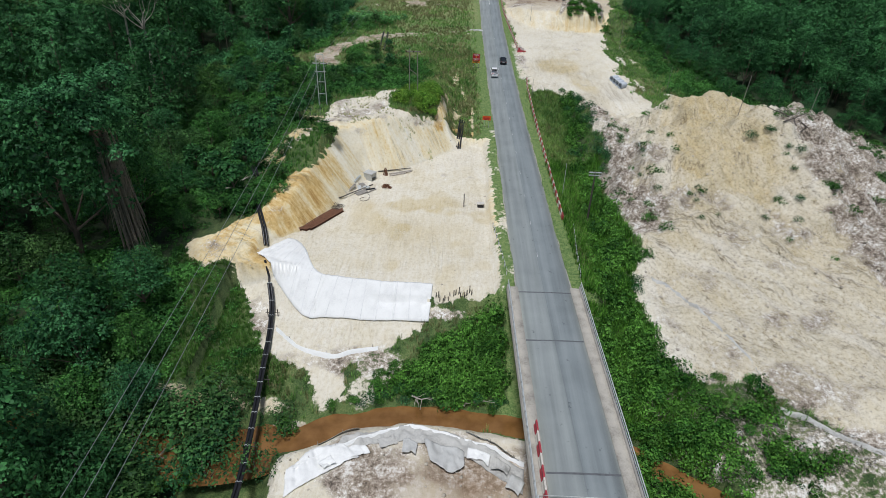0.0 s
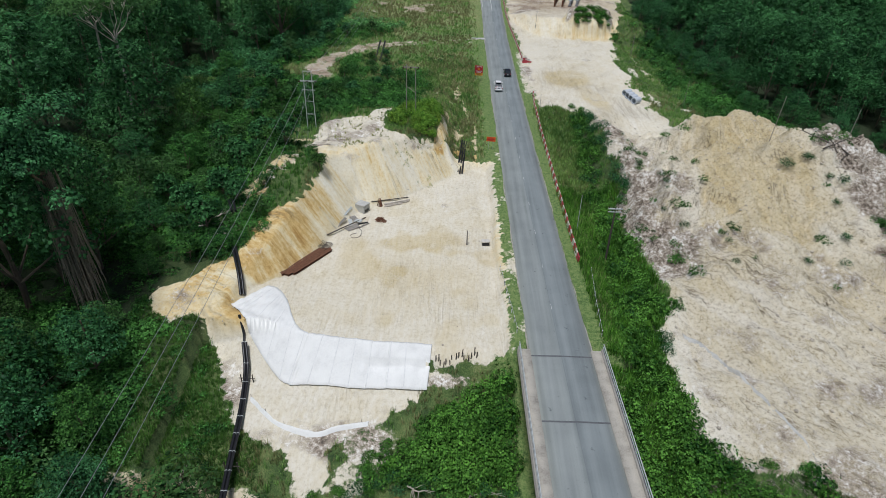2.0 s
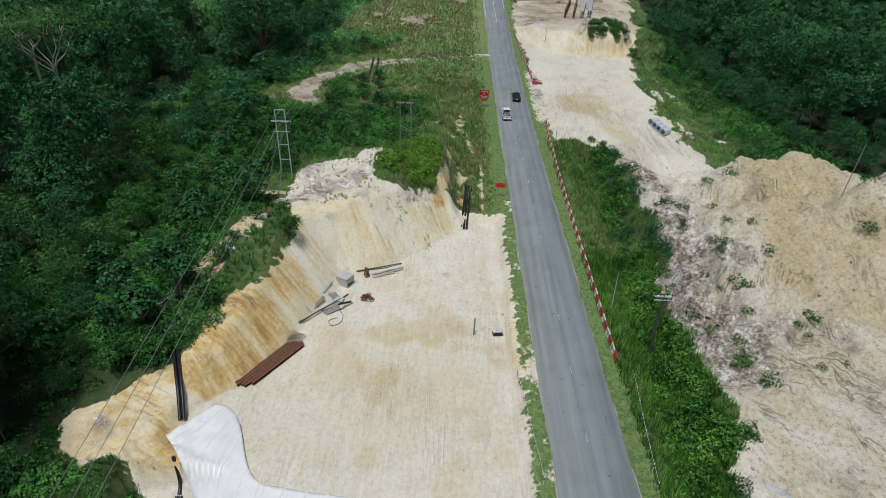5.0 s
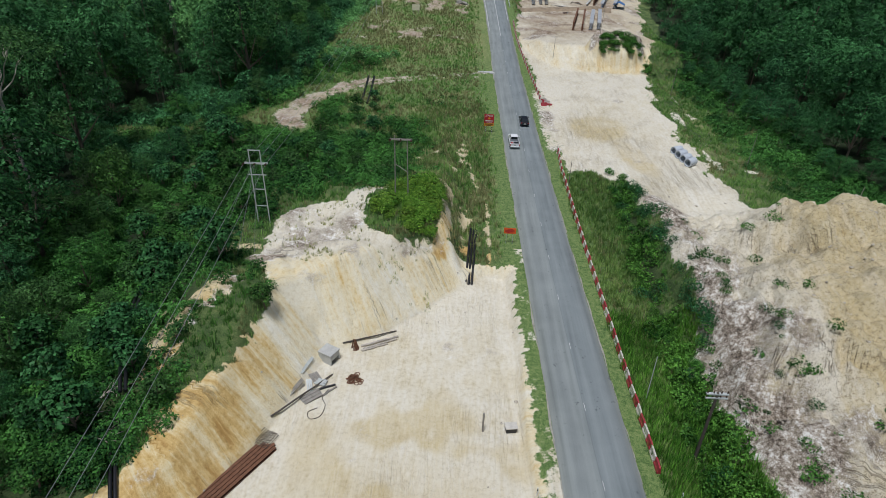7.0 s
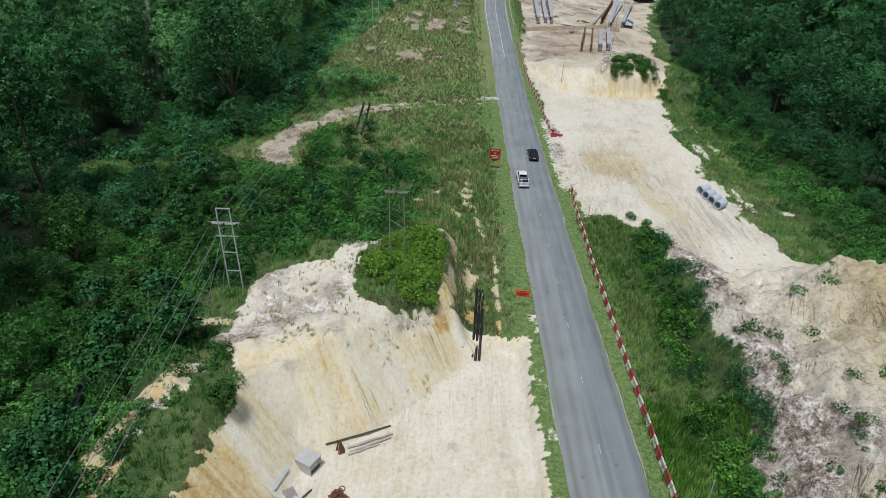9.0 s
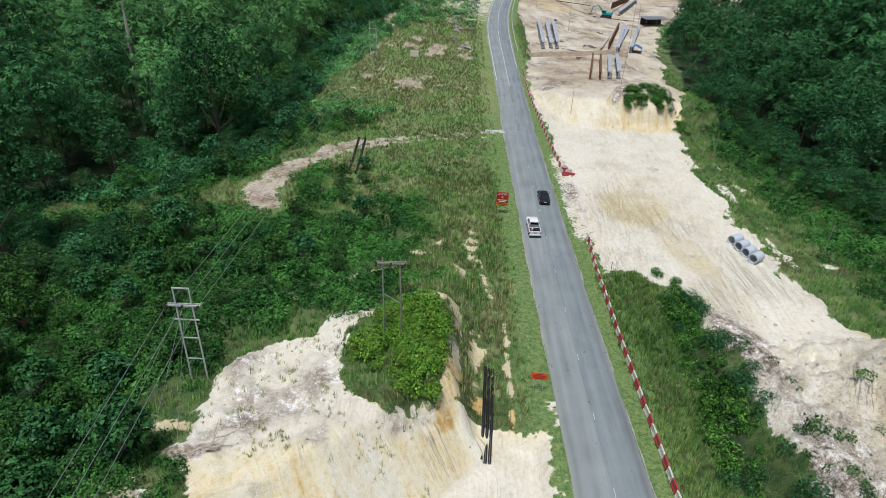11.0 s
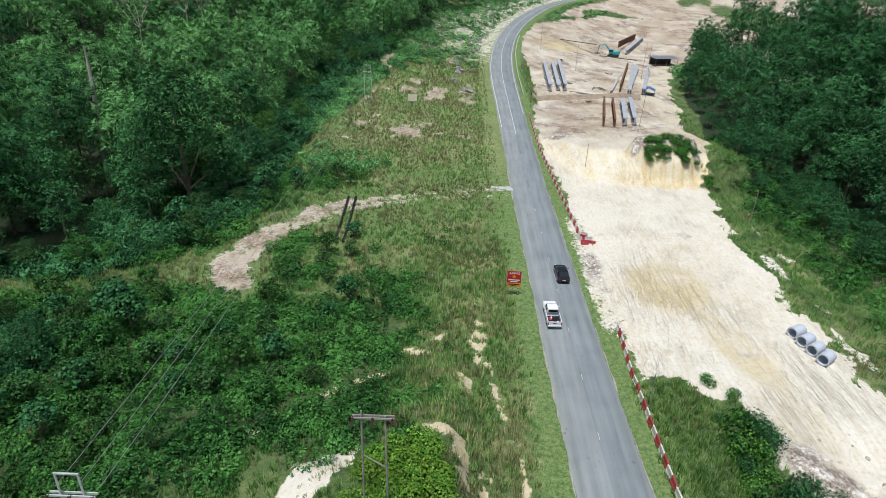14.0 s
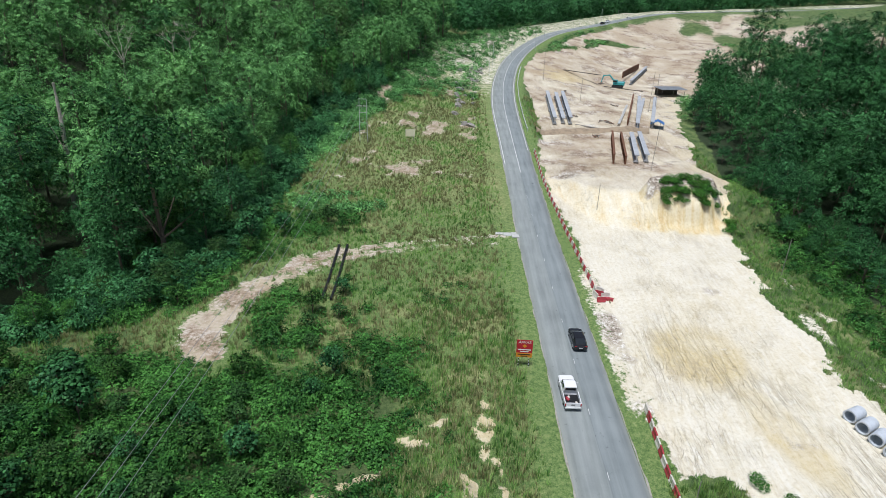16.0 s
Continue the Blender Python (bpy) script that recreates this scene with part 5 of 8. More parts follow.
far_bush = [(hx[i], hy[i], hz[i] - 0.2, q_.uniform(0.8, 2.2), q_.uniform(0, 6.3), q_.randint(4), q_.uniform(0.6, 1.2)) for i in np.nonzero(sel)[0]]
far_h = [leaf_cloud([(0, 0, 0.25, 1.0, 1.0, 0.75), (0.6, 0.2, 0.2, 0.6, 0.6, 0.6)], 40, 0.5, seed=520 + k, shell=0.25, single=True) for k in range(4)]
spread_out("hillside_scrub", far_h, far_bush, LEAF_HAZED, "light-green scrub over the slope beside the bend", "scrub")
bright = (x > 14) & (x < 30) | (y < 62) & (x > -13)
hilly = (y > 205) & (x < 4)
spread_out("undergrowth", hummocks, [p_ for p_, b_ in zip(places, hilly) if b_], LEAF_HAZED, "light-green creepers and scrub at the forest's foot", "undergrowth")
bright = bright | hilly
spread_out("undergrowth", hummocks, [p_ for p_, b_ in zip(places, bright) if not b_], LEAF_LOW, "tangled green creepers and bushes over rough ground", "undergrowth")
# bushes that close the forest's foot
x, y, z, zn, q_ = scatter(5200, -82, -26, 140, 300, 29)
foot = np.interp(y, EDGE_L[:, 0], EDGE_L[:, 1]) - x
sel = (foot > -1.5) & ((foot < 9) & (y > 172) | (foot < 10) & (y < 212) & (x < -40) | (np.abs(y - 194 + (x + 70) * 1.55) < 9) & (foot < 26))
spread_out("forest_foot", hummocks, [(x[i], y[i], z[i] - 0.2, q_.uniform(1.3, 2.6), q_.uniform(0, 6.3), q_.randint(4), q_.uniform(0.9, 1.7)) for i in np.nonzero(sel)[0]], LEAF_FOREST, "tall leafy bushes closing the foot of the forest", "undergrowth")
fresh = [p_ for p_, b_, c_ in zip(places, bright, hilly) if b_ and not c_]
for n_, x0, x1, y0, y1, sd in ((800, -11, 7.4, 47, 62, 26), (1100, 17, 60, 30, 56, 27), (600, 18, 27, 56, 138, 28)):
    x, y, z, zn, q_ = scatter(n_, x0, x1, y0, y1, sd)
    sel = (cover(x, y) > 0.5) & (zn["sand"] < 0.6) & (near_line(x, y, ROAD)[0] > 5.6) & (z > WATER + 0.1)
    fresh += [(x[i], y[i], z[i] - 0.1, 0.35 + 1.35 * q_.rand() ** 2, q_.uniform(0, 6.3), q_.randint(4), q_.uniform(0.7, 1.9)) for i in np.nonzero(sel)[0]]
spread_out("undergrowth", hummocks, fresh, LEAF_FRESH, "fresh bright-green creepers and bushes on the banks", "undergrowth")


def tuft(seed, blades=11, h=0.7, w=0.035, lean=0.45):
    q_ = np.random.RandomState(seed)
    a, d = q_.uniform(0, 6.283, blades), q_.uniform(0, 0.28, blades)
    bx, by = np.cos(a) * d, np.sin(a) * d
    hh = h * q_.uniform(0.5, 1.15, blades)
    tx, ty = bx + np.cos(a) * hh * lean * q_.rand(blades), by + np.sin(a) * hh * lean * q_.rand(blades)
    sx, sy = -np.sin(a) * w, np.cos(a) * w
    v = np.stack([np.c_[bx - sx, by - sy, np.full(blades, -0.08)], np.c_[bx + sx, by + sy, np.full(blades, -0.08)], np.c_[tx, ty, hh]], 1).reshape(-1, 3)
    return v, np.arange(blades * 3).reshape(-1, 3)


tufts = [tuft(k) for k in range(5)]
x, y, z, zn, q_ = scatter(110000, -78, 62, 44, 300, 22)
rd = near_line(x, y, ROAD)[0]
open_ground = (zn["sand"] < 0.5) & (rd > 5.6) & (z > WATER + 0.3) & (cover(x, y) < 0.9) & ~((y < 114) & (y > 62) & (x > 3) & (x < 9))
lw, rw = in_woods(x, y)
keep = open_ground & ~lw & ~rw & (q_.rand(len(x)) < np.where(rd < 7.5, 0.35, 1.0))
x, y, z = x[keep], y[keep], z[keep]
dry = (waves(x, y, 12, 90) + 0.5 * waves(x, y, 4, 91) + 0.3 * q_.normal(size=len(x))) > np.where(x < 4, np.where((x > -20) | (y > 195), 0.0, 0.2) - 0.25 * (y > 195), 0.45)
places = [(x[i], y[i], z[i], q_.uniform(0.6, 1.3), q_.uniform(0, 6.3), q_.randint(5), q_.uniform(0.8, 1.3)) for i in range(len(x))]
dim = (x < -23) & (y < 100) | (x < -7) & (y > 118) & (y < 158) & (q_.rand(len(x)) < 0.6)
spread_out("tall_grass", tufts, [p_ for p_, d_ in zip(places, dim) if d_], GRASS_DARK, "dark green grass over the stream-side slope", "grass")
dry |= dim
spread_out("tall_grass", tufts, [p_ for p_, d_ in zip(places, dry) if not d_], GRASS, "knee-high green grass over the open field", "grass")
spread_out("tall_grass", tufts, [p_ for p_, d_ in zip(places, dry & ~dim) if d_], GRASS_DRY, "dry yellowing grass over the open field", "grass")


for n_, x0, x1, y0, y1, sd, mat, lab, lo, hi in ((9000, -38, -19, 44, 70, 40, GRASS_DARK, "dark green grass over the stream-side slope", 0.5, 0.95), (2600, -14, 4.6, 110, 182, 41, GRASS, "tall green grass over the roadside bank", 1.0, 1.9),
                                              (2400, -12, 4.6, 110, 178, 42, GRASS_DRY, "tall dry grass over the roadside bank", 1.0, 1.8), (5200, 16.5, 27, 40, 104, 44, GRASS_FRESH, "rank bright-green grass on the roadside bank", 1.0, 1.9), (3000, 15.6, 24, 64, 142, 43, GRASS, "tall olive grass along the ditch", 0.9, 1.6)):
    x, y, z, zn, q_ = scatter(n_, x0, x1, y0, y1, sd)
    thick = ease(0.0, 0.25, (x - x0) / (x1 - x0)) * ease(0.0, 0.2, (y - y0) / (y1 - y0)) * ease(1.0, 0.8, (y - y0) / (y1 - y0)) * (0.35 + 0.65 * ease(-0.3, 0.4, waves(x, y, 5, sd)))
    sel = (zn["sand"] < 0.3) & (q_.rand(len(x)) < np.where((x < -18) | (x > 12), 1.0, thick)) & (near_line(x, y, ROAD)[0] > np.where(x > 12, 5.2, 6.3)) & (z > WATER + 0.4) & ((cover(x, y) < 0.8) | (sd in (40, 44)))
    spread_out("tall_grass", tufts, [(x[i], y[i], z[i], q_.uniform(lo, hi), q_.uniform(0, 6.3), q_.randint(5), q_.uniform(0.7, 1.1)) for i in np.nonzero(sel)[0]], mat, lab, "grass")


# ---- shrubs set singly ----
def shrub(name, lobes, leaves, size, mat, label, seed, stems=5, h=1.5):
    root = tagged(empty(name), label, "shrub")
    for k in range(stems):
        b = bmesh.new()
        l = lobes[k % len(lobes)]
        stem(b, (l[0] * 0.3, l[1] * 0.3, -0.2), l[:3], 0.05, 0.02, 5, 0.08, seed + k, 3)
        part("stem", b, BARK, root)
    v, f = leaf_cloud(lobes, leaves, size, up=0.6, seed=seed)
    link_mesh("leaves", v, f, mat, root)
    return root


q0 = random.Random(31)
# the leafy thicket on the knoll: several plants standing close
kn = []
for k in range(230):
    x, y = q0.uniform(-14.8, -3.4), q0.uniform(110.5, 127.5)
    if area_out(np.array([x]), np.array([y]), np.array([(-14.6, 119), (-12, 123), (-8, 127.4), (-5, 126.4), (-3.7, 121), (-4.2, 113), (-7.5, 110.8), (-9.5, 113.5), (-12.5, 116)]))[0] < -0.25 and waves(x, y, 3.0, 39) > -0.55:
        kn.append((x, y))
L = [(0, 0, 1.5, 1.25, 1.25, 0.9), (0.8, 0.4, 1.0, 0.9, 0.9, 0.8), (-0.8, 0.3, 1.2, 0.9, 0.9, 0.8), (0.1, -0.9, 0.9, 0.9, 0.9, 0.8)]
proto = shrub("leafy_shrub", L, 430, 0.40, LEAF_BRIGHT, "bright green large-leaved shrub on the knoll", 61)
proto["group"] = "thicket on the knoll"
for k, (x, y) in enumerate(kn):
    s = 0.45 + 0.75 * q0.random() ** 1.3
    m = Matrix.LocRotScale((x, y, ground_z(x, y) - 0.1), Euler((0, 0, q0.uniform(0, 6.3))), (s, s, s))
    if k:
        copy_thing(proto, m)
    else:
        proto.matrix_basis = m
# bushes on the stream bank, beside the pipes and on the heaps
L2 = [(0, 0, 0.9, 1.1, 1.1, 0.9), (0.7, 0.2, 0.7, 0.8, 0.8, 0.7), (-0.6, -0.3, 0.7, 0.8, 0.8, 0.7)]
bush = [shrub("bank_shrub", L2, 640, 0.26, LEAF_FRESH, "bushy bright-green shrub on the stream bank", 62), shrub("olive_shrub", L2, 900, 0.13, LEAF_OLIVE, "grey-green feathery shrub beside the stream", 63), shrub("dark_shrub", L2, 560, 0.20, LEAF_FOREST, "dark green shrub at the foot of the spoil", 64)]
spots2 = [(1, -18.3, 45.0, 1.9), (1, -26.5, 43.2, 1.7), (1, -29.5, 45.5, 1.5), (1, -24, 38.6, 1.3)]
for k in range(34):
    x = q0.uniform(-9, 7.0)
    spots2.append((0, x, q0.uniform(49.5, 53.5 + 4 * (x > -2.5)), q0.uniform(0.6, 1.15)))
for k in range(26):
    spots2.append((0, q0.uniform(19, 34), q0.uniform(40, 52), q0.uniform(0.9, 1.7)))
for k in range(74):
    y = q0.uniform(64, 137)
    spots2.append((q0.choice((0, 0, 2)), q0.uniform(-1.6, 0.9) + (24.0 if y < 110 else 24.9), y, q0.uniform(0.5, 1.15)))
for k in range(90):
    x, y = q0.uniform(-58, -13), q0.uniform(34, 53)
    d0 = float(near_line(np.array([x]), np.array([y]), CREEK)[0][0])
    if 1.6 < d0 < (7 if x < -24 else 3.2) and not (-17 < x and y < 45) and abs(x + 21) > 1.2:
        spots2.append((q0.choice((0, 1, 1)), x, y, q0.uniform(0.9, 1.7)))
for k in range(48):
    a, d = q0.uniform(0, 6.28), math.sqrt(q0.random())
    spots2.append((0, 39.5 + 6.2 * d * math.cos(a), 208.8 + 3.0 * d * math.sin(a), q0.uniform(1.1, 1.7)))
for x, y, s in ((45.6, 202.6, 1.2), (46.8, 203.8, 1.3), (48.0, 203.0, 1.1), (46.2, 204.8, 1.2), (47.5, 205.2, 1.2), (24.5, 142.2, 1.3), (26.2, 139.5, 1.2)):
    spots2.append((0, x, y, s))
for k in range(30):
    x = q0.uniform(-11, 7)
    spots2.append((q0.choice((0, 2)), x, float(np.interp(x, CREEK[:, 0], CREEK[:, 1])) + q0.uniform(1.7, 3.2), q0.uniform(0.5, 0.95)))
for k in range(26):
    spots2.append((2, 26.6 + q0.uniform(-0.9, 0.9), q0.uniform(97, 138), q0.uniform(0.8, 1.4)))
for k in range(40):
    x, y = q0.uniform(-44, -24), q0.uniform(34, 47)
    spots2.append((q0.choice((2, 2, 1)), x, y, q0.uniform(1.1, 2.2)))
for x, y, s in ((49.9, 98.4, 1.1), (53.4, 99.1, 0.8), (52.6, 98.0, 0.9), (56.7, 94.3, 0.9), (55.2, 95.5, 0.7), (52.6, 83.6, 0.8), (53.4, 85.0, 0.7), (54.1, 90.2, 0.7), (46.3, 79.7, 0.6), (51.1, 79.7, 0.7), (36.6, 79.1, 0.5), (25.7, 73.4, 0.8), (31.6, 98.3, 0.7), (31.1, 94.8, 0.6), (32.1, 87.1, 0.7), (36.9, 83.0, 0.5), (29.5, 104, 0.7), (30.2, 90.5, 0.5), (28.6, 112, 0.6)):
    spots2.append((2, x, y, s))
done = [False, False, False]
for k, x, y, s in spots2:
    m = Matrix.LocRotScale((x, y, max(ground_z(x, y), WATER) - 0.15), Euler((0, 0, q0.uniform(0, 6.3))), (s, s, s * q0.uniform(0.8, 1.1)))
    if done[k]:
        copy_thing(bush[k], m)
    else:
        bush[k].matrix_basis = m
        done[k] = True
# weeds on the spoil heaps and the bare plateau
x, y, z, zn, q_ = scatter(4200, 24, 90, 46, 130, 33)
pick = (zn["sand"] > 0.6) & (zn["ochre"] < 0.5) & (y > 72) & (q_.rand(len(x)) < 0.03 + 0.5 * ease(0.0, 0.6, waves(x, y, 10, 34)) * ease(0.3, 0.6, zn["litter"]) * np.where(x > 50, 1.5, 0.35))
weeds = [(x[i], y[i], z[i] - 0.05, 0.3 + 1.1 * q_.rand() ** 1.6, q_.uniform(0, 6.3), q_.randint(4), q_.uniform(0.5, 0.9)) for i in np.nonzero(pick)[0]]
spread_out("weed_clumps", hummocks, weeds, LEAF_LOW, "scattered green weeds over the spoil heap", "weeds")
x, y, z, zn, q_ = scatter(2600, -25, -4, 104, 126, 35)
pick = (zn["sand"] > 0.6) & (waves(x, y, 3.2, 36) + 0.3 * q_.normal(size=len(x)) > 0.62)
spread_out("grass_clumps", tufts, [(x[i], y[i], z[i], q_.uniform(0.6, 1.1), q_.uniform(0, 6.3), q_.randint(5), 0.7) for i in np.nonzero(pick)[0]], GRASS_DRY, "dry grass clumps on the bare knoll", "grass")


# young trees and tall bushes standing over the creepers
YOUNG = [tree("young_tree", h, sp, 1.0, 900, sp * 0.13, mat, BARK, 150 + k, "young leafy tree rising from the creepers", 9, 0.12, True, "young trees")[0] for k, (h, sp, mat) in enumerate(((4.2, 2.6, LEAF_FOREST), (3.4, 2.4, LEAF_OLIVE), (3.0, 2.2, LEAF_LOW)))]
yt = 0
yx, yy = np.array([q0.uniform(-60, -18) for k in range(900)]), np.array([q0.uniform(76, 200) for k in range(900)])
fit = (cover(yx, yy) > 0.45) & (zones(yx, yy, np.full(900, 5.0))["sand"] < 0.3)
for x, y in zip(yx[fit], yy[fit]):
    if yt >= 150:
        break
    if x > -42 and 150 < y < 192 and float(near_line(np.array([x]), np.array([y]), TRACK)[0][0]) < 9:
        continue
    if x > -27 and q0.random() < 0.6 or not free(x, y, 3.2):
        continue
    s = q0.uniform(0.75, 1.4) * (0.75 if x > -27 else 1.0)
    m = Matrix.LocRotScale((x, y, ground_z(x, y) - 0.2), Euler((0, 0, q0.uniform(0, 6.3))), (s, s, s))
    if yt < 3:
        YOUNG[yt].matrix_basis = m
    else:
        copy_thing(YOUNG[q0.randrange(3)], m)
    yt += 1

# clods and stones on the heaps, the cut's foot and the knoll
clod_v, clod_f = [], []
for k in range(4):
    b = bmesh.new()
    bmesh.ops.create_icosphere(b, subdivisions=1, radius=1)
    for v_ in b.verts:
        v_.co *= 0.7 + 0.5 * noise.noise(v_.co * 1.7 + Vector((k * 5, 2, 0)))
        v_.co.z *= 0.65
    b.verts.ensure_lookup_table()
    clod_v.append((np.array([v_.co[:] for v_ in b.verts]), np.array([[v_.index for v_ in f.verts] for f in b.faces])))
    b.free()
x, y, z, zn, q_ = scatter(32000, -36, 90, 28, 136, 37)
pick = (zn["sand"] > 0.6) & (q_.rand(len(x)) < np.where(x > 20, 0.12 + 0.8 * ease(0.25, 0.7, zn["litter"]) * ease(-0.2, 0.6, waves(x, y, 6, 38)), np.where((x < -22) & (y < 72), 0.5, np.where(zn["cliff"] > 0.1, 0.02, np.where((y > 101) & (x < -3) | (y < 44), 0.34, 0.006)))))
spread_out("earth_clods", clod_v, [(x[i], y[i], z[i], (0.05 + 0.34 * q_.rand() ** 2.5) * (0.55 if x[i] < -3 else 1.0), q_.uniform(0, 6.3), q_.randint(4), 1.0) for i in np.nonzero(pick)[0]], CLOD, "loose clods and stones over the bare earth", "clods")


# ---- dead wood ----
def branch(x, y, yaw, length, seed, mat=None, label="bleached fallen branch lying over the scrub"):
    root = tagged(empty("fallen_branch", pose(x, y, ground_z(x, y) + 0.7, 0, 0, yaw)), label, "branch", "fallen branches")
    q1 = random.Random(seed)
    b = bmesh.new()
    pts = stem(b, (0, 0, 0), (length, 0.2, 0.6), 0.11, 0.04, 6, 0.3, seed, 5)
    part("bough", b, mat or DEAD_WOOD, root)
    for k in range(6):
        p0 = pts[1 + k % 4]
        b = bmesh.new()
        stem(b, p0, p0 + Vector((q1.uniform(0.4, 1.8), q1.uniform(-1.6, 1.6), q1.uniform(0, 0.9))), 0.045, 0.015, 5, 0.12, seed + k, 3)
        part("twig", b, mat or DEAD_WOOD, root)


for k, (x, y, yaw, l) in enumerate(((-35.5, 82.5, 10, 4.5), (-33.5, 80.5, -20, 3.5), (-34, 84, 35, 4.0), (-31.5, 79.5, 60, 3.0), (-36.5, 85.2, 5, 5.0), (-25.5, 47.0, 100, 3.0), (-28.0, 41.0, 40, 3.6), (-33.5, 41.5, 80, 4.5), (-36, 43, 120, 3.5), (-30.5, 40, 20, 3.0), (-4, 49.4, -30, 2.6), (2, 48.6, 10, 2.2), (-22.5, 104, 20, 2.0), (54.6, 98.5, 30, 6.5), (56.6, 98.0, 75, 6.0), (58.0, 98.5, 50, 7.0), (59.5, 99.5, 95, 5.0), (56, 100, 120, 4.5))):
    branch(x, y, yaw, l, 200 + k, DARK_TIMBER if x > 50 else None, "dark dead branches of a fallen tree on the spoil heap" if x > 50 else "bleached fallen branch lying over the scrub")
x, y, z, zn, q_ = scatter(2400, 22, 44, 40, 50, 36)
pick = (z > WATER + 0.6) & (zn["litter"] > 0.35) & (zn["sand"] < 0.8)
vs, fs = [], []
for i in np.nonzero(pick)[0]:
    a, l, w = q_.uniform(0, 3.14), q_.uniform(0.4, 1.4), 0.03
    d, e = np.array([math.cos(a), math.sin(a), q_.uniform(-0.2, 0.2)]) * l / 2, np.array([-math.sin(a), math.cos(a), 0]) * w
    c0 = np.array([x[i], y[i], z[i] + 0.08])
    k = len(vs) * 4
    vs.append([c0 - d - e, c0 + d, c0 - d + e, c0 - d + [0, 0, 0.05]])
    fs += [[k, k + 1, k + 3], [k + 3, k + 1, k + 2], [k, k + 2, k + 1]]
if vs:
    tagged(link_mesh("dead_sticks", np.array(vs).reshape(-1, 3), np.array(fs), DEAD_WOOD), "grey cut brushwood strewn on the bank", "brushwood", kind="stuff")


# ---- works pad: sheet, fence, pipes and stores ----
def drape(pts, lift=0.0):
    a = np.array(pts, float)
    return np.c_[a, terrain(a[:, 0], a[:, 1]) + lift]


def cloth(name, top, low, mat, lift, cols, rows, sag=0.05, seed=0, thick=0.05, parent=None, label="", seams=()):
    """A sheet laid on the ground between two lines of points, with folds, as a closed thin slab."""
    top, low = smooth_line(np.array(top, float), 4), smooth_line(np.array(low, float), 4)
    u = np.linspace(0, 1, cols)
    at = lambda l: np.stack([np.interp(u, np.linspace(0, 1, len(l)), l[:, i]) for i in range(2)], 1)
    T, B = at(top), at(low)
    span = float(np.linalg.norm(np.diff(B, axis=0), axis=1).sum())
    w = np.linspace(0, 1, rows)[:, None, None]
    P = T[None] * (1 - w) + B[None] * w
    x, y = P[..., 0], P[..., 1]
    z = terrain(x, y) + lift + sag * (0.9 * waves(u[None, :] * span + 0 * x, w[:, :, 0] * 0.7 + 0 * x, 0.9, seed) + 0.5 * waves(x, y, 3.0, seed + 1)) + sag * 0.9
    up = np.stack([x, y, z], -1).reshape(-1, 3)
    dn = up - [0, 0, thick]
    i = np.arange(rows * cols).reshape(rows, cols)
    f = np.stack([i[:-1, :-1], i[1:, :-1], i[1:, 1:], i[:-1, 1:]], -1).reshape(-1, 4)
    n0 = rows * cols
    rim = np.concatenate([i[0], i[1:, -1], i[-1, -2::-1], i[-2:0:-1, 0]])
    side = np.stack([rim, np.roll(rim, -1), np.roll(rim, -1) + n0, rim + n0], 1)
    ob = link_mesh(name, np.concatenate([up, dn]), np.concatenate([f, f[:, ::-1] + n0, side]), mat, parent, True, label)
    for u0 in seams:
        j = min(max(int(u0 * cols), 1), cols - 2)
        mid, run = up.reshape(rows, cols, 3)[:, j], up.reshape(rows, cols, 3)[:, j + 1] - up.reshape(rows, cols, 3)[:, j - 1]
        run = run / np.linalg.norm(run, axis=1)[:, None] * 0.07
        strip = np.concatenate([mid - run + [0, 0, 0.005], mid + [0, 0, 0.03], mid + run + [0, 0, 0.005]])
        k = np.arange(rows - 1)
        link_mesh("seam", strip, np.concatenate([np.stack([k + a * rows, k + 1 + a * rows, k + 1 + (a + 1) * rows, k + (a + 1) * rows], 1) for a in (0, 1)]), SEAM, ob, True)
    return ob


SEAM = plain("grey_overlap_seam", (0.76, 0.76, 0.73), 0.8, spread=0.2, scale=2)


sheet = tagged(empty("geotextile_sheet"), "white geotextile sheet laid over the sandy fill slope", "sheet")
cloth("panel", [(-23.9, 73.6), (-22.5, 73.3), (-20.8, 71.2), (-18.5, 66.4), (-16.2, 64.4)], [(-27.2, 69.6), (-25.4, 67.6), (-22.0, 63.4), (-19.2, 60.6), (-17.6, 59.9)], GEOTEXTILE, 0.22, 120, 16, 0.06, 3, parent=sheet, seams=(0.2, 0.38, 0.56, 0.74, 0.9))
cloth("panel", [(-16.5, 64.75), (-11.5, 64.1), (-7, 63.9)], [(-18.1, 59.95), (-12, 59.6), (-7.2, 59.5)], GEOTEXTILE, 0.24, 100, 16, 0.055, 5, parent=sheet, seams=(0.17, 0.36, 0.55, 0.75))
cloth("panel", [(-7.2, 63.95), (-5, 63.85), (-2.4, 63.7)], [(-7.4, 59.55), (-5, 59.4), (-2.7, 59.4)], GEOTEXTILE, 0.26, 44, 16, 0.05, 7, parent=sheet, seams=(0.06, 0.45))


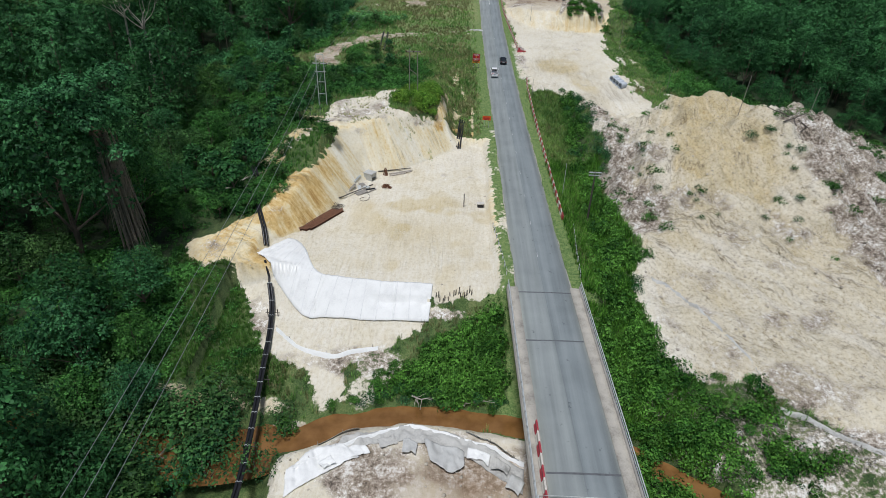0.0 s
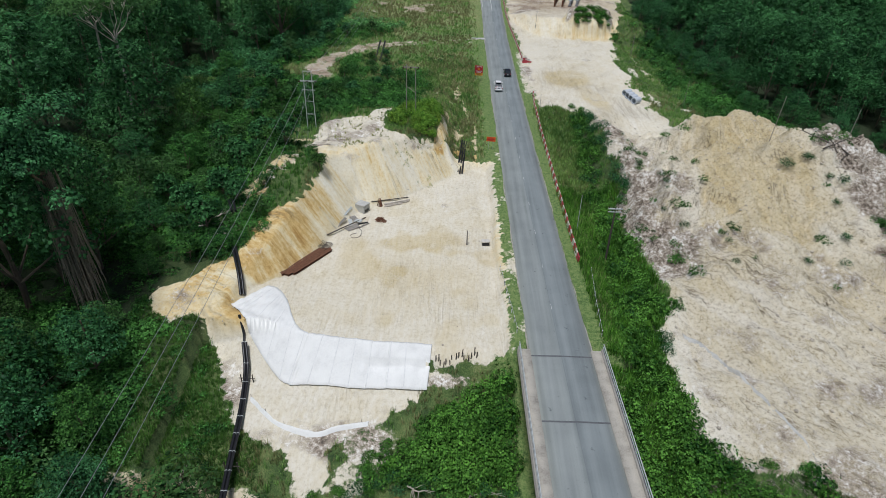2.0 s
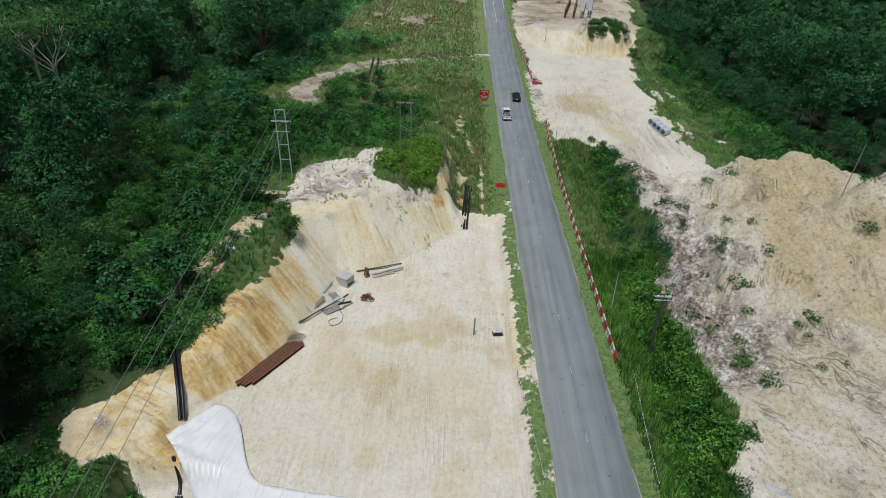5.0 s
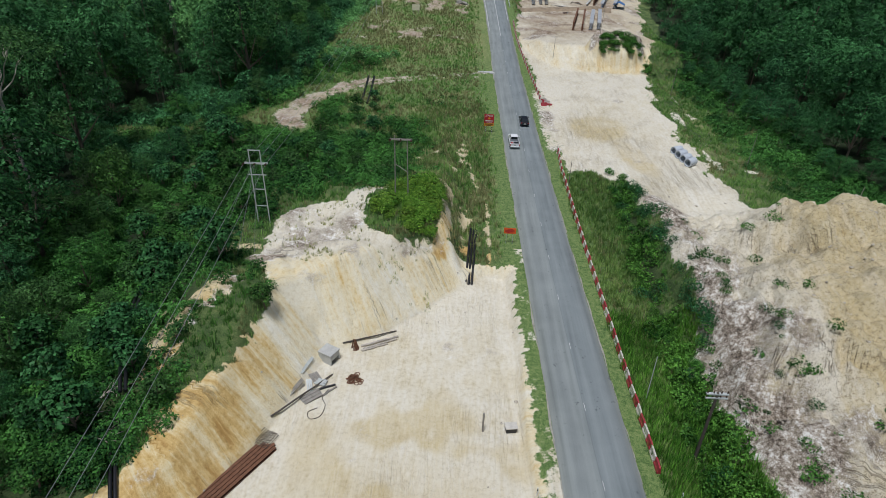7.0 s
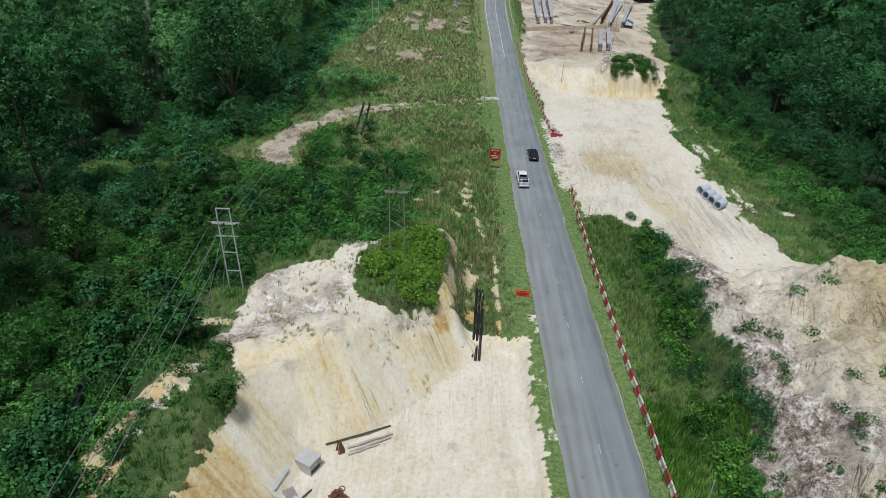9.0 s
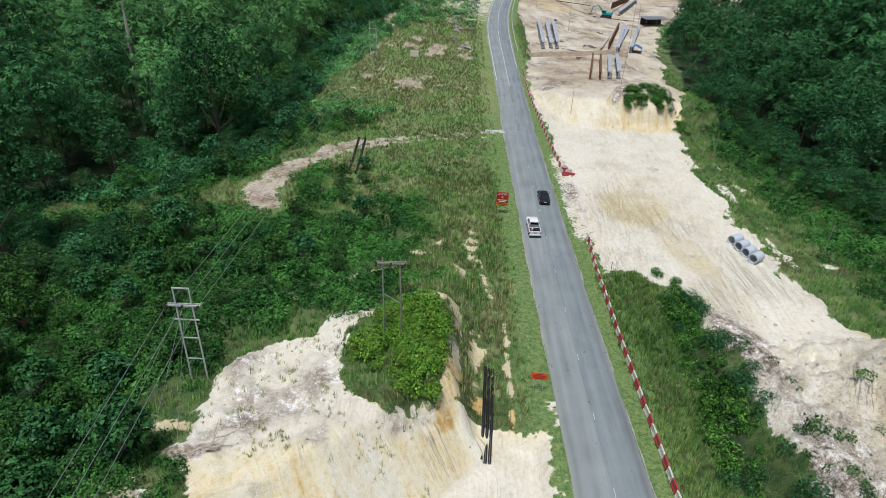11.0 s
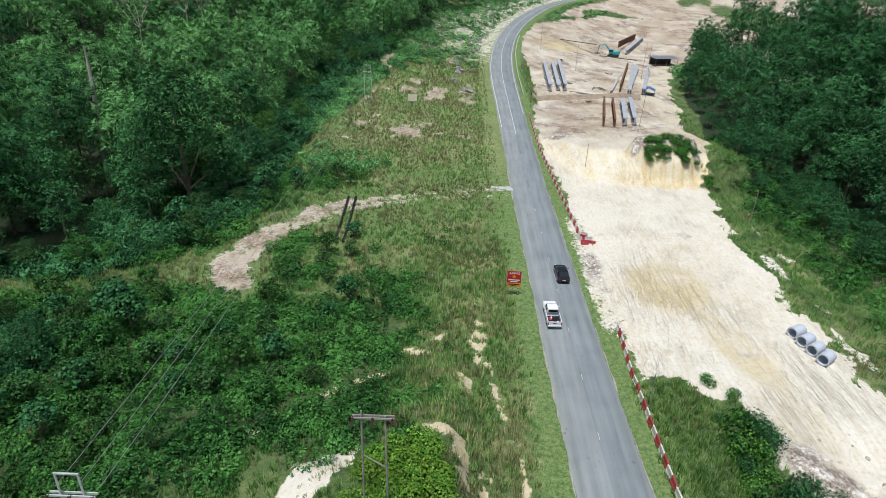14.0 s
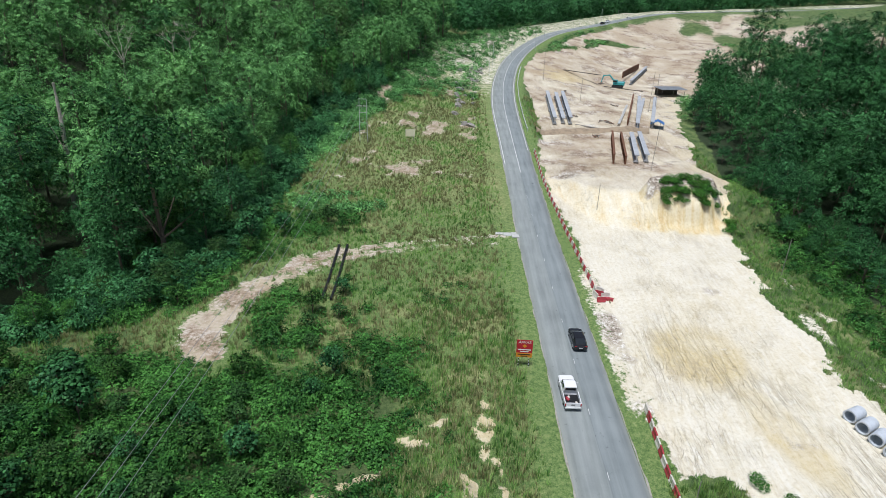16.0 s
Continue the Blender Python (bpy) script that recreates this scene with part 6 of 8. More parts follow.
def silt_fence(name, line, height, mat, label, lean=0.25, posts=True):
    root = tagged(empty(name), label, "silt fence")
    L = along(smooth_line(np.array(line, float), 5), 0.35)[1]
    x, y = L[:, 0], L[:, 1]
    z = terrain(x, y)
    wob = waves(x, y, 1.6, 15)
    hh = height * (0.75 + 0.25 * waves(x, y, 3.3, 16))
    a = np.c_[x, y - 0.12, z - 0.05]
    b_ = np.c_[x + 0.05 * wob, y + lean * 0.5 + 0.05 * wob, z + hh * 0.7]
    c_ = np.c_[x + 0.08 * wob, y + lean + 0.06 * wob, z + hh]
    d_ = c_ + [0, 0.05, -0.02]
    e_ = a + [0, 0.06, 0]
    n_, k = len(L), np.arange(len(L) - 1)
    fs = np.concatenate([np.stack([i * n_ + k, i * n_ + k + 1, (i + 1) * n_ + k + 1, (i + 1) * n_ + k], 1) for i in range(4)])
    link_mesh("fabric", np.concatenate([a, b_, c_, d_, e_]), fs, mat, root, True)
    if posts:
        for i in range(0, n_, 8):
            b = bmesh.new()
            rod(b, (x[i], y[i] + lean + 0.08, z[i] - 0.1), (x[i], y[i] + lean + 0.1, z[i] + height + 0.12), 0.025, sides=6)
            part("stake", b, TIMBER, root)
    return root


silt_fence("silt_fence", [(-21.9, 58.2), (-19.1, 55.8), (-16.7, 54.6), (-13.9, 54.1), (-11.3, 55.0), (-8.5, 55.6)], 0.5, GEOTEXTILE, "low white silt fence along the foot of the fill", 0.3)
silt_fence("silt_fence", [(27.0, 67.3), (29.6, 64.5), (31.6, 59.5), (33.5, 55.9), (35.0, 52.2), (34.8, 49.8), (33.7, 48.2)], 0.28, DIRTY_TEXTILE, "flattened grey silt fence across the bare sand", 0.6, False)
silt_fence("silt_fence", [(35.6, 46.8), (38.4, 45.1), (40.9, 43.0), (43.7, 41.0), (50, 38)], 0.5, DIRTY_TEXTILE, "sagging grey silt fence below the spoil heap", 0.35)
silt_fence("silt_fence", [(-13.2, 42.2), (-11.2, 43.6), (-9.0, 44.6)], 0.9, DIRTY_TEXTILE, "pale silt fence leaning over the stream bank", -0.5)
silt_fence("silt_fence", [(2.2, 44.0), (5.0, 42.5), (7.6, 40.7)], 0.5, DIRTY_TEXTILE, "muddy silt fence sagging at the stream bank", -0.4)
silt_fence("silt_fence", [(-15.4, 37.0), (-14.0, 38.7), (-10.6, 40.8), (-7.5, 42.7), (-4.1, 43.7), (0.7, 42.9), (4.6, 41.6), (8.2, 39.8)], 0.42, GEOTEXTILE, "torn white silt fence along the rim of the bank", 0.3)
shore = tagged(empty("bank_lining"), "torn muddy geotextile lining over the stream bank", "sheet")
cloth("panel", [(-10.6, 42.2), (-8, 43.2), (-4.5, 44.0), (0, 43.6), (3.5, 42.2), (8.0, 39.4)], [(-11.2, 40.6), (-7.5, 41.7), (-4, 42.0), (0.0, 41.4), (3.0, 40.2), (7.6, 36.6)], DIRTY_TEXTILE, 0.06, 80, 14, 0.12, 21, parent=shore)
cloth("panel", [(-15.4, 37.8), (-13.4, 40.6), (-10.4, 41.3)], [(-15.0, 35.0), (-12.2, 37.5), (-8.6, 40.1)], GEOTEXTILE, 0.12, 40, 16, 0.12, 23, parent=shore, label="white geotextile flap")
cloth("panel", [(-2.2, 42.0), (0.2, 41.6), (2.0, 41.2)], [(-1.4, 39.6), (0.6, 38.6), (2.0, 39.2)], PALE_CONCRETE, 0.30, 26, 16, 0.16, 25, parent=shore, label="cracked grey slab of sediment on cloth")


for k, (x, y, w, d, a) in enumerate(((-8.9, 40.6, 2.4, 1.2, 28), (-6.0, 42.0, 2.0, 1.1, 20), (-3.6, 41.2, 1.6, 1.5, -8), (3.4, 40.6, 2.6, 1.2, -20), (5.6, 39.4, 2.0, 1.3, -26), (6.9, 37.4, 1.6, 1.8, -30), (-11.6, 38.9, 1.5, 1.0, 40))):
    c0, s0 = math.cos(radians(a)), math.sin(radians(a))
    put = lambda u, v_: (x + u * c0 - v_ * s0, y + u * s0 + v_ * c0)
    cloth("panel", [put(-w / 2, d * 0.45), put(-w * 0.1, d * 0.62), put(w * 0.45, d * 0.4)], [put(-w * 0.4, -d * 0.5), put(w * 0.12, -d * 0.35), put(w / 2, -d * 0.55)], (GEOTEXTILE, DIRTY_TEXTILE, PALE_CONCRETE)[k % 3], 0.16 + 0.05 * k, 18, 10, 0.13, 130 + k, parent=shore, label="torn scrap of lining")


def hose(name, lines, r, mat, label, category="pipe", bands=0, parent=None):
    root = tagged(empty(name), label, category)
    for L in lines:
        c = bpy.data.curves.new("pipe", "CURVE")
        c.dimensions, c.bevel_depth, c.bevel_resolution, c.use_fill_caps = "3D", r, 2, True
        s = c.splines.new("POLY")
        pts = smooth_line(np.array(L, float), 4)
        s.points.add(len(pts) - 1)
        s.points.foreach_set("co", np.c_[pts, np.ones(len(pts))].ravel())
        c.materials.append(mat)
        o = new("pipe", c)
        me = bpy.data.meshes.new_from_object(o)
        bpy.data.objects.remove(o)
        o = new("pipe", me)
        o.parent = root
        # added pale rings stand in for white reflections along the pipe
        if bands:
            fine = along(pts, bands)[1]
            for a, b_ in zip(fine[:-1], fine[1:]):
                d = Vector(b_ - a).normalized()
                b = bmesh.new()
                rod(b, Vector(a) - d * 0.035, Vector(a) + d * 0.035, r * 1.1, sides=10)
                part("strap", b, GALVANISED, root)
    return root


low_pipe = [(-24.3, 64.4, -0.9), (-23.4, 61.5, -2.6), (-22.6, 57.0, -3.6), (-21.9, 52, -3.9), (-21.0, 46, -4.2), (-20.2, 40.5, -4.3), (-19.6, 35.5, -4.2), (-19.2, 28, -4.0)]
hose("drain_pipes", [low_pipe, [(x + 0.34, y, z + 0.02) for x, y, z in low_pipe]], 0.17, BLACK_PLASTIC, "pair of long black plastic pipes across the stream", bands=2.2)
for y_, x_, z_ in ((60.6, -23.0, -2.6), (50, -21.4, -4.0), (40.8, -20.1, -4.4), (34, -19.4, -4.3)):
    tr = tagged(empty("pipe_trestle", pose(x_, y_, 0)), "rough timber trestle carrying the black pipes", "trestle", "pipe trestles")
    g = ground_z(x_, y_)
    for o in (-0.55, 0.75):
        b = bmesh.new()
        rod(b, (o, 0, g - 0.4), (o, 0, z_ + 0.35), 0.06, sides=7)
        part("post", b, DARK_TIMBER, tr)
    b = bmesh.new()
    rod(b, (-0.8, 0, z_ - 0.22), (1.0, 0, z_ - 0.22), 0.05, sides=7)
    part("bearer", b, DARK_TIMBER, tr)
up_pipe = drape([(-26.6, 71.4), (-27.3, 73.4), (-28.2, 75.4), (-29.6, 78.5), (-30.8, 82)], 0.25)
hose("drain_pipes", [up_pipe, up_pipe + [0.36, 0.1, 0]], 0.17, BLACK_PLASTIC, "pair of black plastic pipes down the ochre cut")
mid_pipe = drape([(-25.2, 66.8), (-24.6, 65.8), (-24.4, 64.6)], 0.3)
hose("drain_pipes", [mid_pipe], 0.16, BLACK_PLASTIC, "short black pipe below the white sheet")
side_pipe = drape([(0.2, 110.6), (0.45, 114), (0.65, 118), (0.9, 122)], 0.22)
hose("drain_pipes", [side_pipe, side_pipe + [0.4, 0, 0.02], side_pipe + [-0.38, 0.3, 0.1]], 0.16, BLACK_PLASTIC, "bundle of black plastic pipes on the grassy bank")
bank_pipe = drape([(-31.4, 84.5), (-32.6, 87), (-34.6, 90.6), (-37.3, 96.4), (-38.8, 100.8), (-39.6, 104)], 1.0)
hose("drain_pipes", [bank_pipe, bank_pipe + [0.5, 0.1, 0.05]], 0.17, BLACK_PLASTIC, "pair of black plastic pipes over the scrubby bank")
track_pipe = drape([(-23.3, 173.6), (-23.5, 180), (-23.9, 190.5)], 0.25)
hose("drain_pipes", [track_pipe, track_pipe + [1.35, 0.1, 0]], 0.2, BLACK_PLASTIC, "two black plastic pipes lying across the dirt track")

# steel piles and stores at the foot of the cut
g0 = 0.36
pile = tagged(empty("steel_pile_stack", pose(-20.3, 79.9, g0, 0, 0, -31)), "stack of rusted steel piles lying on the sand", "steel piles")
for i, (o, l) in enumerate(((-0.75, 7.6), (-0.37, 8.2), (0.0, 8.0), (0.38, 8.3), (0.76, 7.4))):
    b = bmesh.new()
    prof = [(-0.16, 0), (0.16, 0), (0.16, 0.03), (0.02, 0.03), (0.02, 0.27), (0.16, 0.27), (0.16, 0.30), (-0.16, 0.30), (-0.16, 0.27), (-0.02, 0.27), (-0.02, 0.03), (-0.16, 0.03)]
    e0, e1 = [[b.verts.new((o + px, s_ * l / 2 + 0.2 * i - 0.4, pz)) for px, pz in prof] for s_ in (-1, 1)]
    for j in range(12):
        b.faces.new((e0[j], e0[(j + 1) % 12], e1[(j + 1) % 12], e1[j]))
    b.faces.new(e0[::-1]), b.faces.new(e1)
    bmesh.ops.recalc_face_normals(b, faces=b.faces)
    part("steel_beam", b, RUST, pile)
cage = tagged(empty("wire_cage", pose(-18.7, 83.9, 0.4, 0, 0, -25)), "crumpled dark reinforcement mesh on the sand", "mesh bundle")
for k in range(9):
    b = bmesh.new()
    rod(b, (-0.9 + 0.05 * k, -0.9 + 0.22 * k, 0.1 + 0.06 * (k % 3)), (0.95 - 0.03 * k, -0.85 + 0.22 * k, 0.35 + 0.09 * (k % 4)), 0.03, sides=5)
    part("bar", b, DARK_TIMBER, cage)
for k in range(8):
    b = bmesh.new()
    rod(b, (-0.9 + 0.25 * k, -0.95, 0.2 + 0.08 * (k % 3)), (-0.85 + 0.24 * k, 0.95, 0.42 - 0.05 * (k % 4)), 0.03, sides=5)
    part("bar", b, DARK_TIMBER, cage)
block = tagged(empty("concrete_block", pose(-15.0, 95.4, 0.35, 0, 0, -28)), "pale concrete chamber standing at the cut's foot", "concrete box")
for x0, x1, y0, y1, z0 in ((-0.85, 0.85, -0.75, -0.62, 0), (-0.85, 0.85, 0.62, 0.75, 0), (-0.85, -0.72, -0.62, 0.62, 0), (0.72, 0.85, -0.62, 0.62, 0.55)):
    part("wall", box(bmesh.new(), x0, x1, y0, y1, z0, 1.2, 0.015), PALE_CONCRETE, block)
b = bmesh.new()
box(b, -0.9, 0.9, -0.8, 0.8, 1.2, 1.34, 0.02)
part("cover", b, PALE_CONCRETE, block)
rr = random.Random(8)
ring_pile = tagged(empty("steel_ring_heap", pose(-11.9, 92.4, 0.35)), "heap of rusty steel rings on the sand", "steel rings")
for k in range(34):
    b = bmesh.new()
    n_ = 10
    vs = []
    R_, q0 = rr.uniform(0.2, 0.27), rr.uniform(0, 6.28)
    d_ = rr.uniform(0, 0.75) if k > 4 else rr.uniform(0.85, 1.15)
    for i in range(n_):
        a = i / n_ * 6.283
        vs.append([b.verts.new(((R_ + w) * math.cos(a), (R_ + w) * math.sin(a), h_)) for w, h_ in ((-0.035, 0), (0.035, 0), (0.035, 0.07), (-0.035, 0.07))])
    for i in range(n_):
        for j in range(4):
            b.faces.new((vs[i][j], vs[(i + 1) % n_][j], vs[(i + 1) % n_][(j + 1) % 4], vs[i][(j + 1) % 4]))
    bmesh.ops.transform(b, matrix=pose(math.cos(q0) * d_, math.sin(q0) * d_ * 0.8, max(0.02, 0.42 - 0.45 * d_) * rr.uniform(0.2, 1), rr.uniform(-35, 35) * (d_ < 0.8), rr.uniform(-35, 35) * (d_ < 0.8), 0), verts=b.verts)
    part("ring", b, RUST, ring_pile)
rods = tagged(empty("rod_bundle", pose(-12.5, 97.3, 0.3)), "upright bundle of dark rusty rods by the cut", "steel rods")
for k in range(16):
    b = bmesh.new()
    a = rr.uniform(0, 6.28)
    rod(b, (math.cos(a) * 0.45, math.sin(a) * 0.35, 0), (math.cos(a) * 0.12, math.sin(a) * 0.1, rr.uniform(0.9, 1.5)), 0.04, sides=5)
    part("rod", b, RUST, rods)
for k, (x0, y0, x1, y1, rad, m_) in enumerate(((-13.9, 97.6, -8.2, 100.6, 0.09, DARK_TIMBER), (-11.9, 97.7, -7.9, 99.6, 0.14, PALE_BARK), (-11.6, 97.2, -8.0, 99.2, 0.13, PALE_BARK), (-11.7, 96.9, -9.0, 98.3, 0.12, PALE_BARK), (-18.8, 86.3, -14.2, 92.9, 0.10, DARK_TIMBER), (-15.2, 90.6, -13.6, 91.4, 0.13, BLACK_PLASTIC), (-14.6, 89.8, -13.4, 91.2, 0.10, TIMBER))):
    b = bmesh.new()
    stem(b, (x0, y0, ground_z(x0, y0) + rad), (x1, y1, ground_z(x1, y1) + rad * 1.2), rad, rad * 0.8, 8, 0.05, k, 5)
    tagged(part("log", b, m_), "weathered log lying on sand at the cut", "log", "logs on the pad")
for k, (x0, y0, a, l, w, tl) in enumerate(((-17.5, 90.2, -30, 2.6, 0.5, 14), (-16.9, 93.2, -20, 2.4, 0.4, 8), (-15.8, 92.2, 40, 1.5, 1.0, 10), (-15.1, 91.6, 70, 1.3, 0.9, -6), (-15.7, 89.6, -50, 2.2, 1.2, 4), (-16.2, 91.0, 15, 1.6, 0.6, 20))):
    b = bmesh.new()
    for i in range(3):
        box(b, -w / 2 + i * w / 3 + 0.02, -w / 2 + (i + 1) * w / 3 - 0.02, -l / 2 + 0.05 * i, l / 2 - 0.04 * i, 0.05, 0.11, 0.008)
    for o in (-l / 3, l / 3):
        box(b, -w / 2, w / 2, o - 0.05, o + 0.05, -0.02, 0.05)
    t = tagged(empty("scrap_board", pose(x0, y0, ground_z(x0, y0) + 0.12, tl, 0, a)), "grey weathered formwork panel dumped on the sand", "board", "scrap boards")
    part("planks", b, (TIMBER, GALVANISED)[k % 2], t)
hose("steel_cable", [drape([(-14.8, 88.2), (-15.6, 87.6), (-15.2, 86.7), (-14.3, 87.2), (-14.1, 88.6), (-14.6, 89.6), (-14.2, 90.8)], 0.05)], 0.035, DARK_TIMBER, "loose loop of dark steel cable on the sand", "cable")
# stake, generator box, timber stakes along the fill
b = bmesh.new()
box(b, -0.09, 0.09, -0.09, 0.09, -0.3, 2.4, 0.015)
tagged(part("survey_post", b, TIMBER), "grey timber post standing in the sand", "post").matrix_basis = pose(1.5, 86.2, 0.3)
gen = tagged(empty("generator_box", pose(4.2, 86.4, 0.35, 0, 0, 8)), "small black and white plant box at the pad edge", "box")
b = bmesh.new()
box(b, -0.5, 0.5, -0.35, 0.35, 0, 0.6, 0.04)
part("body", b, BLACK_PLASTIC, gen)
b = bmesh.new()
box(b, -0.6, 0.6, -0.45, 0.45, 0.6, 0.72, 0.03)
part("lid", b, WHITE_PLASTIC, gen)
for k in range(15):
    x0, y0 = -2.0 + 0.33 * k + rr.uniform(-0.1, 0.1), 62.0 + 0.05 * k + rr.uniform(-0.25, 0.25)
    b = bmesh.new()
    stem(b, (0, 0, -0.5), (rr.uniform(-0.1, 0.1), 0.1, rr.uniform(0.5, 1.1)), 0.075, 0.06, 7, 0.02, k, 2)
    o = tagged(part("timber_stake", b, DARK_TIMBER), "dark timber stake driven in along the fill edge", "stake", "stakes along the fill")
    o.matrix_basis = pose(x0, y0, ground_z(x0, y0))


# ---- power line ----
def pylon(x, y, legs=1.5, h=9.9, mat=None, name="power_pylon", label="galvanised steel twin-leg power pylon with crossarm", steel=True, rungs=(2.4, 4.7)):
    root = tagged(empty(name, pose(x, y, ground_z(x, y))), label, "pylon")
    ls = []
    for s in (-1, 1):
        b = bmesh.new()
        rod(b, (s * legs / 2, 0, -0.8), (s * legs / 2 * 0.92, 0.0, h if steel else h + (0.5 if s < 0 else 0.1)), 0.085, 0.065, 8)
        ls.append(part("leg", b, mat, root))
    for z in rungs:
        b = bmesh.new()
        box(b, -legs / 2, legs / 2, -0.04, 0.04, z - 0.045, z + 0.045)
        part("strut", b, mat, root)
    top = h - 1.7 if steel else h
    if steel:
        b = bmesh.new()
        box(b, -legs / 2, legs / 2, -0.05, 0.05, h - 0.1, h)
        part("head_bar", b, mat, root)
    else:
        b = bmesh.new()
        rod(b, (-legs / 2, 0.02, top - 3.4), (legs / 2, 0.02, top - 4.6), 0.05, sides=6)
        part("brace", b, mat, root)
    for dy in (-0.14, 0.14):
        b = bmesh.new()
        box(b, -1.45, 1.45, dy - 0.04, dy + 0.04, top - 0.09, top + 0.05)
        part("crossarm", b, mat, root)
    if steel:
        b = bmesh.new()
        box(b, -1.1, 1.1, -0.04, 0.04, top - 1.6, top - 1.5)
        part("lower_arm", b, mat, root)
    for s in (-1.35, 0, 1.35):
        b = bmesh.new()
        for k in range(4):
            rod(b, (s, -0.3 - 0.14 * k, top + 0.05), (s, -0.38 - 0.14 * k, top + 0.05), 0.11, sides=9)
        rod(b, (s, -0.1, top + 0.05), (s, -0.85, top + 0.05), 0.03, sides=6)
        part("insulator", b, INSULATOR, root)
    return root


INSULATOR = plain("brown_glazed_insulator", (0.07, 0.035, 0.025), 0.25, scale=5)
WIRE = plain("dull_aluminium_wire", (0.33, 0.34, 0.34), 0.5, 0.5, relief=0)
pylon(-26.35, 112.9, 1.5, 9.9, GALVANISED)
pylon(-9.2, 119.1, 1.75, 8.9, TIMBER, "power_pole", "weathered timber twin-pole power support above the bush", False, ())
pylon(-27.9, 244.6, 1.9, 10.5, GALVANISED, label="distant galvanised twin-leg power pylon on the hillside")


def wire(name, a, b_, sag, r=0.024, label="thin overhead power wire slung between pylons"):
    k = np.linspace(0, 1, 22)[:, None]
    P = np.array(a) * (1 - k) + np.array(b_) * k
    P[:, 2] -= (4 * sag * k * (1 - k))[:, 0]
    b = bmesh.new()
    tube(b, P, r, 4)
    return tagged(part(name, b, WIRE), label, "wire", "power wires")


zt, zt2 = ground_z(-26.35, 112.9) + 8.25, ground_z(-27.9, 244.6) + 8.8
for s in (-1.35, 0, 1.35):
    wire("power_wire", (-26.35 + s, 112.4, zt), (-17.0 + s * 0.9, -30, 17.5), 2.2)
    wire("power_wire", (-26.35 + s, 113.4, zt), (-27.9 + s, 244.2, zt2), 2.6)
for dx, dy in ((-4.5, -7.5), (-1.0, -8.5), (0.8, -7.0)):
    x1, y1 = -26.3 + dx, 112.9 + dy
    wire("stay_wire", (-26.35 + dx * 0.1, 112.8, zt - 0.2), (x1, y1, ground_z(x1, y1)), 0.0, 0.02, "steel stay wire anchoring the pylon")


def thin_pole(x, y, h, r, mat, label, arm=0.0, lean=(0, 0)):
    root = tagged(empty("utility_pole", pose(x, y, ground_z(x, y))), label, "pole", "roadside poles")
    b = bmesh.new()
    rod(b, (0, 0, -0.6), (lean[0], lean[1], h), r, r * 0.75, 9)
    part("pole", b, mat, root)
    if arm:
        for z in (h - 0.1, h - 0.55):
            b = bmesh.new()
            box(b, lean[0] - arm, lean[0] + arm, lean[1] - 0.14, lean[1] + (0.02 if z < h - 0.3 else 0.12), z - 0.06, z + 0.06)
            part("crossarm", b, GALVANISED, root)
            for s in (-0.9, -0.35, 0.35, 0.9):
                b = bmesh.new()
                rod(b, (lean[0] + s * arm, lean[1], z + 0.06), (lean[0] + s * arm, lean[1], z + 0.3), 0.06, 0.05, 8)
                part("insulator", b, INSULATOR, root)


thin_pole(21.3, 84.6, 8.7, 0.16, DARK_TIMBER, "dark timber pole with twin steel crossarms in the scrub", 0.95)
thin_pole(17.9, 90.3, 5.8, 0.05, GALVANISED, "slim grey steel pole beside the verge")
thin_pole(17.0, 138.2, 4.6, 0.05, TIMBER, "slim weathered pole beside the bare strip")
for x, y, h, l in ((50.1, 105.6, 7.5, 0.5), (58, 128, 6.0, 0.2), (52.5, 152, 6.5, 0.3), (47.5, 186, 6.5, 0.2), (64, 108, 6.0, 0.4), (38.5, 229, 11, 0.5), (58, 300, 13, 0.3), (61, 303, 12, -0.3), (36, 304, 9, 0.1), (26.5, 330, 10, 0), (22.5, 208, 5, 0.1)):
    thin_pole(x, y, h, 0.06, TIMBER, "slim bare timber pole standing at the clearing", 0, (l, 0.1))
for x, y, h in ((6.2, 330, 8), (8.5, 352, 8), (17.5, 372, 8), (30, 392, 8), (38, 425, 8), (62, 462, 8), (92, 498, 8), (84, 508, 8)):
    thin_pole(x, y, h, 0.08, GALVANISED, "grey lighting pole beside the road bend")


# ---- signs ----
ORANGE = plain("orange_sign_sheet", (0.85, 0.13, 0.02), 0.5, spread=0.12, scale=2, relief=0)
SIGN_RED = plain("red_sign_sheet", (0.50, 0.02, 0.035), 0.5, spread=0.12, scale=2, relief=0)
SIGN_AMBER = plain("amber_sign_sheet", (0.75, 0.30, 0.03), 0.5, spread=0.12, scale=2, relief=0)
SIGN_WHITE = plain("white_sign_paint", (0.8, 0.8, 0.78), 0.5, spread=0.05, relief=0)
SIGN_BLACK = plain("black_sign_paint", (0.03, 0.02, 0.02), 0.5, spread=0.05, relief=0)
SIGN_CREAM = plain("cream_board", (0.86, 0.80, 0.58), 0.6, spread=0.1, relief=0)


def words(text, size, mat, parent, x, z, y=-0.03):
    c = bpy.data.curves.new("lettering", "FONT")
    c.body, c.size, c.align_x, c.align_y, c.extrude = text, size, "CENTER", "CENTER", 0.004
    o = new("lettering", c)
    me = bpy.data.meshes.new_from_object(o)
    bpy.data.objects.remove(o)
    me.materials.clear()
    me.materials.append(mat)
    o = new("lettering", me)
    o.parent = parent
    o.matrix_basis = pose(x, y, z, 90, 0, 0)
    return o


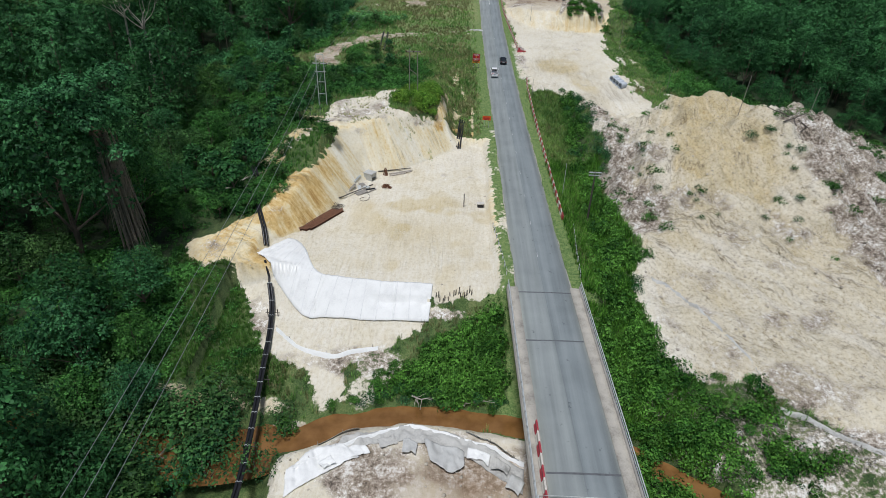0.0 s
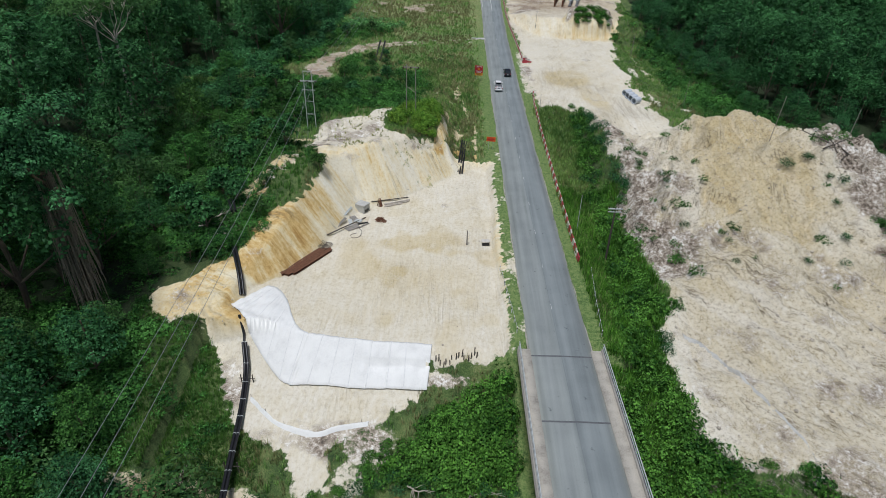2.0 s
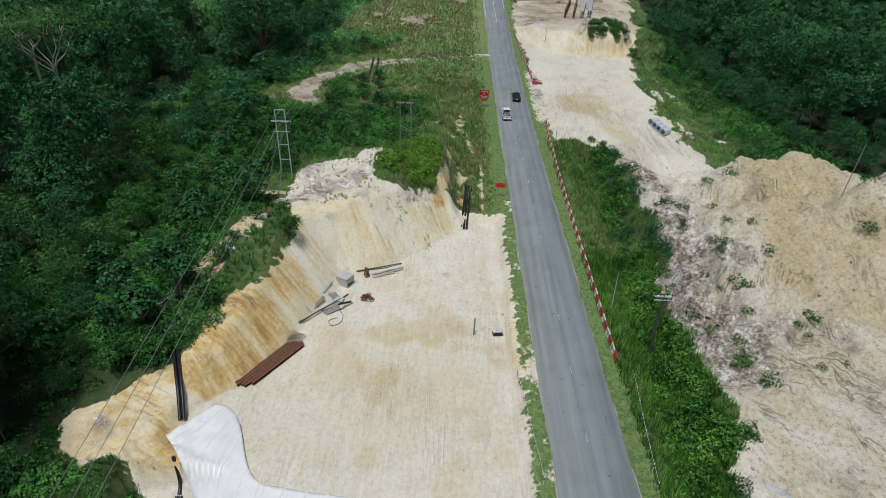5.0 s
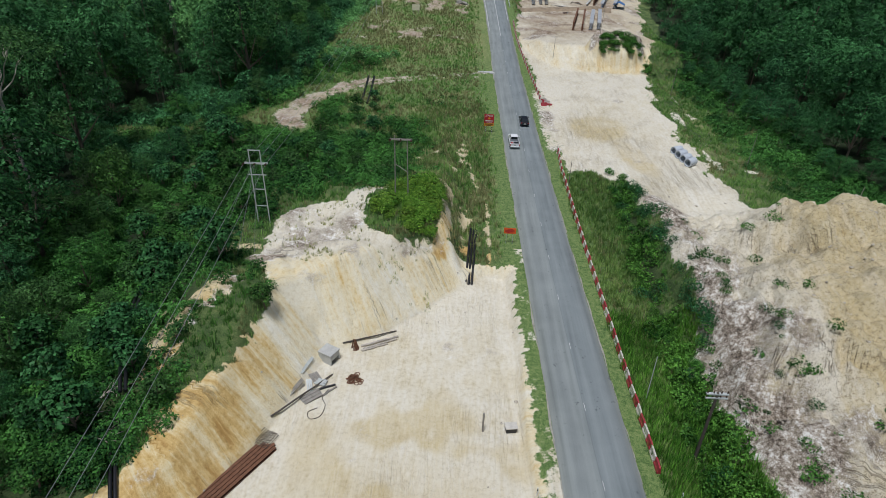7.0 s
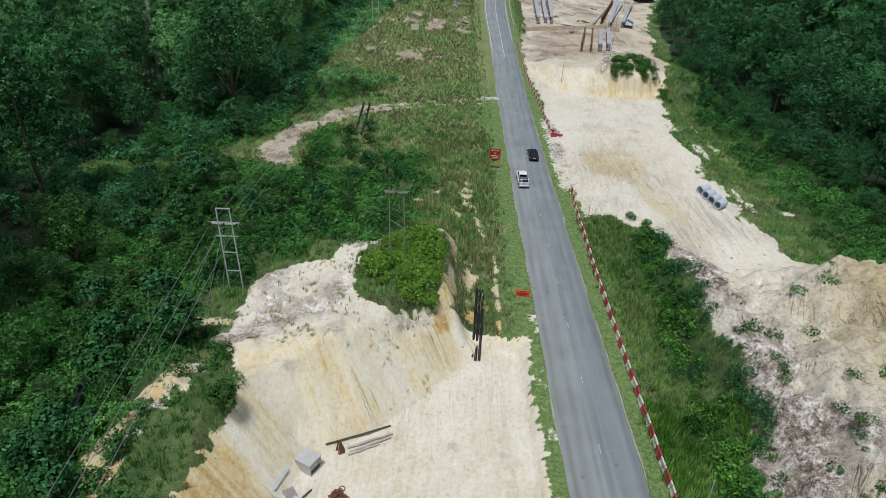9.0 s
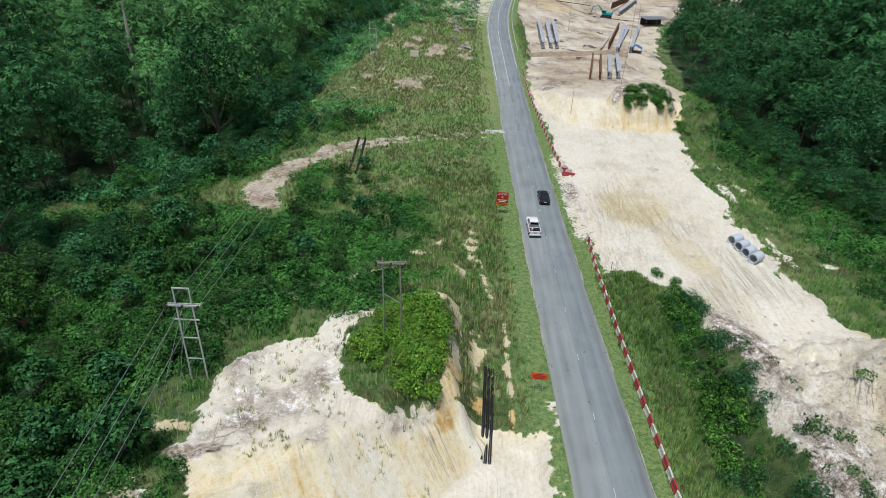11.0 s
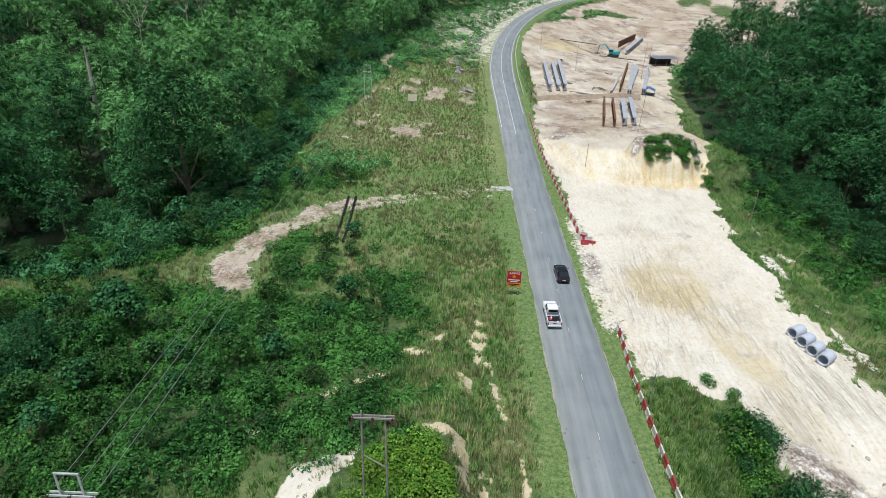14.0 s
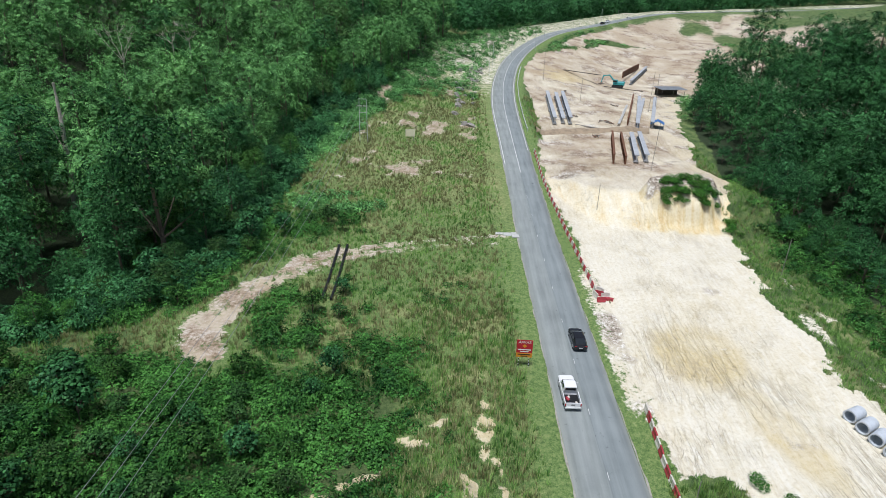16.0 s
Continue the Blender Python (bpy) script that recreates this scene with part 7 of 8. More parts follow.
def bars(parent, rows, mat, width, y=-0.03):
    for x, z, w, h in rows:
        b = bmesh.new()
        box(b, x - w / 2, x + w / 2, y - 0.006, y, z - h / 2, z + h / 2)
        part("text_bar", b, mat, parent)


sgn = tagged(empty("warning_sign", pose(4.15, 159.6, ground_z(4.15, 159.6), 0, 0, -3)), "red and amber roadside warning board on striped legs", "road sign")
for x in (-0.62, 0.62):
    b = bmesh.new()
    rod(b, (x, 0.03, -0.4), (x, 0.03, 1.75), 0.045, sides=8)
    leg = part("leg", b, SIGN_WHITE, sgn)
    for k in range(4):
        b = bmesh.new()
        rod(b, (x, 0.03, 0.1 + 0.44 * k), (x, 0.03, 0.32 + 0.44 * k), 0.05, sides=8)
        part("band", b, SIGN_BLACK, leg)
b = bmesh.new()
box(b, -0.95, 0.95, -0.02, 0.02, 1.95, 3.75, 0.01)
part("panel", b, SIGN_RED, sgn)
b = bmesh.new()
box(b, -0.95, 0.95, -0.02, 0.02, 1.35, 1.94, 0.01)
part("panel", b, SIGN_AMBER, sgn, "amber lower panel")
words("AWAS", 0.52, SIGN_WHITE, sgn, 0, 3.42)
b = bmesh.new()
box(b, -0.2, 0.2, -0.03, -0.021, -0.2, 0.2, 0, pose(0, 0, 2.92, 0, 45, 0))
part("diamond", b, SIGN_AMBER, sgn)
bars(sgn, [(0, 2.42, 1.55, 0.14), (0, 2.16, 1.0, 0.13)], SIGN_WHITE, 1)
bars(sgn, [(0, 1.75, 1.5, 0.13), (0, 1.52, 0.8, 0.1)], SIGN_BLACK, 1)
sgn = tagged(empty("works_sign", pose(5.9, 119.2, ground_z(5.9, 119.2), 0, 0, -4)), "orange roadworks board on two thin legs", "road sign")
for x in (-0.45, 0.45):
    b = bmesh.new()
    rod(b, (x, 0.03, -0.4), (x, 0.03, 1.75), 0.03, sides=7)
    part("leg", b, GALVANISED, sgn)
b = bmesh.new()
box(b, -0.85, 0.85, -0.02, 0.02, 1.6, 2.5, 0.01)
part("panel", b, ORANGE, sgn)
bars(sgn, [(0, 2.33, 0.7, 0.1), (0, 2.12, 1.35, 0.1), (0, 1.95, 1.35, 0.1), (0, 1.76, 0.9, 0.1)], SIGN_RED, 1)
sgn = tagged(empty("notice_board", pose(-16.6, 247.5, ground_z(-16.6, 247.5), 0, 0, 4)), "blank cream notice board on posts in the grass", "board")
for x in (-0.8, 0.8):
    b = bmesh.new()
    rod(b, (x, 0.05, -0.4), (x, 0.05, 2.0), 0.05, sides=7)
    part("leg", b, TIMBER, sgn)
b = bmesh.new()
box(b, -1.2, 1.2, -0.03, 0.03, 1.3, 3.1, 0.01)
part("panel", b, SIGN_CREAM, sgn)


# ---- red and white barriers ----
def barrier_proto(mat, name):
    root = tagged(empty(name), "", "barrier", "water barriers along the road")
    b = bmesh.new()
    prof = [(-0.2, 0), (-0.2, 0.16), (-0.12, 0.3), (-0.08, 0.75), (0.08, 0.75), (0.12, 0.3), (0.2, 0.16), (0.2, 0)]
    ends = []
    for yy in (-0.6, -0.52, 0.52, 0.6):
        k = 0.86 if abs(yy) > 0.55 else 1
        ends.append([b.verts.new((px * k, yy, pz if pz == 0 else pz * (0.97 if abs(yy) > 0.55 else 1))) for px, pz in prof])
    for a, c in zip(ends[:-1], ends[1:]):
        for i in range(8):
            b.faces.new((a[i], a[(i + 1) % 8], c[(i + 1) % 8], c[i]))
    b.faces.new(ends[0][::-1])
    b.faces.new(ends[-1])
    bmesh.ops.recalc_face_normals(b, faces=b.faces)
    part("body", b, mat, root)
    for yy in (-0.3, 0.3):
        b = bmesh.new()
        rod(b, (0, yy, 0.74), (0, yy, 0.78), 0.05, sides=8)
        part("filler_cap", b, mat, root)
    b = bmesh.new()
    rod(b, (0, 0.63, 0.1), (0, 0.63, 0.72), 0.05, sides=8)
    part("coupling", b, mat, root)
    return root


BAR = [barrier_proto(RED_PLASTIC, "road_barrier"), barrier_proto(WHITE_PLASTIC, "road_barrier")]
BAR[0]["label"], BAR[1]["label"] = "faded red plastic water barrier on the verge", "dusty white plastic water barrier on the verge"
placed = [False, False]


def barrier(k, x, y, yaw, z=None, tilt=0):
    m = pose(x, y, (ground_z(x, y) if z is None else z) + (0.02 if not tilt else 0.2), 0, tilt, yaw)
    if placed[k]:
        return copy_thing(BAR[k], m)
    placed[k] = True
    BAR[k].matrix_basis = m
    return BAR[k]


def barrier_row(pts, first=0, step=1.28):
    L = along(np.array(pts, float), step)[1]
    for i, (x, y) in enumerate(L):
        j = min(i, len(L) - 2)
        d = L[j + 1] - L[j]
        jit = rr.uniform(-3, 3)
        barrier((i + first) % 2, x + rr.uniform(-0.04, 0.04), y, math.degrees(math.atan2(-d[0], d[1])) + jit)


barrier_row([(16.75, 82.0), (16.7, 96), (16.6, 112), (16.5, 130), (16.6, 145), (17.0, 153)], 0)
barrier_row([(16.4, 178.5), (15.9, 190), (15.2, 202), (14.6, 214), (14.1, 226), (14.2, 243)], 1)
for k, (x, y, a, t) in enumerate(((16.9, 177.2, 60, 0), (17.6, 176.6, 100, 0), (16.2, 176.8, 20, 0), (17.9, 175.6, 70, 90), (16.8, 175.4, 95, 0), (17.2, 178.2, 40, 0))):
    barrier((0, 1, 1, 0, 0, 1)[k], x, y, a, tilt=t)
for k in range(7):
    y = 39.3 - 1.28 * k
    barrier(k % 2, 8.55 + 0.006 * (39 - y), y, 1, 1.28)
# guard rail at the bend, with pale posts
gl = (fp[:, 1] > 258) & (fp[:, 1] < 350)
P, N, W = fp[gl], fn[gl], fw[gl] + 1.0
guard = tagged(empty("guard_rail"), "white steel guard rail round the outside of the bend", "guard rail")
vs = np.concatenate([np.c_[P[:, :2] - N * (W + o)[:, None], P[:, 2] + h] for o, h in ((0, 0.45), (-0.05, 0.55), (0.03, 0.62), (-0.05, 0.7), (0, 0.8), (0.04, 0.8), (0.04, 0.45))])
c_, k = len(P), np.arange(len(P) - 1)
link_mesh("rail", vs, np.concatenate([np.stack([i * c_ + k, (i + 1) * c_ + k, (i + 1) * c_ + k + 1, i * c_ + k + 1], 1) for i in range(6)]), SIGN_WHITE, guard)
for i in range(0, len(P), 6):
    x, y = P[i, :2] - N[i] * (W[i] + 0.12)
    b = bmesh.new()
    box(b, x - 0.06, x + 0.06, y - 0.06, y + 0.06, P[i, 2] - 0.5, P[i, 2] + 0.85)
    part("post", b, SIGN_WHITE, guard)


def post_fence(pts, label):
    root = tagged(empty("post_fence"), label, "fence")
    L = along(np.array(pts, float), 1.9)[1]
    tops = []
    for x, y in L:
        z = ground_z(x, y)
        b = bmesh.new()
        rod(b, (x, y, z - 0.3), (x, y, z + 0.95), 0.05, sides=8)
        p_ = part("post", b, SIGN_WHITE, root)
        b = bmesh.new()
        rod(b, (x, y, z + 0.6), (x, y, z + 0.8), 0.056, sides=8)
        part("band", b, SIGN_BLACK, p_)
        tops.append((x, y, z + 0.85))
    b = bmesh.new()
    tube(b, tops, 0.02, 5)
    part("wire", b, GALVANISED, root)


post_fence([(5.9, 79), (6.6, 72), (7.4, 64)], "white posts with black bands and slack wire by the bridge")
post_fence([(18.0, 79), (17.3, 72), (16.8, 64)], "white posts with black bands and wire beside the verge")


# ---- concrete culvert rings ----
def culvert():
    root = tagged(empty("culvert_pipe"), "pale grey concrete culvert pipe lying on sand", "concrete pipe", "row of culvert pipes")
    b = bmesh.new()
    n_, r0, r1, l = 28, 0.58, 0.72, 0.95
    rings = []
    for yy, rad in ((-l, r1), (l - 0.12, r1), (l, r1 - 0.03), (l, r0), (-l, r0)):
        rings.append([b.verts.new((math.cos(i / n_ * 6.2832) * rad, yy, math.sin(i / n_ * 6.2832) * rad + r1)) for i in range(n_)])
    for a, c in zip(rings, rings[1:] + rings[:1]):
        for i in range(n_):
            b.faces.new((a[i], a[(i + 1) % n_], c[(i + 1) % n_], c[i]))
    bmesh.ops.recalc_face_normals(b, faces=b.faces)
    part("pipe", b, PIPE_GREY, root, smooth=False)
    return root


PIPE_GREY = plain("blue_grey_concrete", (0.52, 0.56, 0.60), 0.75, spread=0.2, scale=2)
proto = culvert()
for k, (x, y) in enumerate(((38.9, 151.9), (39.2, 150.2), (39.5, 148.5), (39.8, 146.7))):
    m = pose(x, y, ground_z(x, y) - 0.03, 0, 0, -62 + 3 * k)
    if k:
        copy_thing(proto, m)
    else:
        proto.matrix_basis = m

# paved apron where the dirt track meets the road
ap = tagged(empty("track_apron", pose(5.6, 197.2, ground_z(5.6, 197.2) + 0.02, 0, 0, 4)), "broken pale concrete apron where the track joins", "apron")
for x0, x1, y0, y1 in ((-0.2, 1.1, -1.2, 1.3), (-1.6, -0.25, -0.6, 0.9), (-3.0, -1.7, -0.2, 0.7)):
    b = bmesh.new()
    box(b, x0, x1, y0, y1, -0.1, 0.05, 0.02, pose(0, 0, 0, 0, 0, 3 * x0))
    part("slab", b, PALE_CONCRETE, ap)


# ---- girder yard ----
def girder(x0, y0, x1, y1, h=1.5, mat=None, name="concrete_girder", label="pale precast concrete bridge girder on blocks"):
    """A precast I-girder on two sleepers, from its near end to its far end."""
    l = math.hypot(x1 - x0, y1 - y0)
    z, rise = ground_z(x0, y0), ground_z(x1, y1) - ground_z(x0, y0)
    root = tagged(empty(name, pose(x0, y0, z + 0.1, math.degrees(math.atan2(rise, l)), 0, math.degrees(math.atan2(-(x1 - x0), y1 - y0)))), label, "girder", "girders in the yard")
    prof = [(px * 1.35, pz) for px, pz in [(-0.35, 0.25), (0.35, 0.25), (0.35, 0.45), (0.12, 0.62), (0.12, h), (0.42, h + 0.12), (0.42, h + 0.25), (-0.42, h + 0.25), (-0.42, h + 0.12), (-0.12, h), (-0.12, 0.62), (-0.35, 0.45)]]
    b = bmesh.new()
    e0, e1 = [[b.verts.new((px, yy, pz)) for px, pz in prof] for yy in (0, l)]
    for j in range(12):
        b.faces.new((e0[j], e0[(j + 1) % 12], e1[(j + 1) % 12], e1[j]))
    b.faces.new(e0[::-1]), b.faces.new(e1)
    bmesh.ops.recalc_face_normals(b, faces=b.faces)
    part("beam", b, mat or PALE_CONCRETE, root)
    for yy in (0.6, l / 2, l - 0.6):
        b = bmesh.new()
        box(b, -0.6, 0.6, yy - 0.3, yy + 0.3, -0.6, 0.25, 0.02)
        part("sleeper", b, CONCRETE, root)
    return root


GIRDER = plain("grey_precast_concrete", (0.40, 0.42, 0.44), 0.8, spread=0.25, scale=0.7)
girder(23.4, 274, 24.8, 305, 2.0, GIRDER)
girder(28.2, 275.5, 30.2, 307, 2.0, GIRDER)
girder(26.2, 276, 27.9, 306, 1.6, GIRDER)
girder(48.0, 276, 60.5, 321, 1.7, GIRDER)
girder(53.4, 279.5, 66.2, 321, 1.7, GIRDER)
girder(50.6, 285, 62.4, 322, 0.9, GIRDER)
girder(66.5, 357, 82.5, 392, 1.6, GIRDER)
girder(39.4, 236, 44.6, 262, 1.7, GIRDER)
girder(36.8, 235, 42.2, 261, 1.7, GIRDER)


def form_panel(x0, y0, x1, y1, h, label="tall rusted steel casting form standing in the yard"):
    l = math.hypot(x1 - x0, y1 - y0)
    root = tagged(empty("casting_form", pose(x0, y0, max(ground_z(x0, y0), ground_z(x1, y1)), 0, 0, math.degrees(math.atan2(-(x1 - x0), y1 - y0)))), label, "steel form", "casting forms")
    b = bmesh.new()
    box(b, -0.06, 0.06, 0, l, -0.2, h)
    part("sheet", b, RUST, root)
    k = 0.0
    while k < l:
        b = bmesh.new()
        box(b, -0.35, -0.06, k, k + 0.12, -0.2, h)
        part("rib", b, RUST, root)
        k += 2.5
    b = bmesh.new()
    box(b, -0.4, 0.12, 0, l, h, h + 0.12)
    part("cap", b, RUST, root)


form_panel(31.6, 234.5, 37.2, 261, 2.0)
form_panel(34.2, 234, 39.6, 261, 1.8)
form_panel(45.2, 276, 59.0, 323, 2.0)
form_panel(63.5, 359, 79.5, 394, 2.2)
# long plank walks, a low bund and stacked timber
for k, (x0, y0, x1, y1, w, m_) in enumerate(((42.5, 276, 53.5, 310, 0.8, PALE_CONCRETE), (38, 356, 50, 341, 0.9, DARK_TIMBER), (52, 341, 64, 330, 0.7, DARK_TIMBER), (30, 276, 36, 271, 0.8, TIMBER))):
    l = math.hypot(x1 - x0, y1 - y0)
    z = max(ground_z(x0, y0), ground_z(x1, y1))
    o = tagged(empty("timber_walk", pose(x0, y0, z, 0, 0, math.degrees(math.atan2(-(x1 - x0), y1 - y0)))), "long timber runway laid over the yard floor", "planks", "runways in the yard")
    for j in range(3):
        b = bmesh.new()
        box(b, -w / 2 + j * w / 3, -w / 2 + (j + 1) * w / 3 - 0.03, 0, l, 0.02, 0.2)
        part("plank", b, m_, o)
bund = tagged(empty("earth_bund"), "low ochre earth bund across the yard", "bund")
L = along(np.array([(16.5, 262), (24, 266), (33, 268), (42, 271), (52, 277)], float), 1.2)[1]
vs, nb = [], len(L)
for o, h in ((-2.2, -0.3), (-1.0, 0.75), (0.0, 1.0), (1.0, 0.8), (2.4, -0.3)):
    vs.append(np.c_[L[:, 0] + 0.2 * waves(L[:, 0], L[:, 1] + o, 3, 8), L[:, 1] + o, terrain(L[:, 0], L[:, 1]) + h + 0.2 * waves(L[:, 0] + o * 3, L[:, 1], 2.5, 9)])
k = np.arange(nb - 1)
link_mesh("bank", np.concatenate(vs), np.concatenate([np.stack([i * nb + k, i * nb + k + 1, (i + 1) * nb + k + 1, (i + 1) * nb + k], 1) for i in range(4)]), plain("ochre_earth", (0.34, 0.265, 0.18), 0.95, spread=0.4, scale=0.8, relief=0.6), bund, True)


def excavator(x, y, yaw):
    root = tagged(empty("excavator", pose(x, y, ground_z(x, y), 0, 0, yaw)), "teal crawler excavator parked in the yard", "excavator")
    for s in (-1, 1):
        b = bmesh.new()
        box(b, s * 1.2 - 0.35, s * 1.2 + 0.35, -2.2, 2.2, 0, 0.95, 0.25)
        part("track", b, TYRE, root)
    b = bmesh.new()
    box(b, -1.5, 1.5, -2.6, 1.4, 1.1, 2.3, 0.15)
    part("body", b, TEAL, root)
    b = bmesh.new()
    box(b, -1.5, -0.4, 0.0, 1.8, 1.2, 3.1, 0.12)
    cab = part("cab", b, TEAL, root)
    b = bmesh.new()
    box(b, -1.52, -0.38, 0.2, 1.83, 2.1, 2.9, 0.05)
    part("window", b, CAR_GLASS, cab)
    b = bmesh.new()
    tube(b, [(0.2, 1.0, 1.9), (0.2, 3.6, 4.6), (0.2, 6.0, 4.2)], [0.35, 0.3, 0.22], 6)
    part("boom", b, TEAL, root)
    b = bmesh.new()
    tube(b, [(0.2, 5.9, 4.4), (0.2, 6.6, 1.4)], [0.22, 0.18], 6)
    part("arm", b, TEAL, root)
    b = bmesh.new()
    box(b, -0.5, 0.9, 5.9, 7.0, 0.3, 1.5, 0.2)
    part("bucket", b, RUST, root)


excavator(58.5, 346, 70)
hut = tagged(empty("site_hut", pose(76.5, 337, ground_z(76.5, 337), 0, 0, 8)), "open site shed with a grey sheet roof", "shed")
for x in (-4.5, 0, 4.5):
    for y in (-3, 3):
        b = bmesh.new()
        rod(b, (x, y, -0.5), (x, y, 2.8 + 0.1 * y), 0.09, sides=7)
        part("post", b, TIMBER, hut)
b = bmesh.new()
box(b, -5.2, 5.2, -3.7, 3.7, 2.95, 3.05, 0, pose(0, 0, 0, 2, 0, 0))
part("roof", b, TIN, hut)
b = bmesh.new()
box(b, -4.5, 4.5, 2.9, 3.0, 0, 2.6)
part("back_wall", b, DARK_TIMBER, hut)
tarp = tagged(empty("tarpaulin_shelter", pose(55.2, 280.5, ground_z(55.2, 280.5), 0, 0, -18)), "small blue tarpaulin shelter between the girders", "shelter")
b = bmesh.new()
vsx = [[b.verts.new((x, y, z)) for x, z in ((-2, 1.3), (0, 2.3), (2, 1.4), (2.02, 1.36), (0, 2.25), (-2, 1.26))] for y in (-2, 2)]
for i in range(6):
    b.faces.new((vsx[0][i], vsx[0][(i + 1) % 6], vsx[1][(i + 1) % 6], vsx[1][i]))
part("canopy", b, BLUE, tarp)
for x, z in ((-1.9, 1.3), (1.9, 1.4)):
    for y in (-1.9, 1.9):
        b = bmesh.new()
        rod(b, (x, y, -0.3), (x, y, z), 0.04, sides=6)
        part("pole", b, TIMBER, tarp)
rs = random.Random(77)
for k, (x, y, n_) in enumerate(((41, 280, 12), (39, 282, 8), (33, 262, 6), (60, 350, 8), (31, 285, 7), (48, 305, 7), (52, 346, 8), (32, 316, 5))):
    o = tagged(empty("scrap_heap", pose(x, y, ground_z(x, y), 0, 0, rs.uniform(0, 180))), "small heap of dark scrap timber in the yard", "scrap", "scrap heaps in the yard")
    for j in range(n_):
        b = bmesh.new()
        a = rs.uniform(0, 3.1)
        l = rs.uniform(0.8, 2.4)
        cx, cy = rs.uniform(-1.4, 1.4), rs.uniform(-0.8, 0.8)
        rod(b, (cx - math.cos(a) * l / 2, cy - math.sin(a) * l / 2, rs.uniform(0.05, 0.3)), (cx + math.cos(a) * l / 2, cy + math.sin(a) * l / 2, rs.uniform(0.05, 0.5)), 0.1, sides=5)
        part("piece", b, (DARK_TIMBER, RUST, TIMBER)[j % 3], o)
# rocks on the cut slope beside the bend
rock_me = []
for k in range(4):
    b = bmesh.new()
    bmesh.ops.create_icosphere(b, subdivisions=2, radius=1)
    for v_ in b.verts:
        v_.co *= 0.75 + 0.45 * noise.noise(v_.co * 1.4 + Vector((k * 9, 0, 0)))
        v_.co.z *= 0.7
    o = tagged(part("slope_rock", b, ROCK), "grey weathered boulder on the road cutting", "rock", "boulders on the cutting")
    rock_me.append(o)
for k in range(46):
    y = rs.uniform(262, 345)
    x = float(np.interp(y, ROAD[:, 1], ROAD[:, 0])) - rs.uniform(9, 17)
    s = rs.uniform(0.4, 1.3)
    m = Matrix.LocRotScale((x, y, ground_z(x, y) + 0.1), Euler((rs.uniform(0, 1), rs.uniform(0, 1), rs.uniform(0, 6))), (s, s * rs.uniform(0.8, 1.6), s))
    if k < 4:
        rock_me[k].matrix_basis = m
    else:
        copy_thing(rock_me[k % 4], m)


# ---- vehicles ----
def shell(b, secs):
    """Skin a row of closed cross-sections, each a list of (x, z) at its y."""
    rings = [[b.verts.new((x, y, z)) for x, z in pts] for y, pts in secs]
    n_ = len(rings[0])
    for a, c in zip(rings[:-1], rings[1:]):
        for i in range(n_):
            b.faces.new((a[i], a[(i + 1) % n_], c[(i + 1) % n_], c[i]))
    b.faces.new(rings[0][::-1]), b.faces.new(rings[-1])
    bmesh.ops.recalc_face_normals(b, faces=b.faces)
    return b


def sec(w, z0, z1, r=0.12):
    return [(-w + r, z0), (w - r, z0), (w, z0 + r), (w, z1 - r), (w - r * 1.3, z1), (-w + r * 1.3, z1), (-w, z1 - r), (-w, z0 + r)]


def roofsec(w0, w1, z0, z1):
    return [(-w0, z0), (w0, z0), (w1, z1 - 0.06), (w1 - 0.1, z1), (-w1 + 0.1, z1), (-w1, z1 - 0.06)]


def wheels(root, ys, half, r=0.36):
    for y in ys:
        for s in (-1, 1):
            w = part("wheel", rod(bmesh.new(), (s * (half - 0.22), y, r), (s * half, y, r), r, sides=16), TYRE, root)
            b = bmesh.new()
            rod(b, (s * (half - 0.02), y, r), (s * (half + 0.012), y, r), r * 0.6, sides=12)
            part("rim", b, GALVANISED, w)


def lamps(root, y, xs, z, w, h, mat, name):
    for x in xs:
        b = bmesh.new()
        box(b, x - w / 2, x + w / 2, y - 0.03, y + 0.03, z - h / 2, z + h / 2, 0.01)
        part(name, b, mat, root)


LAMP_RED = plain("red_lamp_lens", (0.45, 0.02, 0.02), 0.25, relief=0)
LAMP_CLEAR = plain("clear_lamp_lens", (0.75, 0.75, 0.75), 0.15, relief=0)
WHITE_PAINT = plain("white_car_paint", (0.80, 0.80, 0.80), 0.25, spread=0.05, relief=0)
BLACK_PAINT = plain("black_car_paint", (0.018, 0.019, 0.022), 0.18, spread=0.1, relief=0)


def road_at(y, off):
    c = [float(np.interp(y, fp[:, 1], fp[:, j])) for j in range(3)]
    s0, s1 = [float(np.interp(y + d, fp[:, 1], fp[:, 0])) for d in (-2, 2)]
    z0, z1 = [float(np.interp(y + d, fp[:, 1], fp[:, 2])) for d in (-2, 2)]
    return pose(c[0] + off, y, c[2] + 0.05 * (1 - abs(off) / 3.5), math.degrees(math.atan2(z1 - z0, 4)), 0, math.degrees(math.atan2(s0 - s1, 4)))


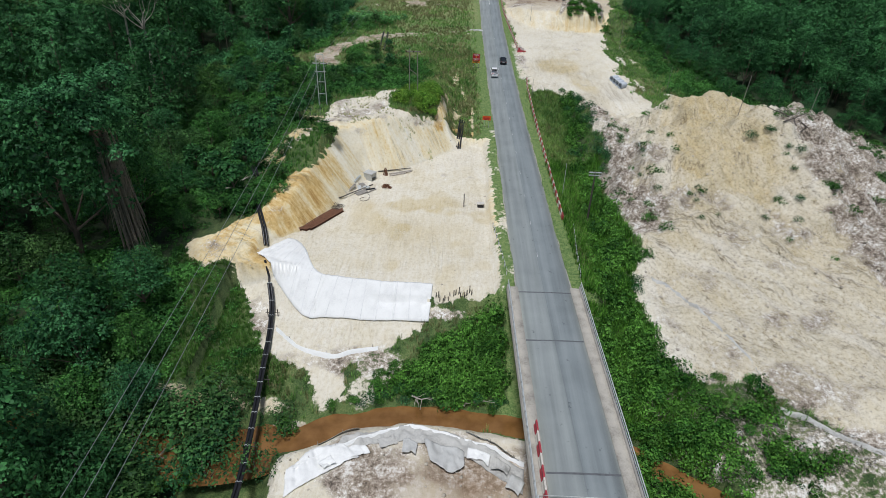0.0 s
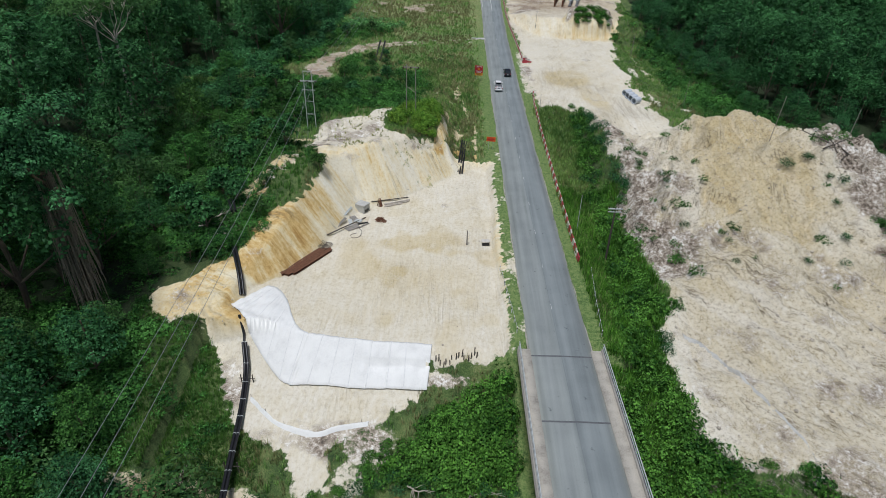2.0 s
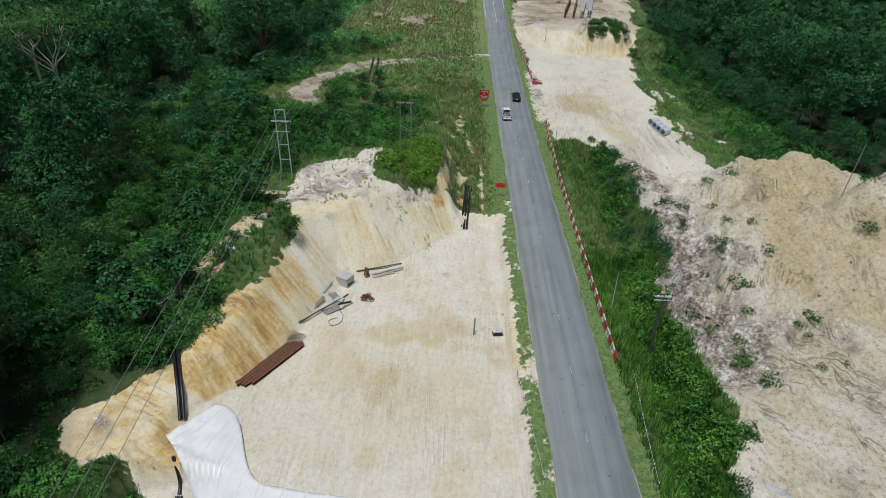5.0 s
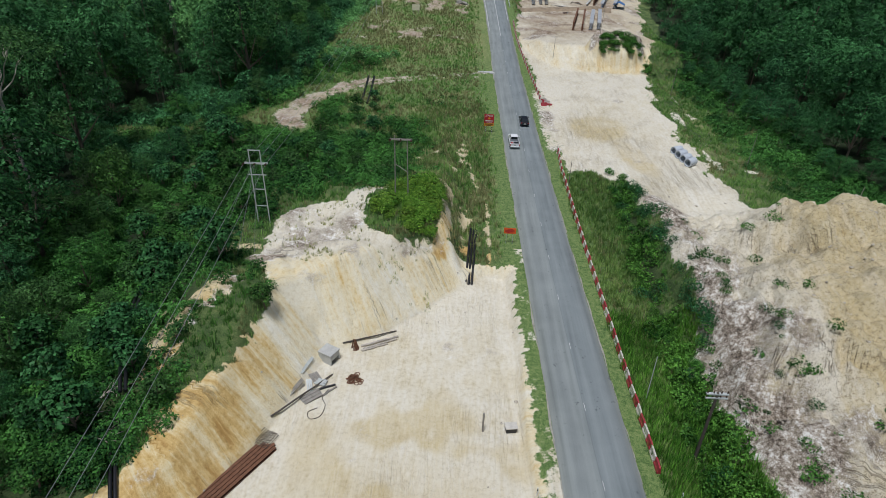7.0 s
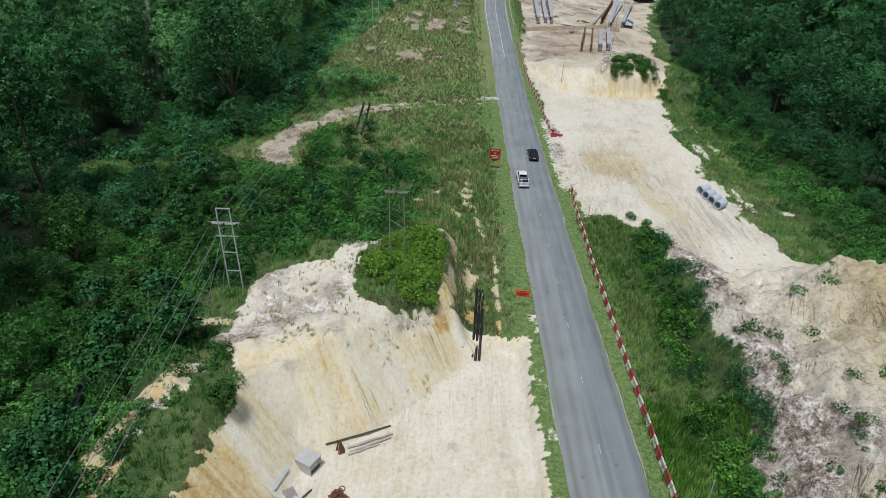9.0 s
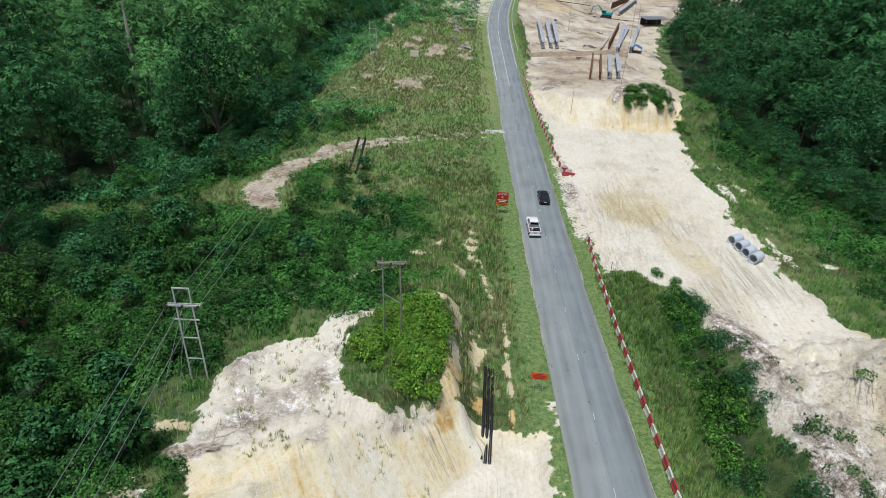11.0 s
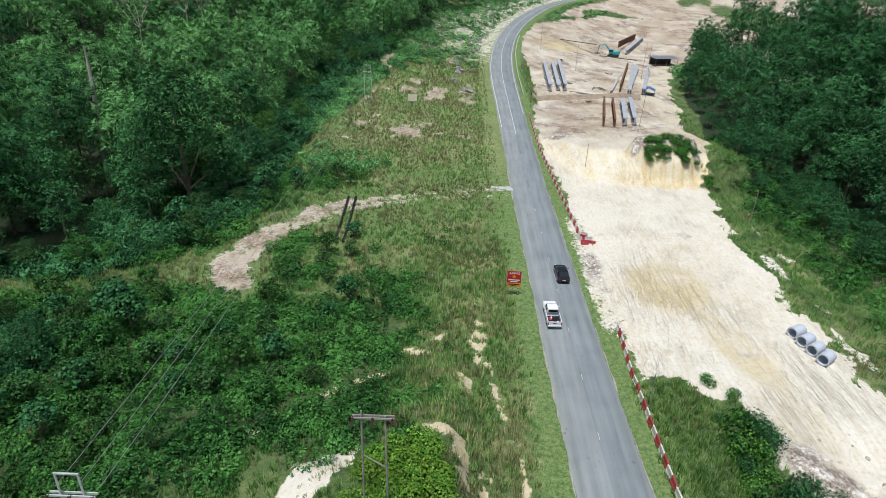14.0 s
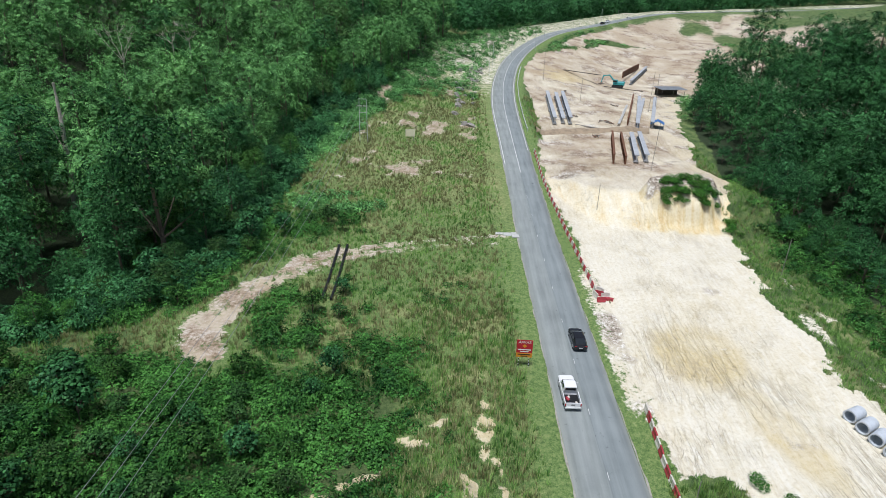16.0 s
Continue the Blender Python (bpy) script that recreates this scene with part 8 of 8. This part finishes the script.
def pickup(m):
    root = tagged(empty("pickup_truck", m), "white crew-cab pickup with loaded open bed on the road", "pickup")
    b = bmesh.new()
    shell(b, [(-2.62, sec(0.84, 0.48, 0.62)), (-2.58, sec(0.88, 0.42, 0.66)), (-0.55, sec(0.9, 0.34, 0.66)), (-0.5, sec(0.9, 0.34, 1.12)), (0.95, sec(0.9, 0.34, 1.12)), (1.3, sec(0.9, 0.36, 1.06)), (2.4, sec(0.86, 0.4, 0.96)), (2.62, sec(0.74, 0.46, 0.82))])
    part("body", b, WHITE_PAINT, root)
    b = bmesh.new()
    shell(b, [(-0.62, roofsec(0.84, 0.66, 1.08, 1.70)), (-0.4, roofsec(0.85, 0.68, 1.08, 1.78)), (0.35, roofsec(0.85, 0.68, 1.08, 1.78)), (0.62, roofsec(0.85, 0.66, 1.08, 1.72)), (1.25, roofsec(0.84, 0.8, 1.06, 1.13))])
    cab = part("cab", b, WHITE_PAINT, root)
    b = bmesh.new()
    shell(b, [(0.66, [(-0.6, 1.69), (0.6, 1.69), (0.61, 1.72), (-0.61, 1.72)]), (1.2, [(-0.72, 1.14), (0.72, 1.14), (0.73, 1.18), (-0.73, 1.18)])])
    part("windscreen", b, CAR_GLASS, cab)
    for s in (-1, 1):
        for y0, y1 in ((-0.42, 0.12), (0.2, 0.72)):
            b = bmesh.new()
            box(b, -0.02, 0.02, y0, y1, 1.18, 1.58, 0.01, pose(s * 0.775, 0, 0.0, 0, -s * 14, 0) @ pose(s * 0.33, 0, 0.05))
            part("side_window", b, CAR_GLASS, cab)
    b = bmesh.new()
    box(b, -0.58, 0.58, -0.66, -0.60, 1.25, 1.6, 0.01)
    part("rear_window", b, CAR_GLASS, cab)
    for s in (-1, 1):
        b = bmesh.new()
        box(b, s * 0.86 - 0.05, s * 0.86 + 0.05, -2.58, -0.62, 0.62, 1.12, 0.03)
        part("bed_side", b, WHITE_PAINT, root)
        b = bmesh.new()
        box(b, s * 1.02 - 0.1, s * 1.02 + 0.1, 0.75, 0.85, 1.1, 1.3, 0.03)
        part("mirror", b, WHITE_PAINT, cab)
    b = bmesh.new()
    box(b, -0.81, 0.81, -2.6, -2.5, 0.62, 1.12, 0.03)
    gate = part("tailgate", b, WHITE_PAINT, root)
    bars(gate, [(0, 0.86, 0.42, 0.12)], SIGN_BLACK, 1, -2.605)
    b = bmesh.new()
    box(b, -0.81, 0.81, -2.5, -0.62, 0.62, 0.67)
    part("bed_floor", b, BLACK_PLASTIC, root)
    b = bmesh.new()
    tube(b, [(-0.8, -0.72, 0.7), (-0.66, -0.72, 1.68), (0.66, -0.72, 1.68), (0.8, -0.72, 0.7)], 0.035, 6)
    part("roll_bar", b, GALVANISED, root)
    b = bmesh.new()
    box(b, -0.9, 0.9, -2.76, -2.6, 0.42, 0.6, 0.03)
    part("bumper", b, GALVANISED, root)
    lamps(root, -2.6, (-0.84, 0.84), 0.86, 0.12, 0.3, LAMP_RED, "tail_lamp")
    lamps(root, 2.6, (-0.6, 0.6), 0.72, 0.3, 0.16, LAMP_CLEAR, "headlight")
    wheels(root, (-1.5, 1.6), 0.89, 0.38)
    inv = m.copy()
    for x, y, sx, sy, sz, a, mat, nm in ((-0.42, -1.45, 0.5, 0.75, 0.3, 25, RED_PLASTIC, "red cloth bundle lying in the pickup bed"), (-0.3, -1.3, 0.34, 0.5, 0.36, -15, WHITE_PLASTIC, "white sack lying in the pickup bed"), (0.45, -2.1, 0.35, 0.5, 0.26, 20, WHITE_PLASTIC, "crumpled white bag in the pickup bed")):
        b = bmesh.new()
        bmesh.ops.create_icosphere(b, subdivisions=2, radius=0.5)
        for v_ in b.verts:
            v_.co *= 0.85 + 0.4 * noise.noise(v_.co * 2.2 + Vector((x * 9, 0, 0)))
            v_.co.x *= sx; v_.co.y *= sy; v_.co.z *= sz
        o = tagged(part("cargo_bundle", b, mat), nm, "bundle")
        o.matrix_basis = inv @ pose(x, y, 0.67 + sz * 0.4, 0, 0, a)


def sedan(m, mat, label, name="car"):
    root = tagged(empty(name, m), label, "car")
    b = bmesh.new()
    shell(b, [(-2.25, sec(0.74, 0.42, 0.82)), (-2.12, sec(0.86, 0.3, 0.96)), (-1.1, sec(0.9, 0.24, 1.0)), (0.9, sec(0.9, 0.24, 0.96)), (1.85, sec(0.87, 0.28, 0.82)), (2.25, sec(0.7, 0.36, 0.66))])
    part("body", b, mat, root)
    b = bmesh.new()
    shell(b, [(-2.0, roofsec(0.74, 0.66, 0.92, 0.99)), (-1.2, roofsec(0.82, 0.62, 0.95, 1.40)), (-0.5, roofsec(0.83, 0.64, 0.95, 1.47)), (0.2, roofsec(0.83, 0.63, 0.94, 1.44)), (1.15, roofsec(0.8, 0.74, 0.9, 0.99))])
    cabin = part("cabin", b, mat, root)
    b = bmesh.new()
    shell(b, [(0.26, [(-0.56, 1.40), (0.56, 1.40), (0.56, 1.43), (-0.56, 1.43)]), (1.08, [(-0.68, 0.99), (0.68, 0.99), (0.68, 1.03), (-0.68, 1.03)])])
    part("windscreen", b, CAR_GLASS, cabin)
    b = bmesh.new()
    shell(b, [(-1.9, [(-0.6, 1.02), (0.6, 1.02), (0.6, 1.06), (-0.6, 1.06)]), (-1.22, [(-0.55, 1.39), (0.55, 1.39), (0.55, 1.42), (-0.55, 1.42)])])
    part("rear_window", b, CAR_GLASS, cabin)
    for s in (-1, 1):
        for y0, y1 in ((-1.05, -0.3), (-0.22, 0.5)):
            b = bmesh.new()
            box(b, -0.015, 0.015, y0, y1, -0.17, 0.17, 0.01, pose(s * 0.745, 0, 1.2, 0, -s * 22, 0))
            part("side_window", b, CAR_GLASS, cabin)
        b = bmesh.new()
        box(b, s * 0.98 - 0.1, s * 0.98 + 0.1, 0.55, 0.65, 0.95, 1.1, 0.03)
        part("mirror", b, mat, cabin)
    lamps(root, -2.2, (-0.62, 0.62), 0.82, 0.3, 0.14, LAMP_RED, "tail_lamp")
    lamps(root, 2.15, (-0.6, 0.6), 0.66, 0.3, 0.12, LAMP_CLEAR, "headlight")
    bars(root, [(0, 0.66, 0.46, 0.12)], SIGN_WHITE, 1, -2.27)
    wheels(root, (-1.35, 1.4), 0.89, 0.33)
    return root


pickup(road_at(154.5, -1.75))
sedan(road_at(165.0, 1.15), BLACK_PAINT, "glossy black hatchback driving on the road")
sedan(road_at(497, 0.9), BLACK_PAINT, "dark car far off on the road bend")
sedan(road_at(505, -1.2), WHITE_PAINT, "pale car far off on the road bend")
sedan(road_at(520, 1.2), WHITE_PAINT, "white car far off on the climbing road")
